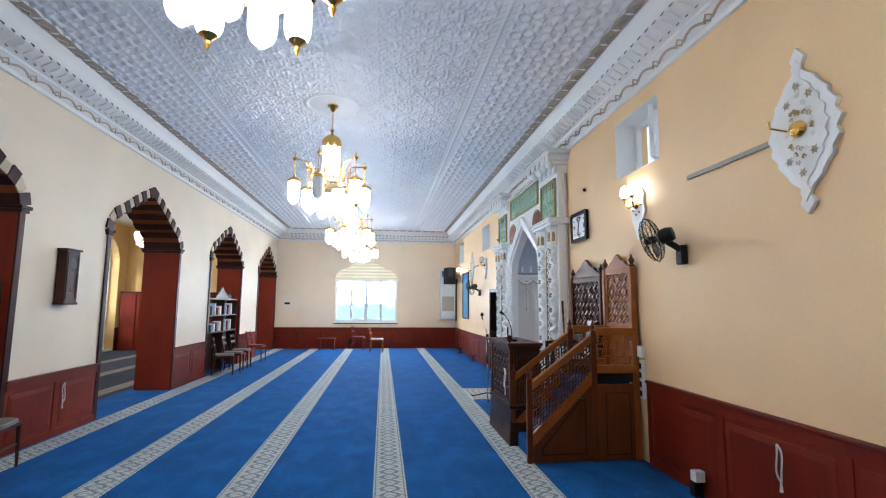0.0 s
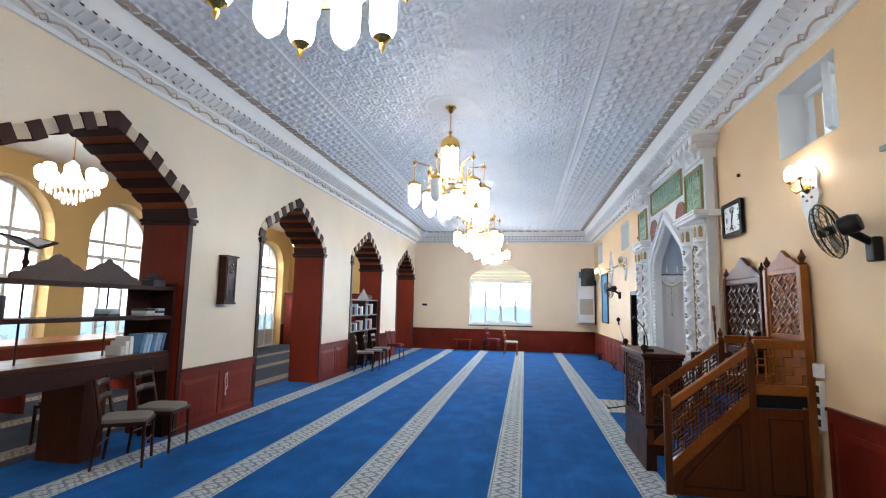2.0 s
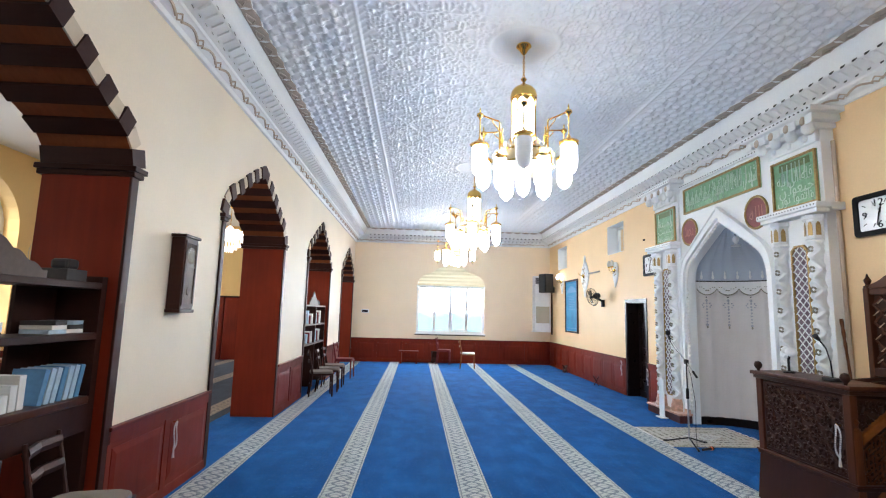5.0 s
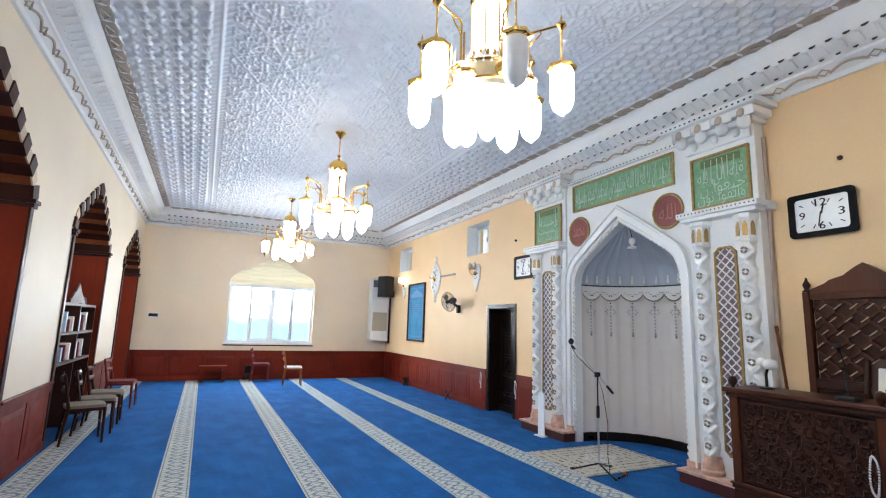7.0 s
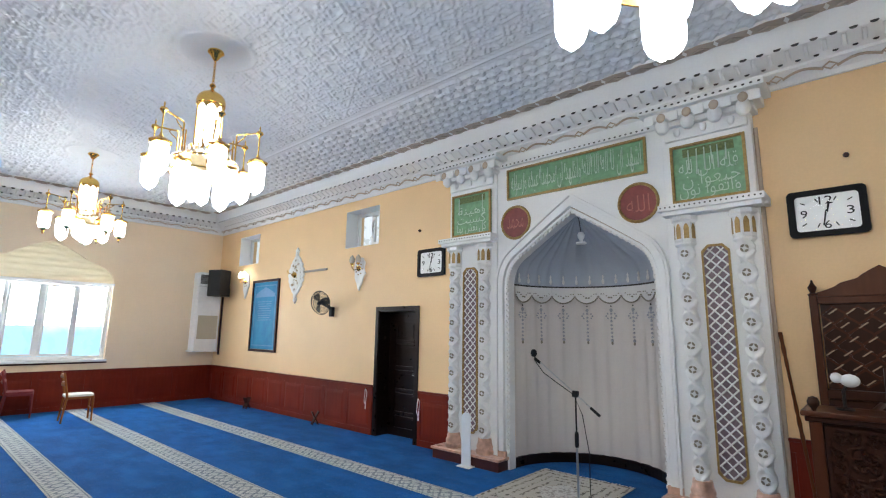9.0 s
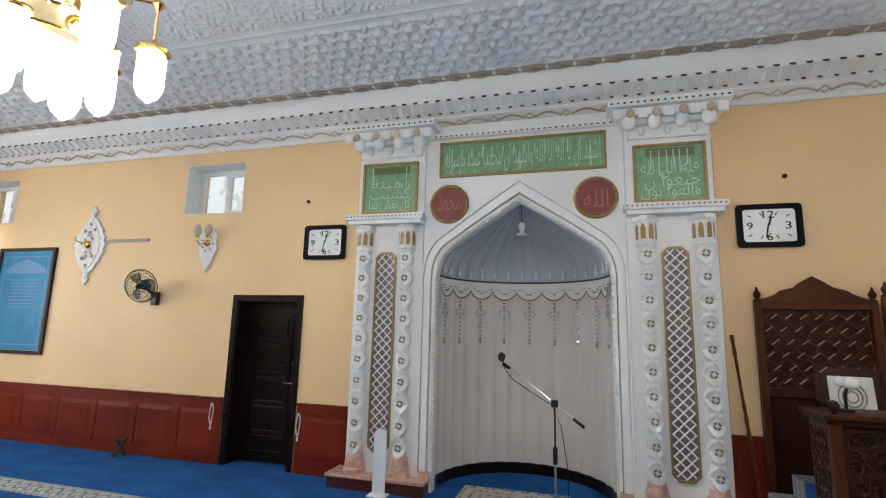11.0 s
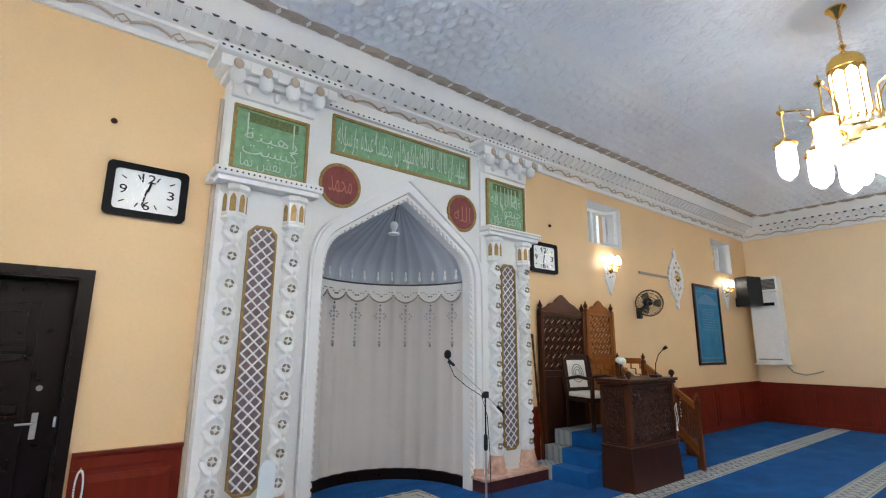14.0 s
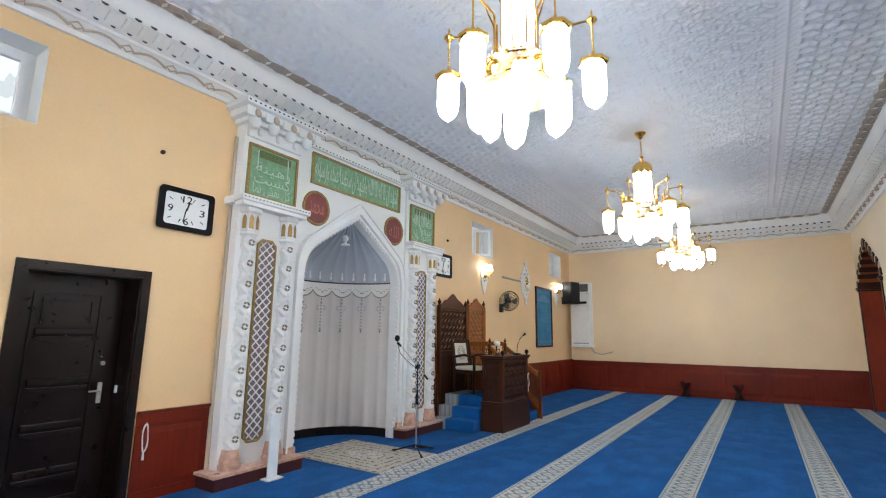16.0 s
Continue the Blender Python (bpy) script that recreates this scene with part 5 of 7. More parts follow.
part("handle", tube([(0.292, 0.225, 0.98), (0.292, 0.19, 0.98), (0.19, 0.185, 0.98)], 0.008, 8), M["steel_dull"], leaf, "chrome lever")
part("lock", turn_bm(lathe([(0.02, 0), (0.02, 0.02), (0, 0.022)], 14), Matrix.Translation((0.292, 0.24, 1.22)) @ Matrix.Rotation(math.pi / 2, 4, "X")), M["steel_dull"], leaf)
part("peephole", turn_bm(lathe([(0.014, 0), (0.012, 0.012), (0, 0.014)], 12), Matrix.Translation((-0.02, 0.24, 1.48)) @ Matrix.Rotation(math.pi / 2, 4, "X")), M["steel_dull"], leaf)
part("contact_box", cube(0.40, 0.418, 0.17, 0.20, 0.95, 1.02, bevel=0.003), M["whiteplastic"], door, "small white contact box")


def aisle_window(y, glazed_door=False):
    z0 = 0.0 if glazed_door else 0.8
    t = tagged(thing("window", pose(AISLE - 0.28, y, 0, 0, 0, 90), "tall white round-headed window bright with daylight", "window", "aisle windows"), kind="structure")
    arc_ = lambda r: [(-r, z0)] + [(-r * math.cos(a), 2.98 + r * math.sin(a)) for a in [math.pi * i / 16 for i in range(17)]] + [(r, z0)]
    part("frame", ring_slab(arc_(0.978), arc_(0.90), 0, 0.07, None, True), M["whiteplastic"], t)
    for x in (-0.32, 0.32):
        part("mullion", cube(x - 0.035, x + 0.035, 0.005, 0.06, z0, 2.98 + 0.83), M["whiteplastic"], t)
    for z in (2.05, 2.62, 2.98):
        part("transom", cube(-0.92, 0.92, 0.003, 0.062, z - 0.04, z + 0.04), M["whiteplastic"], t)
    part("sill", cube(-0.978, 0.978, -0.27, 0.0, z0, z0 + 0.04, bevel=0.006), M["white"], t)
    if glazed_door:
        part("kick_panel", cube(-0.92, 0.92, 0.01, 0.05, 0.04, 0.62, bevel=0.004), M["greypanel"], t, "grey lower panel")
    part("pane", slab(arc_(0.91), 0.03, 0.036), M["glass"], t).visible_shadow = False
    return t


for y in AWIN:
    aisle_window(y)
aisle_window(ADOOR, True)

# distance outside the windows
back = bmesh.new()
box(back, -7, 6, 24.0, 24.02, -1, 9)
ob = setting("backdrop_north", back, M["outside"], "bright hazy street beyond the window", "backdrop")
back = bmesh.new()
box(back, -15.02, -15.0, -8, 28, -1, 9)
setting("backdrop_west", back, M["outside_west"], "bright white facades beyond the aisle windows", "backdrop")
back = bmesh.new()
box(back, 8.0, 8.02, -8, 28, 1.0, 14)
setting("backdrop_east", back, M["outside_east"], "pale sky and leaves beyond the high windows", "backdrop")

# ---- pulpit stairs (minbar) ----
def clip_diag(x0, x1, z0, z1, pitch, slope, off=0.0):
    """Slanting lines clipped to a rectangle."""
    out = []
    w, h = x1 - x0, z1 - z0
    n = int((h + w * abs(slope)) / pitch) + 2
    for i in range(-1, n):
        c = off + i * pitch
        pts = []
        zl, zr = (c, c - w * abs(slope)) if slope < 0 else (c - w * slope, c)
        a, b_ = Vector((x0, z0 + zl)), Vector((x1, z0 + zr))
        d = b_ - a
        t0, t1 = 0.0, 1.0
        for lim, sgn in ((z0, 1), (z1, -1)):
            va, vb = sgn * (a.y - lim), sgn * (b_.y - lim)
            if va < 0 and vb < 0:
                t0, t1 = 1, 0
            elif va < 0:
                t0 = max(t0, va / (va - vb))
            elif vb < 0:
                t1 = min(t1, va / (va - vb))
        if t1 - t0 > 0.04:
            out.append((tuple(a + d * t0), tuple(a + d * t1)))
    return out


def turned_finial(parent, c, z, s, mat):
    part("finial", lathe([(0.03 * s, z), (0.034 * s, z + 0.012 * s), (0.016 * s, z + 0.025 * s), (0.026 * s, z + 0.05 * s), (0.03 * s, z + 0.065 * s), (0.012 * s, z + 0.095 * s), (0.006 * s, z + 0.12 * s), (0.0, z + 0.125 * s)], 12, c), mat, parent, "turned finial", True)


def weave(parent, x0, x1, z0, z1, y, mat, pitch=0.085, w=0.016, depth=0.016):
    """Open basket-weave fretwork of short slanting slats."""
    k = 0
    rows = max(2, int((z1 - z0) / pitch))
    cols = max(2, int((x1 - x0) / pitch))
    pz, px = (z1 - z0) / rows, (x1 - x0) / cols
    for i in range(rows):
        for j in range(cols):
            xc, zc = x0 + (j + 0.5) * px, z0 + (i + 0.5) * pz
            s = 1 if (i + j) % 2 else -1
            L = px * 0.62
            b = slab([(xc - L - s * w * 0.0, zc - s * L * 0.75 - w), (xc - L, zc - s * L * 0.75 + w), (xc + L, zc + s * L * 0.75 + w), (xc + L, zc + s * L * 0.75 - w)], y - depth * (0.5 if s > 0 else 1.0), y + depth * (0.5 if s > 0 else 0.0))
            # keep slats inside the frame
            for v in b.verts:
                v.co.x, v.co.z = min(max(v.co.x, x0), x1), min(max(v.co.z, z0), z1)
            part("slat", b, mat, parent)


def pierced(parent, x0, x1, z0, z1, y, cols, rows):
    """Pale slots of the fretwork, slanting by turns."""
    for i in range(rows):
        for j in range(cols):
            xc = x0 + (j + 0.5 + (0.2 if i % 2 else -0.2)) * (x1 - x0) / cols
            zc = z0 + (i + 0.5) * (z1 - z0) / rows
            b = slab([(xc - 0.036, zc - 0.022), (xc - 0.024, zc - 0.026), (xc + 0.036, zc + 0.022), (xc + 0.024, zc + 0.026)], y - 0.002, y + 0.002)
            part("fret_slot", b, M["fret_pale"], parent, "pale slot in the fretwork")


def crest(parent, x0, x1, z0, h, y0, y1, mat, name="crest"):
    c, w = (x0 + x1) / 2, (x1 - x0) / 2
    half_ = [(1.0, 0.0), (1.0, 0.16), (0.86, 0.20), (0.72, 0.30), (0.62, 0.46), (0.50, 0.52), (0.36, 0.56), (0.28, 0.70), (0.16, 0.84), (0.0, 1.0)]
    o = [(c + x * w, z0 + z * h) for x, z in half_] + [(c - x * w, z0 + z * h) for x, z in half_[::-1][1:]]
    return part(name, slab(o, y0, y1, None, 0.006), mat, parent, "carved pointed crest")


MB0, MB1 = 5.10, 5.81
minbar = thing("minbar", on_east((MB0 + MB1) / 2), "amber-brown wooden pulpit stairs with fretwork rails and a carved back", "minbar")
hw = (MB1 - MB0) / 2
# local x: + towards the south side; local y: -1.27 at the foot, 0 at the wall
FOOT, TOPX = -1.265, -0.545
for i in range(5):
    z1 = 0.165 * (i + 1)
    y0 = FOOT + 0.05 + i * 0.135
    part("step", cube(-hw + 0.06, hw - 0.06, y0, -0.12, z1 - 0.165 + 0.002, z1, bevel=0.008), M["carpet"], minbar, "step covered in blue carpet")
for s in (-1, 1):
    xo = s * hw
    xi = s * (hw - 0.05)
    xs = sorted((xo, xi))
    for (yy, z) in ((FOOT, 0.86), (TOPX, 1.36)):
        post = part("newel", cube(*xs, yy - 0.03, yy + 0.03, 0, z, bevel=0.006), M["oak_dark"], minbar)
        turned_finial(post, ((xs[0] + xs[1]) / 2, yy), z, 0.95, M["oak_dark"])

    def side(o, d0, d1, mat, name, label="", bev=0.0):
        """A panel in the stair's side plane: o in (y, z)."""
        b = slab(o, d0, d1, None, bev)
        turn_bm(b, Matrix.Translation((0, 0, 0)) @ Matrix.Rotation(math.pi / 2, 4, "Z"))
        return part(name, b, mat, minbar, label)

    e0, e1 = sorted((-xo, -xi))
    m0, m1 = e0 + 0.012, e1 - 0.012
    side([(FOOT + 0.03, 0.30), (TOPX - 0.03, 0.93), (TOPX - 0.03, 0.80), (FOOT + 0.03, 0.17)], e0, e1, M["oak_h"], "string", "amber string board", 0.004)
    side([(FOOT + 0.03, 0.835), (TOPX - 0.03, 1.325), (TOPX - 0.03, 1.245), (FOOT + 0.03, 0.755)], e0 - 0.008, e1 + 0.008, M["oak_h"], "handrail", "amber handrail", 0.008)
    side([(FOOT + 0.03, 0.01), (TOPX - 0.03, 0.01), (TOPX - 0.03, 0.80), (FOOT + 0.03, 0.17)], m0, m1, M["oak_dark"], "side_panel", "brown oak side panel")
    # dark plate behind the raised panel, its rim a painted shade line
    side([(FOOT + 0.115, 0.08), (TOPX - 0.10, 0.08), (TOPX - 0.10, 0.655), (TOPX - 0.165, 0.655), (FOOT + 0.115, 0.155)], m0 - 0.004, m1 + 0.004, M["walnut_lite"], "panel_groove", "dark plate painting the shade line round the panel")
    side([(FOOT + 0.14, 0.10), (TOPX - 0.12, 0.10), (TOPX - 0.12, 0.62), (TOPX - 0.16, 0.62), (FOOT + 0.14, 0.14)], m0 - 0.008, m1 + 0.008, M["oak_dark"], "raised_panel", "", 0.004)
    # fretwork of the rail
    L = (TOPX - 0.03) - (FOOT + 0.03)
    cw, rows_ = L / 10, 5
    rh = 0.445 / rows_
    for i in range(10):
        for j in range(rows_):
            yc = FOOT + 0.03 + (i + 0.5) * cw
            zc = 0.31 + (yc - FOOT - 0.03) * 0.79 + (j + 0.5) * rh
            if (i + j) % 2:
                lo_, hi_ = max(zc - 0.8 * rh, zc - (j + 0.5) * rh), min(zc + 0.8 * rh, zc + (rows_ - j - 0.5) * rh)
                for dy_ in (-0.018, 0.012):
                    side([(yc + dy_, lo_), (yc + dy_ + 0.011, lo_), (yc + dy_ + 0.011, hi_), (yc + dy_, hi_)], m0 + 0.004, m1 - 0.004, M["oak_dark"], "fret_bar")
            else:
                ya, yb = max(yc - 0.8 * cw, FOOT + 0.03), min(yc + 0.8 * cw, TOPX - 0.03)
                for dz_ in (-0.026, 0.012):
                    side([(ya, zc + dz_ + (ya - yc) * 0.79), (yb, zc + dz_ + (yb - yc) * 0.79), (yb, zc + dz_ + 0.014 + (yb - yc) * 0.79), (ya, zc + dz_ + 0.014 + (ya - yc) * 0.79)], m0 + 0.004, m1 - 0.004, M["oak_dark"], "fret_bar")
    # box under and around the platform
    side([(TOPX + 0.03, 0.01), (-0.06, 0.01), (-0.06, 0.80), (TOPX + 0.03, 0.80)], m0, m1, M["oak_dark"], "cupboard_side", "brown oak cupboard side")
    # same dark plate behind the door for the shade at its edge
    side([(TOPX + 0.115, 0.065), (-0.145, 0.065), (-0.145, 0.715), (TOPX + 0.115, 0.715)], m0 - 0.004, m1 + 0.004, M["walnut_lite"], "door_groove", "dark plate painting the shade line round the door")
    side([(TOPX + 0.13, 0.08), (-0.16, 0.08), (-0.16, 0.70), (TOPX + 0.13, 0.70)], m0 - 0.008, m1 + 0.008, M["oak_dark"], "cupboard_door", "", 0.006)
    side([(TOPX + 0.03, 0.82), (-0.06, 0.82), (-0.06, 0.915), (TOPX + 0.03, 0.915)], m0 + 0.016, m1 - 0.016, M["black"], "dark_slot", "dark open slot")
    side([(TOPX + 0.03, 0.915), (-0.06, 0.915), (-0.06, 1.0), (TOPX + 0.03, 1.0)], e0, e1, M["oak_h"], "mid_rail", "", 0.004)
    side([(TOPX + 0.03, 1.32), (-0.06, 1.32), (-0.06, 1.40), (TOPX + 0.03, 1.40)], e0 - 0.006, e1 + 0.006, M["oak_h"], "top_rail", "amber top rail", 0.006)
    for i in range(4):
        for j in range(6):
            y0, z0 = TOPX + 0.05 + j * 0.072, 1.01 + i * 0.078
            if (i + j) % 2:
                side([(y0, z0), (y0 + 0.012, z0), (y0 + 0.012, z0 + 0.078), (y0, z0 + 0.078)], m0 + 0.004, m1 - 0.004, M["oak"], "fret_bar")
            else:
                side([(y0, z0), (y0 + 0.078, z0), (y0 + 0.078, z0 + 0.012), (y0, z0 + 0.012)], m0 + 0.004, m1 - 0.004, M["oak"], "fret_bar")
    post = part("back_post", cube(*sorted((s * hw, s * (hw - 0.06))), -0.10, -0.03, 0, 2.08, bevel=0.006), M["oak"], minbar)
    turned_finial(post, (s * (hw - 0.03), -0.065), 2.08, 1.15, M["oak_dark"])
part("back_panel", cube(-hw + 0.06, hw - 0.06, -0.055, -0.035, 0.80, 2.04), M["oak"], minbar)
part("back_frame", frame_bars(-hw + 0.06, hw - 0.06, 1.40, 2.06, 0.04, -0.085, -0.055), M["oak"], minbar)
weave(minbar, -hw + 0.10, hw - 0.10, 1.44, 2.02, -0.066, M["oak"], 0.066, 0.010, 0.012)
pierced(minbar, -hw + 0.10, hw - 0.10, 1.44, 2.02, -0.0745, 6, 7)
crest(minbar, -hw + 0.06, hw - 0.06, 2.06, 0.19, -0.085, -0.045, M["oak"])

# ---- preacher's desk and its platform ----
dark = thing("carved_wall_panel", on_east(6.345), "tall dark carved walnut back panel with woven fretwork against the wall", "wall panel")
part("lower_board", cube(-0.46, 0.46, -0.07, -0.035, 0, 1.18), M["walnut"], dark)
part("back_board", cube(-0.42, 0.42, -0.05, -0.035, 1.18, 2.0), M["walnut"], dark)
part("middle_rail", cube(-0.44, 0.44, -0.10, -0.035, 1.16, 1.24, bevel=0.008), M["walnut"], dark)
part("upper_rail", cube(-0.44, 0.44, -0.09, -0.035, 1.96, 2.02, bevel=0.006), M["walnut_lite"], dark)
for s in (-1, 1):
    p = part("side_post", cube(*sorted((s * 0.43, s * 0.49)), -0.105, -0.035, 0, 2.03, bevel=0.008), M["walnut_lite"], dark)
    turned_finial(p, (s * 0.46, -0.07), 2.03, 1.15, M["walnut"])
weave(dark, -0.42, 0.42, 1.25, 1.95, -0.062, M["walnut_lite"], 0.078, 0.012, 0.016)
pierced(dark, -0.42, 0.42, 1.25, 1.95, -0.0795, 7, 6)
crest(dark, -0.43, 0.43, 2.02, 0.25, -0.09, -0.045, M["walnut_lite"])

plat = thing("stepped_platform", pose(2.25, 6.35, 0), "platform with three steps in blue carpet edged in patterned white", "platform")
for i, (y1, z) in enumerate(((7.06, 0.17), (6.86, 0.34), (6.66, 0.51))):
    st = part("step", cube(1.90 - 2.25, 2.42 - 2.25, 5.88 - 6.35, y1 - 6.35, z - 0.17 + 0.001, z, bevel=0.008), M["carpet"], plat, "blue carpet step")
    part("patterned_edge", cube(2.42 - 2.25, 2.68 - 2.25, 5.88 - 6.35, y1 - 6.35 + 0.004, z - 0.17 + 0.001, z + 0.003, bevel=0.006), M["stripe_step"], st, "white patterned carpet edge with step shade in its colour")

desk = thing("preaching_desk", pose(1.70, 6.29, 0), "dark carved walnut preaching desk with flared base", "lectern")
dx0, dx1, dy0, dy1 = -0.19, 0.18, -0.52, 0.52


def frustum(x0, x1, y0, y1, z0, z1, flare):
    b = bmesh.new()
    lo = [b.verts.new((x, y, z0)) for x, y in ((x0 - flare, y0 - flare), (x1, y0 - flare), (x1, y1 + flare), (x0 - flare, y1 + flare))]
    hi = [b.verts.new((x, y, z1)) for x, y in ((x0, y0), (x1, y0), (x1, y1), (x0, y1))]
    for k in range(4):
        b.faces.new((lo[k], lo[(k + 1) % 4], hi[(k + 1) % 4], hi[k]))
    b.faces.new(lo)
    b.faces.new(hi)
    return b


part("flared_base", frustum(dx0, dx1, dy0, dy1, 0.0, 0.44, 0.025), M["walnut"], desk)
part("body", cube(dx0 + 0.02, dx1, dy0 + 0.02, dy1 - 0.02, 0.44, 1.13), M["walnut"], desk)
part("waist_moulding", cube(dx0 - 0.015, dx1 + 0.005, dy0 - 0.015, dy1 + 0.015, 0.42, 0.46, bevel=0.008), M["walnut"], desk)
part("desk_top", cube(dx0 - 0.04, dx1 + 0.02, dy0 - 0.04, dy1 + 0.04, 1.155, 1.19, bevel=0.008), M["walnut_lite"], desk)
part("top_moulding", cube(dx0 - 0.02, dx1 + 0.01, dy0 - 0.02, dy1 + 0.02, 1.12, 1.155, bevel=0.008), M["walnut"], desk)
for yy in (dy0 + 0.035, dy1 - 0.035):
    part("corner_post", cube(dx0 - 0.008, dx0 + 0.05, yy - 0.035, yy + 0.035, 0.46, 1.12, bevel=0.005), M["walnut_lite"], desk)
    fb = part("corner_ball", lathe([(0.012, 1.19), (0.015, 1.205), (0.034, 1.23), (0.036, 1.25), (0.025, 1.275), (0.0, 1.285)], 14, (dx0 + 0.0, yy)), M["walnut"], desk, "turned ball", True)
# carved foliage panels on three faces
def carved_panel(w, h, seed):
    """A low-relief panel of leafy rosettes; local x across, z up, relief towards -y."""
    nx, nz = int(w / 0.008), int(h / 0.008)
    b = bmesh.new()
    rows = []
    p = 0.165
    for j in range(nz + 1):
        line_ = []
        for i in range(nx + 1):
            x, z = (i / nx - 0.5) * w, (j / nz) * h
            sh = 0.5 * p if int(z // p) % 2 else 0.0
            u, v = (x + sh) % p - p / 2, z % p - p / 2
            r, a = math.hypot(u, v), math.atan2(v, u)
            leaf = abs(r - 0.045 - 0.020 * math.cos(5 * a + seed)) < 0.010
            scroll = math.sin(a * 2 + r * 95) > 0.35 and r > 0.065
            hgt = 0.013 if leaf else 0.010 if scroll else 0.012 if r < 0.016 else 0.0
            edge = min(i, nx - i, j, nz - j)
            line_.append(b.verts.new((x, -(0.0 if edge == 0 else 0.012 if edge < 4 else hgt), z)))
        rows.append(line_)
    for r0, r1 in zip(rows, rows[1:]):
        for i in range(nx):
            b.faces.new((r0[i], r0[i + 1], r1[i + 1], r1[i]))
    return b


for w, x, y, turn in ((0.90, dx0 + 0.019, 0.0, -90), (0.30, 0.01, dy1 - 0.021, 180), (0.30, 0.01, dy0 + 0.021, 0)):
    part("carved_panel", turn_bm(carved_panel(w, 0.62, turn), Matrix.Translation((x, y, 0.48)) @ Matrix.Rotation(radians(turn), 4, "Z")), M["walnut"], desk, "panel carved with dense foliage", True)
part("base_edge", cube(dx0 - 0.022, dx1 + 0.006, dy0 - 0.022, dy1 + 0.022, 0.452, 0.466, bevel=0.004), M["walnut_lite"], desk, "paler worn moulding edge")

lamp = thing("desk_lamp", pose(1.70, 6.62, 1.19), "white round desk lamp on a black stem", "lamp")
part("foot", lathe([(0.05, 0), (0.05, 0.012), (0.02, 0.018), (0.0, 0.02)], 16), M["black"], lamp, "", True)
part("stem", tube([(0, 0, 0.015), (0.0, 0.0, 0.12), (0.0, -0.02, 0.17)], 0.011, 8), M["black"], lamp, "black stem")
b = bmesh.new()
bmesh.ops.create_uvsphere(b, u_segments=16, v_segments=10, radius=0.048, matrix=Matrix.Translation((0, -0.04, 0.195)) @ Matrix.Diagonal((1, 1.15, 0.9, 1)))
part("head", b, M["whiteplastic"], lamp, "white round head", True)
b = bmesh.new()
bmesh.ops.create_uvsphere(b, u_segments=12, v_segments=8, radius=0.035, matrix=Matrix.Translation((0, 0.03, 0.21)))
part("back_cap", b, M["whiteplastic"], lamp, "", True)
goose = thing("gooseneck_microphone", pose(1.60, 6.02, 1.19), "black gooseneck microphone on the preaching desk", "microphone")
part("base", cube(-0.05, 0.05, -0.06, 0.06, 0, 0.03, bevel=0.008), M["black"], goose)
part("neck", tube([(0, 0, 0.03), (-0.01, 0.0, 0.16), (-0.05, -0.01, 0.27), (-0.11, -0.02, 0.335)], 0.006, 6), M["black"], goose)
part("capsule", tube([(-0.11, -0.02, 0.335), (-0.155, -0.03, 0.37)], [0.012, 0.022], 10), M["black"], goose)

arm = thing("armchair", pose(2.40, 6.20, 0.51, 0, 0, 80), "dark wooden armchair with white brocade back and seat", "chair")
for x in (-0.24, 0.24):
    part("front_leg", cube(x - 0.02, x + 0.02, 0.22, 0.26, 0, 0.62, bevel=0.004), M["walnut"], arm)
    part("rear_leg", tube([(x, -0.22, 0), (x, -0.22, 0.45), (x, -0.30, 0.92)], 0.022, 8), M["walnut"], arm)
    part("armrest", tube([(x, -0.24, 0.62), (x, 0.0, 0.66), (x, 0.26, 0.63)], 0.022, 8), M["walnut"], arm)
part("seat_frame", cube(-0.24, 0.24, -0.24, 0.25, 0.34, 0.40, bevel=0.008), M["walnut"], arm)
part("seat", cube(-0.22, 0.22, -0.22, 0.24, 0.40, 0.46, bevel=0.02), M["cloth_white"], arm, "white upholstered seat")
b = cube(-0.165, 0.165, -0.03, 0.0, 0.0, 0.37, bevel=0.012)
part("backrest", turn_bm(b, Matrix.Translation((0, -0.235, 0.50)) @ Matrix.Rotation(radians(9), 4, "X")), M["cloth_white"], arm, "white brocade back")
b = frame_bars(-0.25, 0.25, -0.05, 0.44, 0.088, -0.045, -0.005)
part("back_frame", turn_bm(b, Matrix.Translation((0, -0.235, 0.50)) @ Matrix.Rotation(radians(9), 4, "X")), M["walnut"], arm)
b = bmesh.new()
for k in range(3):
    tube([(0.10 * (1 - 0.3 * k) * math.cos(a), 0.006, 0.19 + 0.12 * (1 - 0.3 * k) * math.sin(a)) for a in [j * math.pi / 8 for j in range(16)]], 0.006, 5, b, True)
part("medallion", turn_bm(b, Matrix.Translation((0, -0.235, 0.50)) @ Matrix.Rotation(radians(9), 4, "X")), M["silver"], arm, "grey medallion")

staff = thing("walking_staff", pose(2.66, 7.06, 0), "turned brown wooden staff leaning in the corner by the portal", "staff")
prof = [(0.012 + 0.007 * abs(math.sin(i * 0.9)) * (0.6 + 0.4 * math.sin(i * 0.31)), 0.02 + i * 1.70 / 48) for i in range(49)]
part("shaft", turn_bm(lathe(prof, 10), Matrix.Translation((0, -0.16, 0)) @ Matrix.Rotation(radians(-5.5), 4, "X")), M["oak_dark"], staff, "", True)

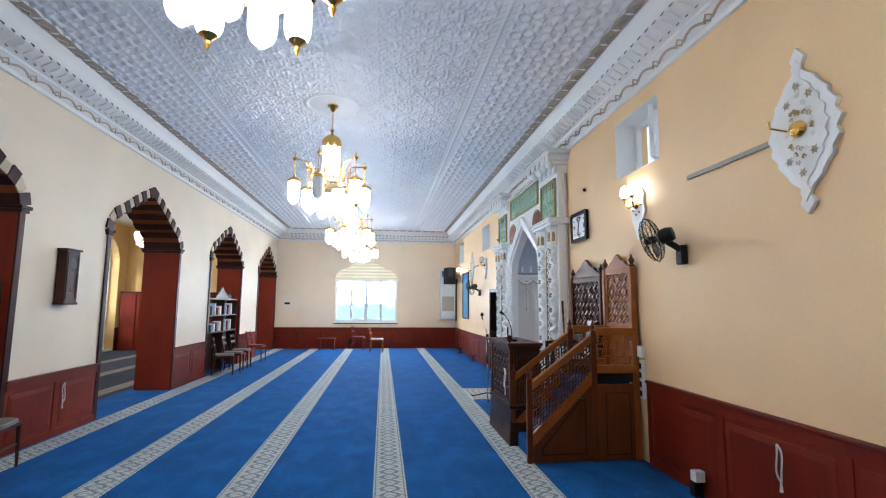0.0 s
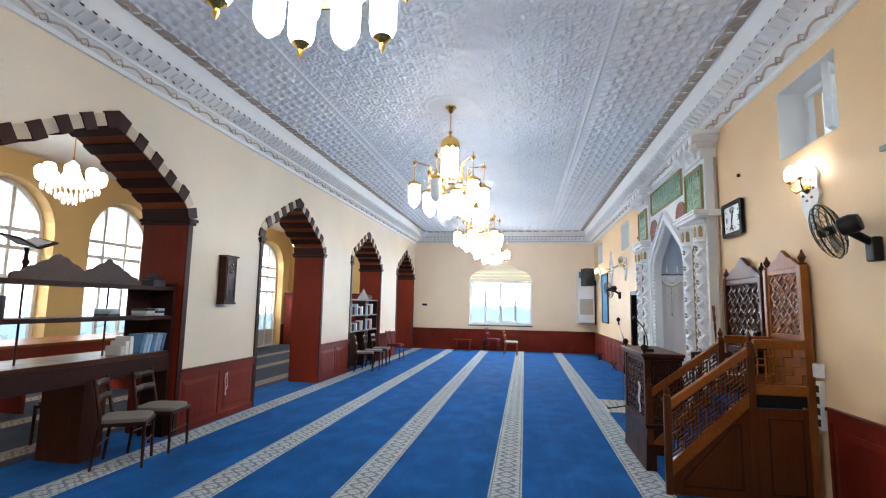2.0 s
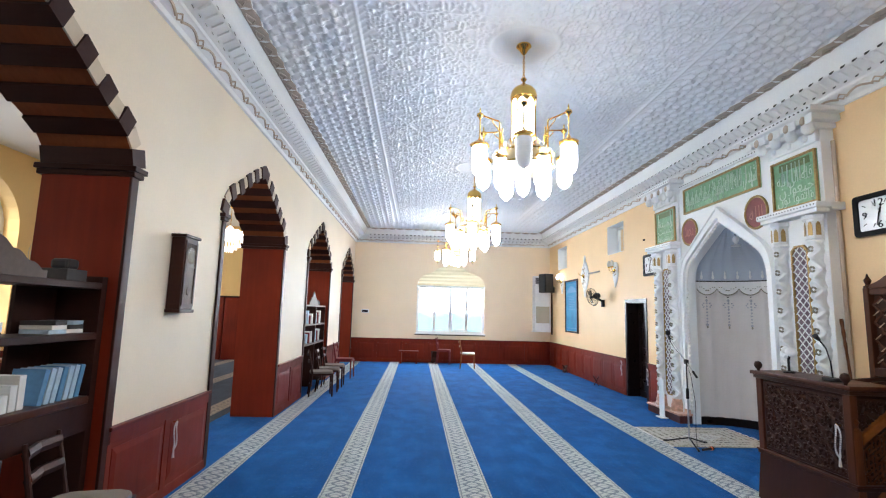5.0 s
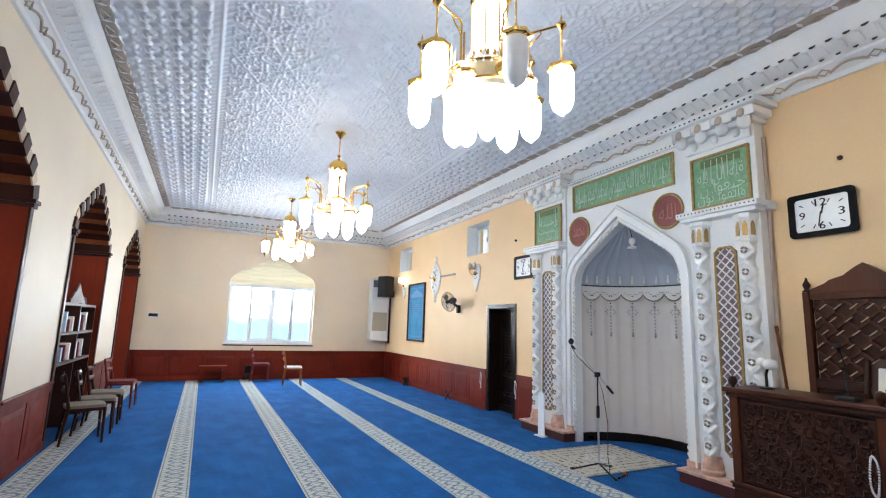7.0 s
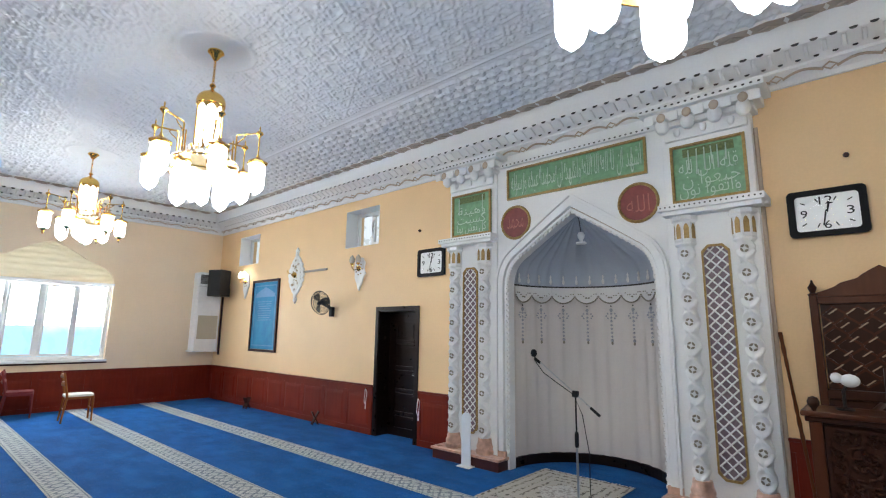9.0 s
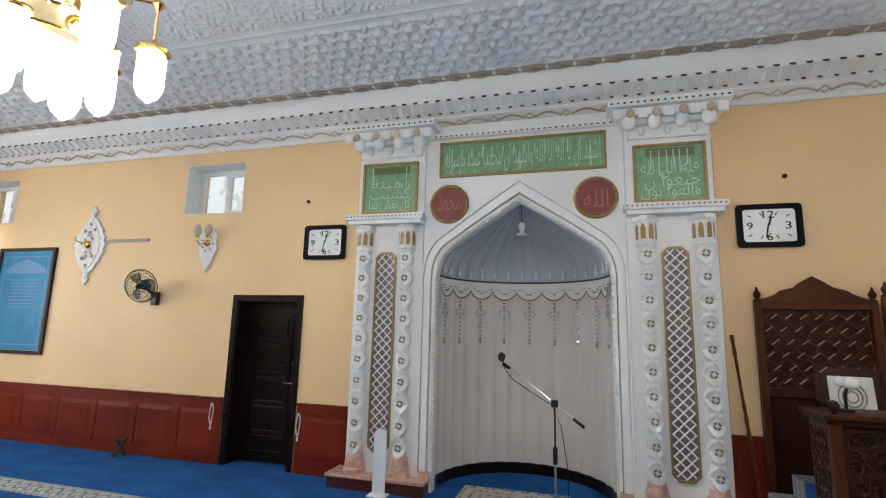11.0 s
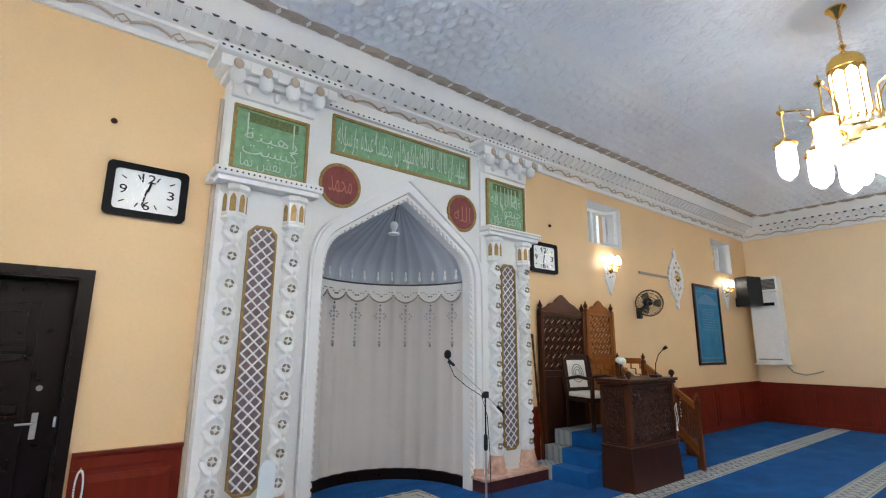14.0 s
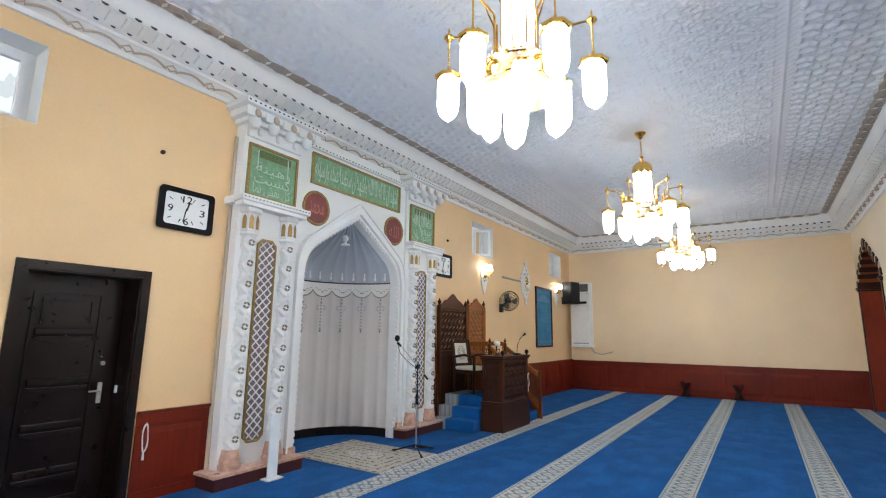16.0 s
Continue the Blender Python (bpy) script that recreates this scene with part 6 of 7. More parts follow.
# ---- microphone stand, rug and small things by the niche ----
rug = thing("prayer_rug", pose(2.30, 9.13, 0.007), "beige fringed prayer rug with a pale medallion", "rug")
part("woven_field", cube(-0.70, 0.70, -0.56, 0.56, 0, 0.008, bevel=0.002), M["rug"], rug)
b = bmesh.new()
for s in (-1, 1):
    for i in range(56):
        y = -0.55 + 1.1 * i / 55
        tube([(s * 0.70, y, 0.004), (s * (0.735 + 0.01 * math.sin(i * 7.1)), y + 0.008 * math.sin(i * 3.3), 0.002)], 0.003, 4, b)
tagged(part("fringe", b, M["lace"], rug, "white fringe"), "", "", "", "stuff")

mic = thing("microphone_stand", pose(1.85, 8.66, 0.007), "chrome and black boom microphone stand on a tripod", "microphone stand")
part("pole", tube([(0, 0, 0.06), (0, 0, 0.70)], 0.011, 10), M["steel"], mic)
part("upper_pole", tube([(0, 0, 0.66), (0, 0, 1.09)], 0.008, 10), M["black"], mic)
part("clutch", lathe([(0.016, 0.60), (0.02, 0.62), (0.02, 0.72), (0.014, 0.74)], 12), M["black"], mic, "", True)
part("boom_joint", cube(-0.022, 0.022, -0.03, 0.03, 1.06, 1.12, bevel=0.008), M["black"], mic)
part("boom", tube([(0, -0.18, 0.955), (0, 0.0, 1.09), (0, 0.40, 1.385)], 0.007, 8), M["steel"], mic)
part("counterweight", tube([(0, -0.24, 0.91), (0, -0.15, 0.978)], 0.014, 8), M["black"], mic)
mh = part("microphone", tube([(0, 0.38, 1.365), (0, 0.44, 1.40), (0, 0.45, 1.44)], [0.013, 0.018, 0.02], 10), M["black"], mic)
b = bmesh.new()
bmesh.ops.create_uvsphere(b, u_segments=14, v_segments=8, radius=0.034, matrix=Matrix.Translation((0, 0.455, 1.46)) @ Matrix.Diagonal((1, 1, 1.2, 1)))
part("grille", b, M["black"], mh, "", True)
part("cable", tube([(0, 0.44, 1.38), (0.02, 0.36, 1.27), (0.03, 0.2, 1.17), (0.02, 0.03, 1.08), (0.03, -0.05, 0.9), (0.05, -0.10, 0.55), (0.04, -0.10, 0.2), (0.02, -0.15, 0.02)], 0.004, 6), M["black"], mic)
for k in range(3):
    a = math.radians(20 + 120 * k)
    leg = part("tripod_leg", tube([(0, 0, 0.10), (0.30 * math.cos(a), 0.30 * math.sin(a), 0.012)], 0.010, 8), M["black"], mic)
    part("rubber_foot", tube([(0.27 * math.cos(a), 0.27 * math.sin(a), 0.022), (0.32 * math.cos(a), 0.32 * math.sin(a), 0.012)], 0.015, 8), M["black"], leg)
hand = thing("wireless_microphone", pose(1.94, 8.40, 0.03, 0, 0, 25), "black wireless microphone with an orange ring lying on the rug", "microphone")
part("barrel", tube([(-0.10, 0, 0), (0.06, 0, 0)], [0.014, 0.019], 12), M["black"], hand)
part("ring", tube([(0.06, 0, 0), (0.085, 0, 0)], 0.023, 12), M["orange"], hand, "orange ring")
b = bmesh.new()
bmesh.ops.create_uvsphere(b, u_segments=12, v_segments=8, radius=0.026, matrix=Matrix.Translation((0.10, 0, 0)))
part("grille", b, M["black"], hand, "", True)

marker = thing("white_marker_board", pose(2.41, 10.465, 0), "slim white upright board with a rounded top on a small foot", "board")
part("foot", cube(-0.07, 0.07, -0.10, 0.10, 0, 0.015, bevel=0.004), M["whiteplastic"], marker)
o = [(-0.066, 0.015), (0.066, 0.015), (0.066, 0.59)] + [(0.066 * math.cos(a), 0.59 + 0.066 * math.sin(a)) for a in [math.pi * i / 10 for i in range(1, 10)]] + [(-0.066, 0.59)]
b = slab(o, -0.008, 0.008)
part("board", turn_bm(b, Matrix.Rotation(radians(-84), 4, "Z")), M["board_white"], marker)


# ---- things on the walls ----
def wall_clock(y, z):
    t = thing("wall_clock", on_east(y, z), "black-framed rectangular wall clock with a white dial", "clock", "wall clocks")
    part("backplate", cube(-0.27, 0.27, -0.03, -0.003, -0.205, 0.205, bevel=0.006), M["black"], t)
    o = []
    for cx, cz, a0 in ((0.245, -0.175, -90), (0.245, 0.175, 0), (-0.245, 0.175, 90), (-0.245, -0.175, 180)):
        o += [(cx + 0.04 * math.cos(radians(a0 + k * 22.5)), cz + 0.04 * math.sin(radians(a0 + k * 22.5))) for k in range(5)]
    i_ = [(x * 0.80, zz * 0.76) for x, zz in o]
    part("frame", ring_slab(o, i_, -0.05, -0.028), M["gloss_black"], t, "glossy black frame")
    part("dial", cube(-0.235, 0.235, -0.034, -0.030, -0.17, 0.17), M["whiteplastic"], t, "white dial")
    for text, x, zz in (("12", 0, 0.112), ("3", 0.165, 0), ("6", 0, -0.112), ("9", -0.165, 0)):
        lettering(text, x, zz, 0.098 if len(text) > 1 else 0.052, 0.072, -0.034, M["black"], t, name="numeral")
    for h in (1, 2, 4, 5, 7, 8, 10, 11):
        a = math.radians(90 - 30 * h)
        k = min(0.185 / max(abs(math.cos(a)), 1e-3), 0.132 / max(abs(math.sin(a)), 1e-3))
        p = Vector((math.cos(a), math.sin(a)))
        part("hour_mark", tube([(*(p * (k - 0.04)).to_tuple()[:1], -0.036, (p * (k - 0.04)).y), ((p * k).x, -0.036, (p * k).y)], 0.0045, 4), M["black"], t)
    part("minute_hand", tube([(-0.005, -0.040, 0.02), (-0.030, -0.040, -0.118)], 0.006, 4), M["black"], t)
    part("hour_hand", tube([(0, -0.038, 0), (0.022, -0.038, 0.09)], 0.008, 4), M["black"], t)
    part("cover_glass", cube(-0.21, 0.21, -0.0475, -0.0465, -0.155, 0.155), M["glass"], t).visible_shadow = False
    return t


wall_clock(6.64, 2.775)
wall_clock(11.465, 2.725)


def ornate_outline(w, h, n=120):
    """A lobed almond with waisted necks and small leaf ends."""
    pts = []
    for i in range(n):
        a = 2 * math.pi * i / n
        z = math.sin(a)
        q = abs(z)
        body = (1 - (q / 0.74) ** 1.7) ** 0.8 * (1 + 0.085 * math.cos(q * 32)) if q < 0.74 else 0.0
        leaf = 0.22 * max(0.0, 1 - abs(q - 0.86) / 0.12) ** 0.8
        x = max(body, 0.085 if q < 0.88 else 0.0, leaf, 0.01)
        pts.append((math.copysign(x, math.cos(a)) * w / 2, z * h / 2))
    return pts


def plaque(y, z, rod):
    t = thing("wall_plaque", on_east(y, z), "white lobed plaster wall plaque with gilt flowers round a brass boss", "plaque", "wall plaques")
    part("board", slab(ornate_outline(0.55, 1.16), -0.035, -0.003, None, 0.006), M["white"], t, "", True)
    part("raised_field", slab(ornate_outline(0.40, 1.0), -0.046, -0.035, None, 0.004), M["lace"], t)
    part("boss", turn_bm(lathe([(0.055, 0), (0.06, 0.015), (0.045, 0.045), (0.0, 0.06)], 18), Matrix.Translation((0, -0.047, 0)) @ Matrix.Rotation(math.pi / 2, 4, "X")), M["gold"], t, "polished brass boss", True)
    rng_ = random.Random(int(y * 10))
    for k in range(110):
        x, z = rng_.uniform(-0.13, 0.13), rng_.uniform(-0.34, 0.34)
        if abs(x) / 0.13 + abs(z) / 0.36 > 1 or math.hypot(x, z) < 0.075:
            continue
        b = bmesh.new()
        for q in range(5):
            bmesh.ops.create_icosphere(b, subdivisions=1, radius=0.008, matrix=Matrix.Translation((x + 0.011 * math.cos(q * 1.257), -0.052 - 0.012 * rng_.random(), z + 0.011 * math.sin(q * 1.257))) @ Matrix.Diagonal((1, 0.6, 1, 1)))
        part("flower", b, (M["lace"], M["lace"], M["tan"], M["gilt"])[k % 4], t, "small plaster flower")
    for x, z in ((0.09, 0.22), (-0.09, 0.2), (0.1, -0.17), (-0.1, -0.2), (0, 0.3), (0, -0.3)):
        part("star_flower", turn_bm(lathe([(0.028, 0), (0.012, 0.008), (0.0, 0.02)], 12, shape=lambda a, z: 1 + 0.35 * math.cos(6 * a)), Matrix.Translation((x, -0.05, z)) @ Matrix.Rotation(math.pi / 2, 4, "X")), M["tan"], t, "dull gold star flower")
    for zz in (-0.44, 0.44):
        part("leaf", slab([(0.0, zz - 0.03), (0.02, zz), (0, zz + 0.03), (-0.02, zz)], -0.045, -0.034), M["tan"], t)
    if rod:
        part("lamp_arm", tube([(-0.10, -0.05, 0.02), (-0.14, -0.14, 0.05), (-0.15, -0.14, 0.10)], 0.008, 6), M["gold"], t)
    return t


plaque(2.85, 2.83, True)
plaque(15.28, 2.78, True)
for y0, y1 in ((3.14, 4.12), (14.22, 15.0)):
    d = thing("conduit", on_east((y0 + y1) / 2, 2.83), "grey metal cable conduit fixed level along the wall", "conduit", "conduits")
    part("channel", cube(-(y1 - y0) / 2, (y1 - y0) / 2, -0.03, -0.003, -0.02, 0.02, bevel=0.004), M["conduit_grey"], d)


def sconce(y, lit):
    t = thing("wall_sconce", on_east(y, 2.70), ("lit" if lit else "unlit") + " white plaster wall sconce with brass arms and glass shades", "wall lamp", "wall sconces")
    o = []
    n = 48
    for i in range(n):
        a = 2 * math.pi * i / n
        zz = math.sin(a)
        w = (0.17 * (1 - 0.25 * (1 - zz)) if zz > 0 else 0.13 * (1 + zz) ** 0.75 + 0.018) * (1 + 0.1 * math.cos(9 * a))
        o.append((math.copysign(min(abs(math.cos(a)) ** 0.6, 1) * w, math.cos(a)), 0.28 * zz - 0.02))
    part("backplate", slab(o, -0.03, -0.003, None, 0.008), M["white"] if lit else M["lace"], t, "", True)
    part("tail_leaf", slab([(0, -0.33), (0.03, -0.28), (0.02, -0.24), (-0.02, -0.24), (-0.03, -0.28)], -0.035, -0.003), M["white"] if lit else M["lace"], t)
    part("boss", turn_bm(lathe([(0.045, 0), (0.05, 0.012), (0.03, 0.04), (0, 0.05)], 16), Matrix.Translation((0, -0.03, 0.06)) @ Matrix.Rotation(math.pi / 2, 4, "X")), M["gold"], t, "brass boss", True)
    for k in range(7):
        a = 2 * math.pi * k / 7
        b = bmesh.new()
        bmesh.ops.create_icosphere(b, subdivisions=1, radius=0.014, matrix=Matrix.Translation((0.085 * math.cos(a), -0.036, 0.05 + 0.10 * math.sin(a))))
        part("flower", b, M["gilt"], t)
    for s in (-1, 1):
        part("arm", tube([(s * 0.02, -0.05, 0.06), (s * 0.06, -0.10, 0.03), (s * 0.085, -0.13, 0.08), (s * 0.085, -0.13, 0.13)], 0.008, 8), M["gold"], t, "", True)
        part("cup", lathe([(0.01, 0.12), (0.035, 0.135), (0.03, 0.15)], 12, (s * 0.085, -0.13)), M["gold"], t, "", True)
        part("shade", lathe([(0.028, 0.15), (0.045, 0.175), (0.048, 0.22), (0.035, 0.26), (0.012, 0.29), (0.0, 0.30)], 14, (s * 0.085, -0.13)), M["lamp_warm"] if lit else M["lamp_soft_off"], t, "glowing glass shade" if lit else "clear glass shade", True)
    return t


for y, lit in ((0.68, True), (5.02, True), (13.22, False), (17.42, True)):
    sconce(y, lit)


def wall_fan(y, z, swing):
    t = thing("wall_fan", on_east(y, z), "black wall fan with a round wire cage", "fan", "wall fans")
    part("wall_bracket", cube(-0.05, 0.05, -0.07, -0.003, -0.20, -0.02, bevel=0.012), M["black"], t)
    part("neck", tube([(0, -0.05, -0.06), (0, -0.22, 0.04)], 0.03, 10), M["black"], t)
    head = Matrix.Translation((0, -0.19, 0.07)) @ Matrix.Rotation(radians(swing), 4, "Z") @ Matrix.Rotation(radians(104), 4, "X")
    part("motor", turn_bm(lathe([(0.0, -0.08), (0.06, -0.07), (0.075, -0.02), (0.07, 0.05), (0.03, 0.07)], 18), head), M["black"], t, "", True)
    cage = bmesh.new()
    for r, z0 in ((0.215, 0.13), (0.20, 0.10), (0.20, 0.16), (0.16, 0.185), (0.16, 0.075), (0.10, 0.20), (0.10, 0.065)):
        tube([(r * math.cos(a), r * math.sin(a), z0) for a in [k * math.pi / 18 for k in range(36)]], 0.003 if r < 0.21 else 0.007, 4, cage, True)
    for k in range(28):
        a = 2 * math.pi * k / 28
        tube([(q * math.cos(a), q * math.sin(a), z0) for q, z0 in ((0.04, 0.205), (0.12, 0.20), (0.19, 0.17), (0.215, 0.13), (0.19, 0.09), (0.12, 0.065), (0.06, 0.06))], 0.0014, 3, cage)
    tagged(part("wire_cage", turn_bm(cage, head), M["black"], t), kind="stuff")
    for k in range(3):
        b = bmesh.new()
        g = []
        for i in range(5):
            r = 0.04 + 0.14 * i / 4
            w = 0.35 + 0.5 * math.sin(math.pi * (i + 1) / 6)
            g.append([b.verts.new((r * math.cos(2.094 * k + q * w), r * math.sin(2.094 * k + q * w), 0.13 + 0.025 * q)) for q in (-0.6, 0, 0.6)])
        for r0, r1 in zip(g, g[1:]):
            for q in range(2):
                b.faces.new((r0[q], r0[q + 1], r1[q + 1], r1[q]))
        bmesh.ops.solidify(b, geom=b.faces[:], thickness=0.003)
        part("blade", turn_bm(b, head), M["smoke"], t, "smoky translucent blade")
    part("hub", turn_bm(lathe([(0.035, 0.09), (0.04, 0.17), (0.03, 0.20), (0.0, 0.21)], 14), head), M["black"], t, "", True)
    return t


wall_fan(4.24, 2.23, -48)
wall_fan(13.97, 2.12, 14)


def blue_board(y, z):
    t = thing("framed_notice", on_east(y, z), "tall blue notice with faint lines in a dark wooden frame", "picture", "framed notices")
    part("sheet", cube(-0.52, 0.52, -0.02, -0.003, -0.73, 0.73), M["blue_sheet"], t)
    part("frame", frame_bars(-0.57, 0.57, -0.785, 0.785, 0.05, -0.04, -0.003), M["umber"], t, "dark brown frame")
    part("border_line", frame_bars(-0.45, 0.45, -0.66, 0.66, 0.018, -0.0225, -0.0195), M["bookblue"], t, "thin blue border line")
    part("arched_head", slab([(-0.40, 0.40), (0.40, 0.40), (0.40, 0.47), (0.22, 0.55), (0, 0.62), (-0.22, 0.55), (-0.40, 0.47)], -0.0215, -0.0195), M["bookblue"], t, "darker arched heading")
    for k in range(9):
        w = 0.30 - 0.02 * (k % 4)
        part("text_line", cube(-w, w, -0.0225, -0.0195, 0.30 - 0.05 * k - 0.008, 0.30 - 0.05 * k + 0.004), M["bookblue"], t)
    return t


blue_board(16.48, 1.975)
blue_board(1.63, 2.02)


def aircon(m, flip):
    t = thing("air_conditioner", m, "tall white cabinet air conditioner on a wall shelf", "air conditioner", "air conditioners")
    part("cabinet", cube(-0.28, 0.28, -0.34, -0.01, 0.03, 1.90, bevel=0.015), M["whiteplastic"], t)
    part("shelf", cube(-0.31, 0.31, -0.38, -0.003, 0.0, 0.03, bevel=0.004), M["whiteplastic"], t)
    g = part("upper_grille", cube(-0.25, 0.25, -0.347, -0.339, 1.62, 1.84), M["bookdark"], t, "dark grey louvred grille")
    for k in range(7):
        part("louvre", cube(-0.245, 0.245, -0.356, -0.345, 1.64 + 0.028 * k, 1.65 + 0.028 * k), M["grey"], g)
    if flip:
        part("display", cube(-0.20, 0.20, -0.346, -0.339, 1.26, 1.33), M["gloss_black"], t, "black display strip")
        part("foot_line", cube(-0.22, 0.22, -0.344, -0.339, 0.10, 0.13), M["grey"], t)
    else:
        part("intake", cube(-0.23, 0.23, -0.346, -0.339, 0.30, 0.86), M["beige"], t, "beige intake grille")
    part("seam", cube(-0.281, 0.281, -0.342, -0.338, 1.555, 1.562), M["grey"], t)
    return t


aircon(on_north(2.46, 1.12), False)
aircon(on_south(2.40, 1.22), True)
pipe = thing("drain_pipe", pose(2.76, 18.52, 0), "brown insulated pipe running down beside the air conditioner", "pipe")
part("pipe", tube([(0, 0, 1.05), (0, 0, 2.45)], 0.025, 8), M["umber"], pipe)
hose = thing("drain_hose", on_south(2.2, 1.05), "thin grey hose drooping from the air conditioner along the wall", "hose")
part("hose", tube([(0.0, -0.08, 0.17), (0.10, -0.05, 0.02), (0.30, -0.02, -0.03), (0.5, -0.02, 0.02), (0.62, -0.015, 0.06)], 0.012, 8), M["grey"], hose)


def speaker(y, z, yaw):
    t = thing("loudspeaker", pose(2.46, y, z, 0, 0, yaw), "black box loudspeaker on a wall bracket", "loudspeaker", "loudspeakers")
    part("cabinet", cube(-0.20, 0.20, -0.16, 0.14, -0.31, 0.31, bevel=0.012), M["black"], t)
    part("grille", cube(-0.185, 0.185, -0.17, -0.159, -0.29, 0.29, bevel=0.004), M["speaker_cloth"], t, "black cloth grille")
    part("bracket", tube([(0, 0.13, -0.1), (0.0, 0.24, -0.16), (0.0, 0.32, -0.20)], 0.02, 8), M["black"], t)
    part("wall_plate", cube(-0.05, 0.05, 0.27, 0.30, -0.30, -0.10, bevel=0.004), M["black"], t)
    return t


speaker(18.10, 2.74, -70)
speaker(0.35, 2.75, -110)

box_clock = thing("case_clock", on_west(6.62, 1.96), "dark mahogany pendulum clock case with glazed door on the pier", "clock")
part("case", cube(-0.13, 0.13, -0.12, -0.003, -0.32, 0.32, bevel=0.006), M["umber"], box_clock)
part("crown", cube(-0.15, 0.15, -0.14, -0.003, 0.32, 0.345, bevel=0.006), M["umber"], box_clock)
part("foot_moulding", cube(-0.145, 0.145, -0.13, -0.003, -0.35, -0.32, bevel=0.006), M["umber"], box_clock)
part("door_frame", frame_bars(-0.11, 0.11, -0.29, 0.29, 0.022, -0.13, -0.12), M["umber"], box_clock)
part("dial", turn_bm(lathe([(0.075, 0), (0.075, 0.006), (0, 0.007)], 24), Matrix.Translation((0, -0.12, 0.16)) @ Matrix.Rotation(math.pi / 2, 4, "X")), M["smoke"], box_clock, "dim dial behind the glass")
part("pendulum", turn_bm(lathe([(0.035, 0), (0.03, 0.006), (0, 0.008)], 16), Matrix.Translation((0, -0.121, -0.16)) @ Matrix.Rotation(math.pi / 2, 4, "X")), M["umber"], box_clock)
part("door_glass", cube(-0.09, 0.09, -0.128, -0.126, -0.27, 0.27), M["glass"], box_clock).visible_shadow = False
part("mid_bar", cube(-0.09, 0.09, -0.132, -0.125, 0.05, 0.07), M["umber"], box_clock)

for y, z in ((11.75, 3.265), (6.46, 3.275)):
    t = thing("wall_peg", on_east(y, z), "small brown peg on the wall above a clock", "peg", "wall pegs")
    part("peg", turn_bm(lathe([(0.022, 0), (0.024, 0.01), (0.016, 0.03), (0, 0.034)], 10), Matrix.Rotation(math.pi / 2, 4, "X")), M["umber"], t)
th = thing("thermostat", on_north(-3.58, 1.68), "small dark wall controller with a white surround", "controller")
part("surround", cube(-0.13, 0.13, -0.02, -0.003, -0.06, 0.06, bevel=0.006), M["whiteplastic"], th)
part("screen", cube(-0.11, 0.10, -0.024, -0.019, -0.045, 0.035), M["black"], th, "dark screen")


def beads(m):
    t = thing("prayer_beads", m, "string of pale prayer beads hung on a hook", "beads", "prayer beads")
    part("hook", tube([(0, -0.003, 0.02), (0, -0.03, 0.02), (0, -0.04, 0.035)], 0.006, 6), M["gold"], t, "brass hook")
    b = bmesh.new()
    for k in range(44):
        a = 2 * math.pi * k / 44
        bmesh.ops.create_icosphere(b, subdivisions=1, radius=0.008, matrix=Matrix.Translation((0.024 * math.sin(a), -0.035 - 0.006 * math.cos(3 * a), -0.10 + 0.12 * math.cos(a))))
    tagged(part("strand", b, M["lace"], t), "", "", "", "stuff")
    part("tassel", tube([(0, -0.03, -0.22), (0, -0.03, -0.29)], [0.006, 0.012], 8), M["lace"], t)
    return t


beads(pose(EAST - 0.04, 3.2, 0.66, 0, 0, -90))
beads(pose(EAST - 0.04, 11.64, 0.66, 0, 0, -90))
beads(pose(EAST - 0.04, 12.86, 0.70, 0, 0, -90))
beads(pose(WEST + 0.04, 6.75, 0.62, 0, 0, 90))
beads(pose(1.53 - 0.035, 5.86, 0.86, 0, 0, -90))
sock = thing("floor_socket", pose(2.74, 4.12, 0.0), "white cube adaptor on a black cable box at the wall", "socket")
part("cable_box", cube(-0.05, 0.03, -0.02, 0.06, 0.0, 0.16, bevel=0.008), M["black"], sock)
part("adaptor", cube(-0.09, 0.0, -0.10, -0.02, 0.15, 0.24, bevel=0.008), M["whiteplastic"], sock, "white adaptor")
strip = thing("power_strip", on_east(5.05, 0.92), "white power strip and switch box fixed upright on the wall", "power strip")
part("switch_box", cube(-0.045, 0.045, -0.06, -0.003, 0.17, 0.29, bevel=0.008), M["whiteplastic"], strip)
part("strip", cube(-0.028, 0.028, -0.05, -0.003, -0.27, 0.14, bevel=0.006), M["whiteplastic"], strip)
for k in range(4):
    part("outlet", cube(-0.02, 0.02, -0.054, -0.049, -0.24 + k * 0.095, -0.18 + k * 0.095), M["black"], strip)


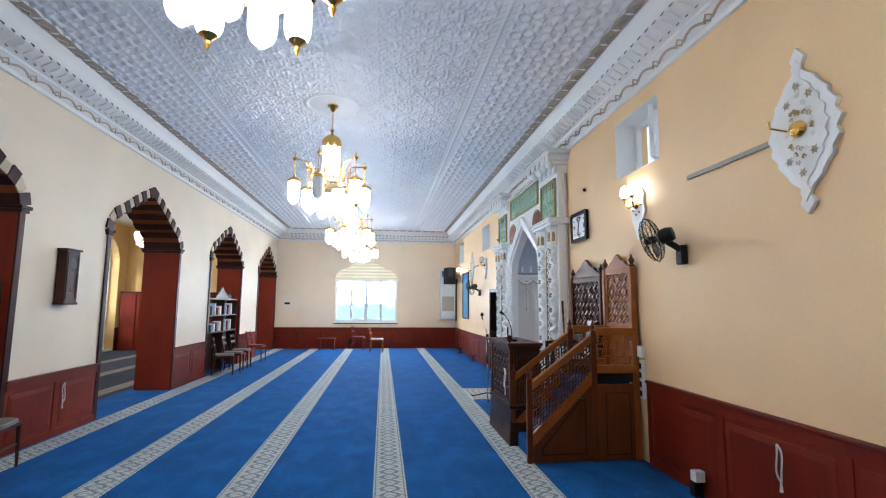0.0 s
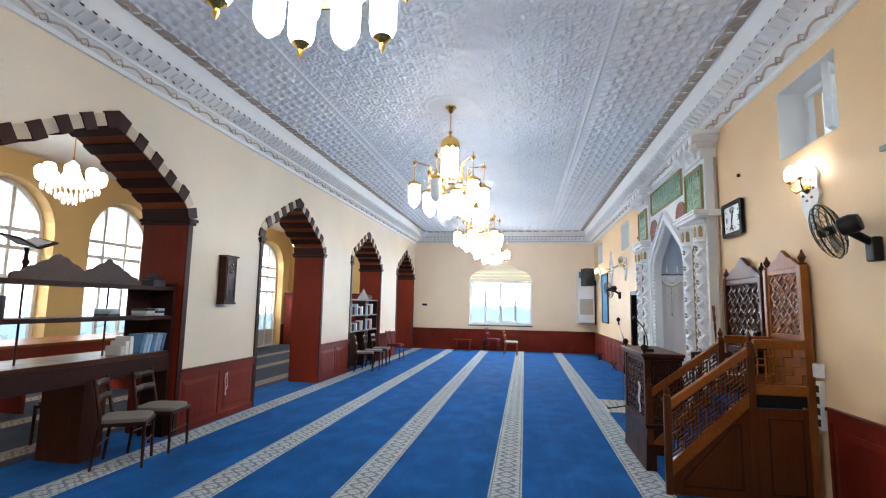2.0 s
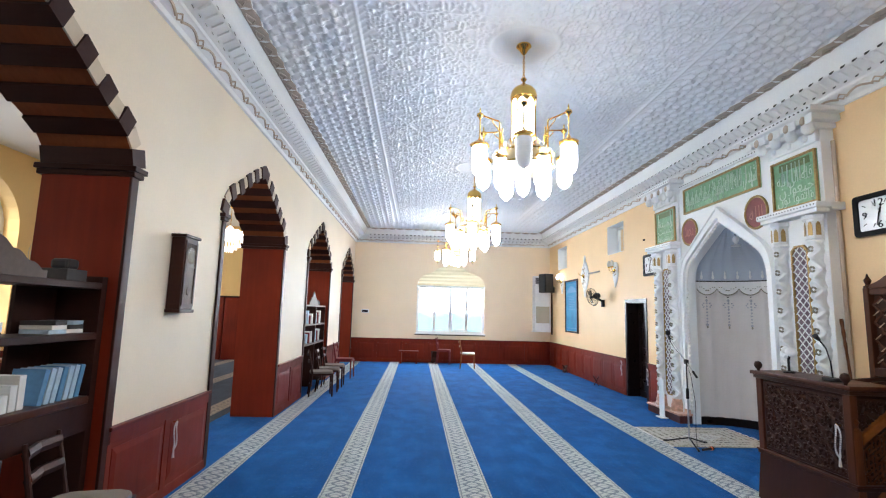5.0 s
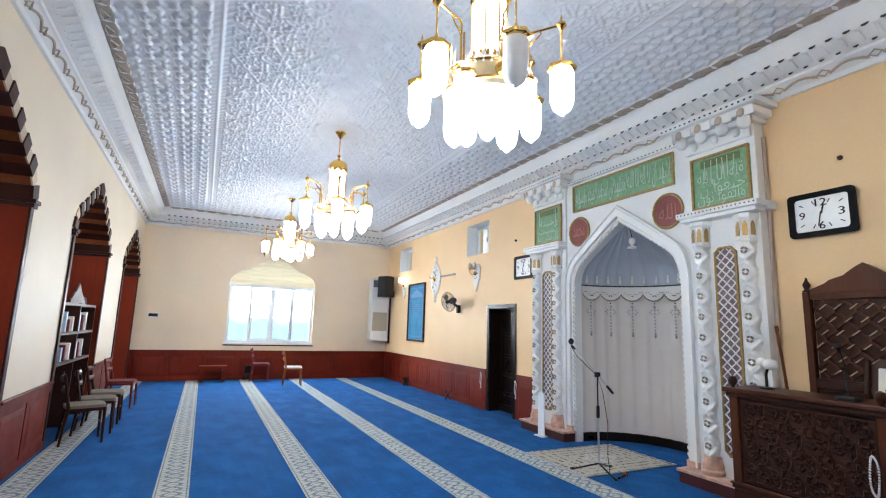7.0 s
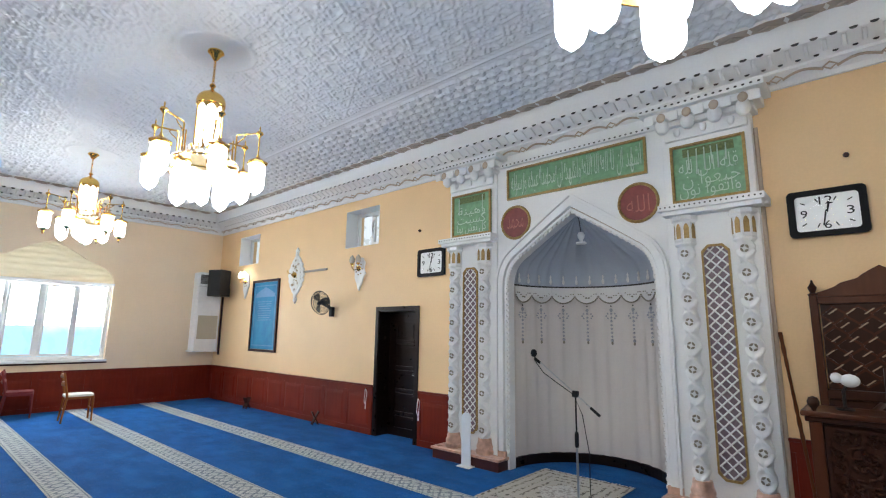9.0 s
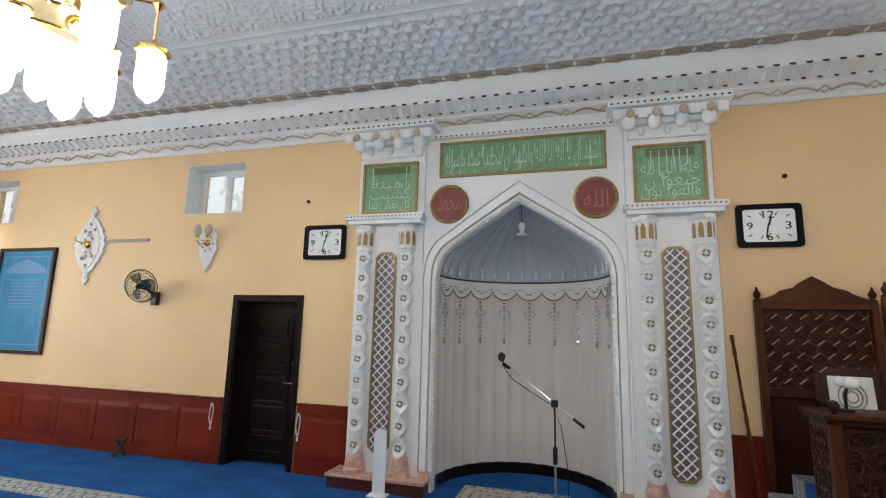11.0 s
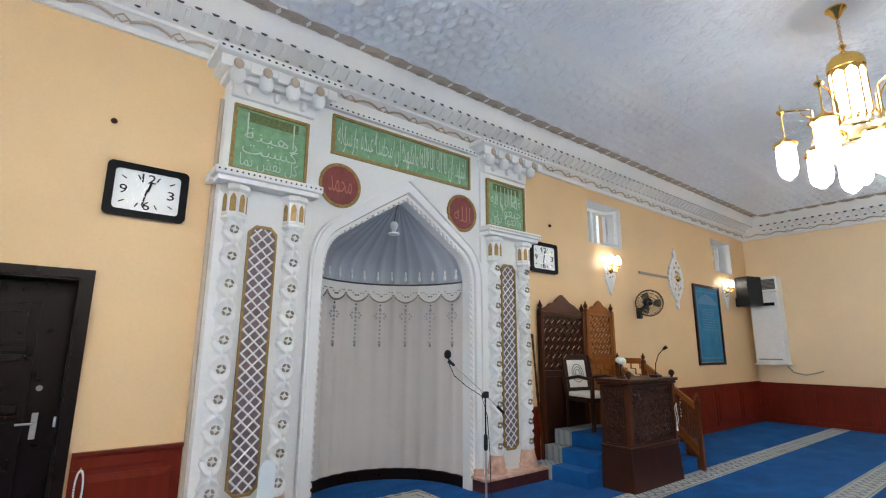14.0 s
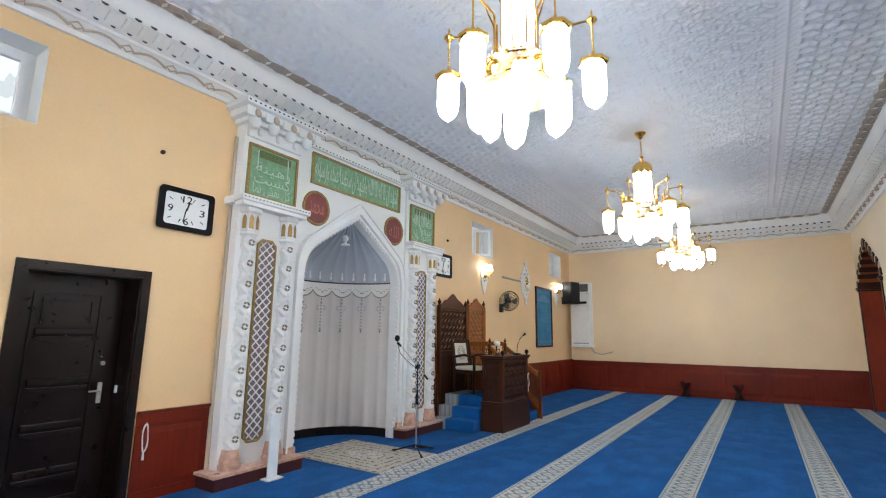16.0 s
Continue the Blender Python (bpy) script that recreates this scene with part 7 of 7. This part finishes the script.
# ---- chairs ----
def dining_chair(m, wood_m, seat_m, label, cut=False):
    t = thing("dining_chair", m, label, "chair", "loose chairs")
    for x in (-0.19, 0.19):
        part("front_leg", tube([(x, 0.20, 0), (x * 0.98, 0.19, 0.43)], [0.014, 0.02], 8), wood_m, t)
        part("rear_leg", tube([(x, -0.24, 0), (x * 0.97, -0.19, 0.45), (x * 0.93, -0.27, 0.86)], [0.014, 0.02, 0.014], 8), wood_m, t)
    part("seat_rail", cube(-0.20, 0.20, -0.20, 0.21, 0.40, 0.44, bevel=0.008), wood_m, t)
    o = []
    for cx, cy, a0 in ((0.11, 0.13, 0), (-0.11, 0.13, 90), (-0.10, -0.11, 180), (0.10, -0.11, 270)):
        o += [(cx + 0.10 * math.cos(radians(a0 + k * 22.5)), cy + 0.10 * math.sin(radians(a0 + k * 22.5))) for k in range(5)]
    b = turn_bm(slab(o, 0, 0.036, None, 0.012), Matrix.Translation((0, 0, 0.476)) @ Matrix.Rotation(-math.pi / 2, 4, "X") @ Matrix.Diagonal((1, 1, -1, 1)))
    part("seat", b, seat_m, t, "padded seat")
    for z, y in ((0.80, -0.258), (0.66, -0.232)):
        b = bmesh.new()
        tube([(-0.18, y, z), (0, y - 0.03, z), (0.18, y, z)], 0.022, 6, b)
        for v in b.verts:
            v.co.z = z + (v.co.z - z) * 1.7
        part("back_slat", b, wood_m, t)
    for y in (-0.21, 0.19):
        part("stretcher", tube([(-0.19, y, 0.22), (0.19, y, 0.22)], 0.009, 6), wood_m, t)
    return t


dk = "dark wooden dining chair with a worn beige seat"
dining_chair(pose(-3.74, 4.78, 0.007, 0, 0, -62), M["umber"], M["seat_beige"], dk)
dining_chair(pose(-3.78, 5.32, 0.007, 0, 0, -80), M["umber"], M["seat_beige"], dk)
dining_chair(pose(-5.05, 5.30, 0.005, 0, 0, 100), M["walnut_lite"], M["walnut_lite"], "brown wooden chair behind the reading desk")
dining_chair(pose(-3.66, 12.05, 0.007, 0, 0, -75), M["umber"], M["seat_beige"], dk)
dining_chair(pose(-3.62, 12.62, 0.007, 0, 0, -85), M["umber"], M["seat_beige"], dk)
dining_chair(pose(-3.62, 13.30, 0.007, 0, 0, -88), M["umber"], M["seat_beige"], dk)
dining_chair(pose(-3.60, 14.75, 0.007, 0, 0, -95), M["red_cloth"], M["red_cloth"], "dark red chair beside the arcade pier")
dining_chair(pose(-0.20, 17.35, 0.007, 0, 0, -95), M["oak"], M["cloth_white"], "light wooden chair with a white seat on the carpet")
dining_chair(pose(-0.88, 18.45, 0.007, 0, 0, -100), M["red_cloth"], M["red_cloth"], "dark red chair against the end wall")
stool = thing("low_table", pose(-2.05, 18.55, 0), "low dark red bench table at the end wall", "table")
part("top", cube(-0.33, 0.33, -0.18, 0.18, 0.36, 0.41, bevel=0.006), M["mahogany"], stool)
for x in (-0.26, 0.26):
    part("trestle", cube(x - 0.03, x + 0.03, -0.14, 0.14, 0, 0.36, bevel=0.006), M["mahogany"], stool)


def book_rest(m, s=1.0):
    t = thing("book_rest", m, "dark folding wooden book rest standing on the carpet", "book rest", "book rests")
    for q in (-1, 1):
        b = slab([(-0.10 * s, 0), (-0.05 * s, 0), (-0.02 * s, 0.10 * s), (0.02 * s, 0.10 * s), (0.05 * s, 0), (0.10 * s, 0), (0.10 * s, 0.50 * s), (-0.10 * s, 0.50 * s)], -0.009, 0.009)
        part("leaf", turn_bm(b, Matrix.Translation((0, 0, 0.22 * s)) @ Matrix.Rotation(radians(28 * q), 4, "X") @ Matrix.Translation((0, 0, -0.24 * s))), M["umber"], t)
    return t


for m in (pose(-1.20, 18.66, 0.015, 0, 0, 15), pose(-0.28, -0.34, 0.015, 0, 0, 62), pose(-1.46, -0.34, 0.015, 0, 0, 122), pose(2.62, 14.1, 0.01, 0, 0, 70), pose(2.62, 16.62, 0.01, 0, 0, 110)):
    book_rest(m, 0.85 if m.translation.x < 2 else 0.5)


# ---- bookcases in the arches and the aisle ----
def book(parent_m, w, h, d, mat, lean=0.0):
    t = thing("book", parent_m, "cloth-bound book standing on the shelf", "book", "shelf books")
    b = cube(-w / 2, w / 2, -d / 2, d / 2, 0, h, bevel=0.003)
    part("cover", turn_bm(b, Matrix.Rotation(radians(lean), 4, "Y")), mat, t)
    b = cube(-w / 2 + 0.004, w / 2 - 0.004, -d / 2 + 0.006, d / 2 + 0.001, 0.004, h - 0.008)
    part("page_block", turn_bm(b, Matrix.Rotation(radians(lean), 4, "Y")), M["paper"], t)
    return t


case = thing("reading_bookcase", on_west(4.57), "dark wooden open bookcase and reading desk filling the arch", "bookcase")
W = 1.20
# local x north, local y westwards through the arch
for s in (-1, 1):
    part("upright", cube(*sorted((s * W, s * (W - 0.06))), 0.06, 0.40, 0, 1.86), M["umber"], case)
part("desk_board", cube(-W + 0.06, W - 0.06, 0.06, 0.72, 0.985, 1.035, bevel=0.006), M["walnut_lite"], case, "worn brown desk top")
part("apron", cube(-W + 0.06, W - 0.06, 0.06, 0.085, 0.80, 0.985), M["umber"], case)
part("pedestal", cube(0.10, 0.38, 0.16, 0.66, 0, 0.985), M["walnut_lite"], case, "dark brown pedestal")
for z in (1.42, 1.77):
    part("shelf", cube(-W + 0.06, W - 0.06, 0.06, 0.38, z, z + 0.045, bevel=0.004), M["umber"], case)
part("end_back", cube(W - 0.42, W - 0.06, 0.36, 0.385, 1.035, 1.77), M["umber"], case)
for x in (-0.52, 0.42):
    part("shelf_rod", tube([(x, 0.30, 1.035), (x, 0.30, 1.77)], 0.010, 8), M["walnut_lite"], case)
o = []
for i in range(81):
    x = -0.82 + 1.46 * i / 80
    h = max(0.21 * max(0.0, 1 - abs(x - xp) / 0.44) ** 1.15 for xp in (-0.38, 0.19))
    o.append((x, 1.85 + h + 0.018 * abs(math.sin(x * 26))))
o = o + [(0.64, 1.815), (-0.82, 1.815)]
part("crest", slab(o[::-1], 0.08, 0.105), M["greycrest"], case, "grey-brown carved crest with two peaks")
for i in range(5):
    book(on_west(4.57 - 1.07 + 0.052 * i, 1.035) @ pose(0, 0.20, 0, 0, 0, 0), 0.045, 0.30 - 0.012 * (i % 3), 0.2, M["bookpale"] if i % 2 == 0 else M["bookblue"])
for i in range(6):
    book(on_west(4.57 - 1.06 + 0.045 * i, 1.465) @ pose(0, 0.20, 0), 0.035 if i < 5 else 0.06, 0.24 - 0.02 * (i % 3), 0.18, (M["paper"], M["bookblue"], M["bookblue"], M["bookdark"], M["bookblue"], M["bookdark"])[i])
for i in range(7):
    book(on_west(4.57 + 0.74 + 0.055 * i, 1.035) @ pose(0, 0.20, 0), 0.04, 0.22, 0.2, M["bookpale"] if i % 3 else M["bookblue"], 12)
for i in range(3):
    book(on_west(4.57 + 0.62 - 0.06 * i, 1.035) @ pose(0, 0.22, 0), 0.05, 0.20 - 0.05 * i, 0.2, M["paper"])
for j, x in enumerate((0.35, 0.86, 1.02)):
    for i in range(3):
        st = thing("book", on_west(4.57 + x, 1.466 + 0.028 * i) @ pose(0, 0.22, 0, 0, 0, 8 * i - 6), "flat-lying book in a small stack on the shelf", "book", "stacked books")
        part("cover", cube(-0.07, 0.07, -0.10, 0.10, 0, 0.027, bevel=0.003), (M["bookdark"], M["bookpale"], M["paper"])[(i + j) % 3], st)
rest = thing("book_stand", on_west(3.98, 1.816) @ pose(0, 0.22, 0), "turned wooden stand holding an open book on the bookcase", "book stand")
part("turned_post", lathe([(0.06, 0), (0.06, 0.015), (0.02, 0.03), (0.03, 0.08), (0.018, 0.12), (0.03, 0.16), (0.016, 0.2), (0.02, 0.29)], 14), M["umber"], rest, "", True)
for q in (-1, 1):
    b = cube(*sorted((0.0, q * 0.19)), -0.13, 0.13, 0, 0.016)
    part("rest_leaf", turn_bm(b, Matrix.Translation((0, 0, 0.30)) @ Matrix.Rotation(radians(-22 * q), 4, "Y") @ Matrix.Rotation(radians(12), 4, "X")), M["umber"], rest)
    b = cube(*sorted((0.005 * q, q * 0.15)), -0.10, 0.10, 0.017, 0.03)
    part("page", turn_bm(b, Matrix.Translation((0, 0, 0.30)) @ Matrix.Rotation(radians(-22 * q), 4, "Y") @ Matrix.Rotation(radians(12), 4, "X")), M["paper"], rest, "open pages")
jar = thing("black_box", on_west(5.55, 1.816) @ pose(0, 0.22, 0), "small dark box with a lid on the bookcase top", "box")
part("body", cube(-0.10, 0.10, -0.09, 0.09, 0, 0.08, bevel=0.006), M["bookdark"], jar)
part("lid", cube(-0.06, 0.06, -0.06, 0.06, 0.08, 0.15, bevel=0.02), M["bookdark"], jar)

case3 = thing("shelf_case", on_west(13.08), "dark wooden bookshelf with a grey pointed crest standing in the arch", "bookcase")
part("back_lower", cube(-1.0, 1.18, 0.30, 0.33, 0, 0.95), M["umber"], case3)
for x in (-1.0, 0.08, 1.15):
    part("upright", cube(x, x + 0.04, 0.05, 0.33, 0, 1.78), M["umber"], case3)
for z in (0.92, 1.33, 1.74):
    part("shelf", cube(-1.0, 1.19, 0.05, 0.33, z, z + 0.035), M["greycrest"], case3)
part("back_upper", cube(0.30, 1.18, 0.31, 0.33, 0.95, 1.74), M["umber"], case3)
crest(case3, -0.45, 0.45, 1.775, 0.30, 0.08, 0.105, M["greycrest"])
rng = random.Random(3)
for z in (0.956, 1.366):
    for i in range(9):
        book(on_west(13.08 - 0.85 + 0.21 * i + 0.03 * rng.random(), z) @ pose(0, 0.19, 0), 0.05 + 0.04 * rng.random(), 0.16 + 0.13 * rng.random(), 0.18, (M["paper"], M["bookdark"], M["bookpale"], M["red_cloth"])[i % 4])
for i in range(4):
    b = thing("cap_stack", on_west(13.08 + 0.55 + 0.13 * i, 1.776) @ pose(0, 0.2, 0), "dark folded cloth cap on the bookshelf", "cap")
    part("cap", lathe([(0.055, 0), (0.06, 0.04), (0.05, 0.10), (0.02, 0.13), (0, 0.135)], 12), M["bookdark"], b, "", True)

# dark cupboards along the aisle's end wall
for i in range(4):
    x = AISLE + 0.62 + i * 1.1
    t = thing("aisle_cupboard", pose(x, NORTH - 0.025, 0), "dark red wooden cupboard against the aisle end wall", "cupboard", "aisle cupboards")
    part("body", cube(-0.53, 0.53, -0.40, 0, 0, 2.0), M["mahogany"], t)
    part("cornice_board", cube(-0.545, 0.545, -0.43, 0, 2.0, 2.05, bevel=0.006), M["umber"], t)
    for s in (-1, 1):
        d = part("door", cube(*sorted((s * 0.01, s * 0.51)), -0.42, -0.40, 0.06, 1.95, bevel=0.004), M["mahogany"], t)
        part("knob", lathe([(0.0, 0.98), (0.014, 0.99), (0.014, 1.005), (0, 1.015)], 10, (s * 0.05, -0.43)), M["gold"], d)

bench = thing("reading_desk", pose(-7.1, 6.3, 0.004), "long brown reading desk in the side aisle", "desk")
part("top", cube(-0.75, 0.35, -2.2, 2.2, 0.94, 0.98, bevel=0.006), M["oak"], bench, "wide amber table top")
part("front", cube(0.30, 0.33, -2.15, 2.15, 0.45, 0.94), M["mahogany"], bench)
for y in (-2.1, 0, 2.1):
    part("leg_panel", cube(-0.70, 0.30, y - 0.03, y + 0.03, 0, 0.94), M["mahogany"], bench)


def aisle_chandelier(y):
    t = thing("crystal_chandelier", pose(-6.95, y, CEIL - 0.065), "lit crystal chandelier with white tulip shades and hanging drops", "chandelier", "aisle chandeliers")
    part("ceiling_cup", lathe([(0.07, 0), (0.06, -0.05), (0.015, -0.08)], 14), M["gold"], t, "", True)
    part("rod", tube([(0, 0, -0.06), (0, 0, -0.62)], 0.012, 8), M["gold"], t)
    part("glass_cone", lathe([(0.03, -0.60), (0.10, -0.66), (0.14, -0.80), (0.24, -0.98), (0.28, -1.02)], 16), M["lamp_aisle"], t, "lit glass cone", True)
    for k in range(8):
        a = 2 * math.pi * k / 8
        c = (0.48 * math.cos(a), 0.48 * math.sin(a))
        part("arm", tube([(0.05 * math.cos(a), 0.05 * math.sin(a), -1.0), (0.3 * math.cos(a), 0.3 * math.sin(a), -1.12), (c[0], c[1], -1.0)], 0.009, 6), M["gold"], t)
        part("tulip_shade", lathe([(0.03, -1.0), (0.09, -0.96), (0.12, -0.86), (0.11, -0.78), (0.07, -0.74), (0.0, -0.73)], 14, c), M["lamp_aisle"], t, "lit white tulip shade", True)
    b = bmesh.new()
    for ring_, n_, z0 in ((0.48, 32, -1.08), (0.36, 26, -1.14), (0.24, 20, -1.22), (0.12, 10, -1.30)):
        for k in range(n_):
            a = 2 * math.pi * k / n_
            lathe([(0.0, z0 + 0.05), (0.012, z0 + 0.02), (0.014, z0 - 0.01), (0, z0 - 0.05)], 5, (ring_ * math.cos(a), ring_ * math.sin(a)), b)
    tagged(part("crystal_drop", b, M["drop_glow"], t, "hanging crystal drops with lamplight put in as glow"), "", "", "", "stuff")
    return t


for y in (6.8, 15.4):
    aisle_chandelier(y).scale = (0.8, 0.8, 0.96)
fan2 = thing("pedestal_fan", pose(-8.55, 10.9, 0), "white pedestal fan standing by the aisle window", "fan")
part("base", lathe([(0.20, 0), (0.20, 0.02), (0.05, 0.05), (0.02, 0.06)], 20), M["whiteplastic"], fan2, "", True)
part("pole", tube([(0, 0, 0.05), (0, 0, 2.35)], 0.018, 8), M["whiteplastic"], fan2)
b = bmesh.new()
for r in (0.07, 0.14, 0.21, 0.26):
    tube([(0.12, r * math.cos(a), 2.5 + r * math.sin(a)) for a in [k * math.pi / 14 for k in range(28)]], 0.005, 4, b, True)
for k in range(18):
    a = 2 * math.pi * k / 18
    tube([(0.14, 0.05 * math.cos(a), 2.5 + 0.05 * math.sin(a)), (0.12, 0.26 * math.cos(a), 2.5 + 0.26 * math.sin(a))], 0.002, 3, b)
part("wire_cage", b, M["beige"], fan2)
part("motor", tube([(0.0, 0, 2.5), (0.12, 0, 2.5)], 0.06, 12), M["whiteplastic"], fan2)
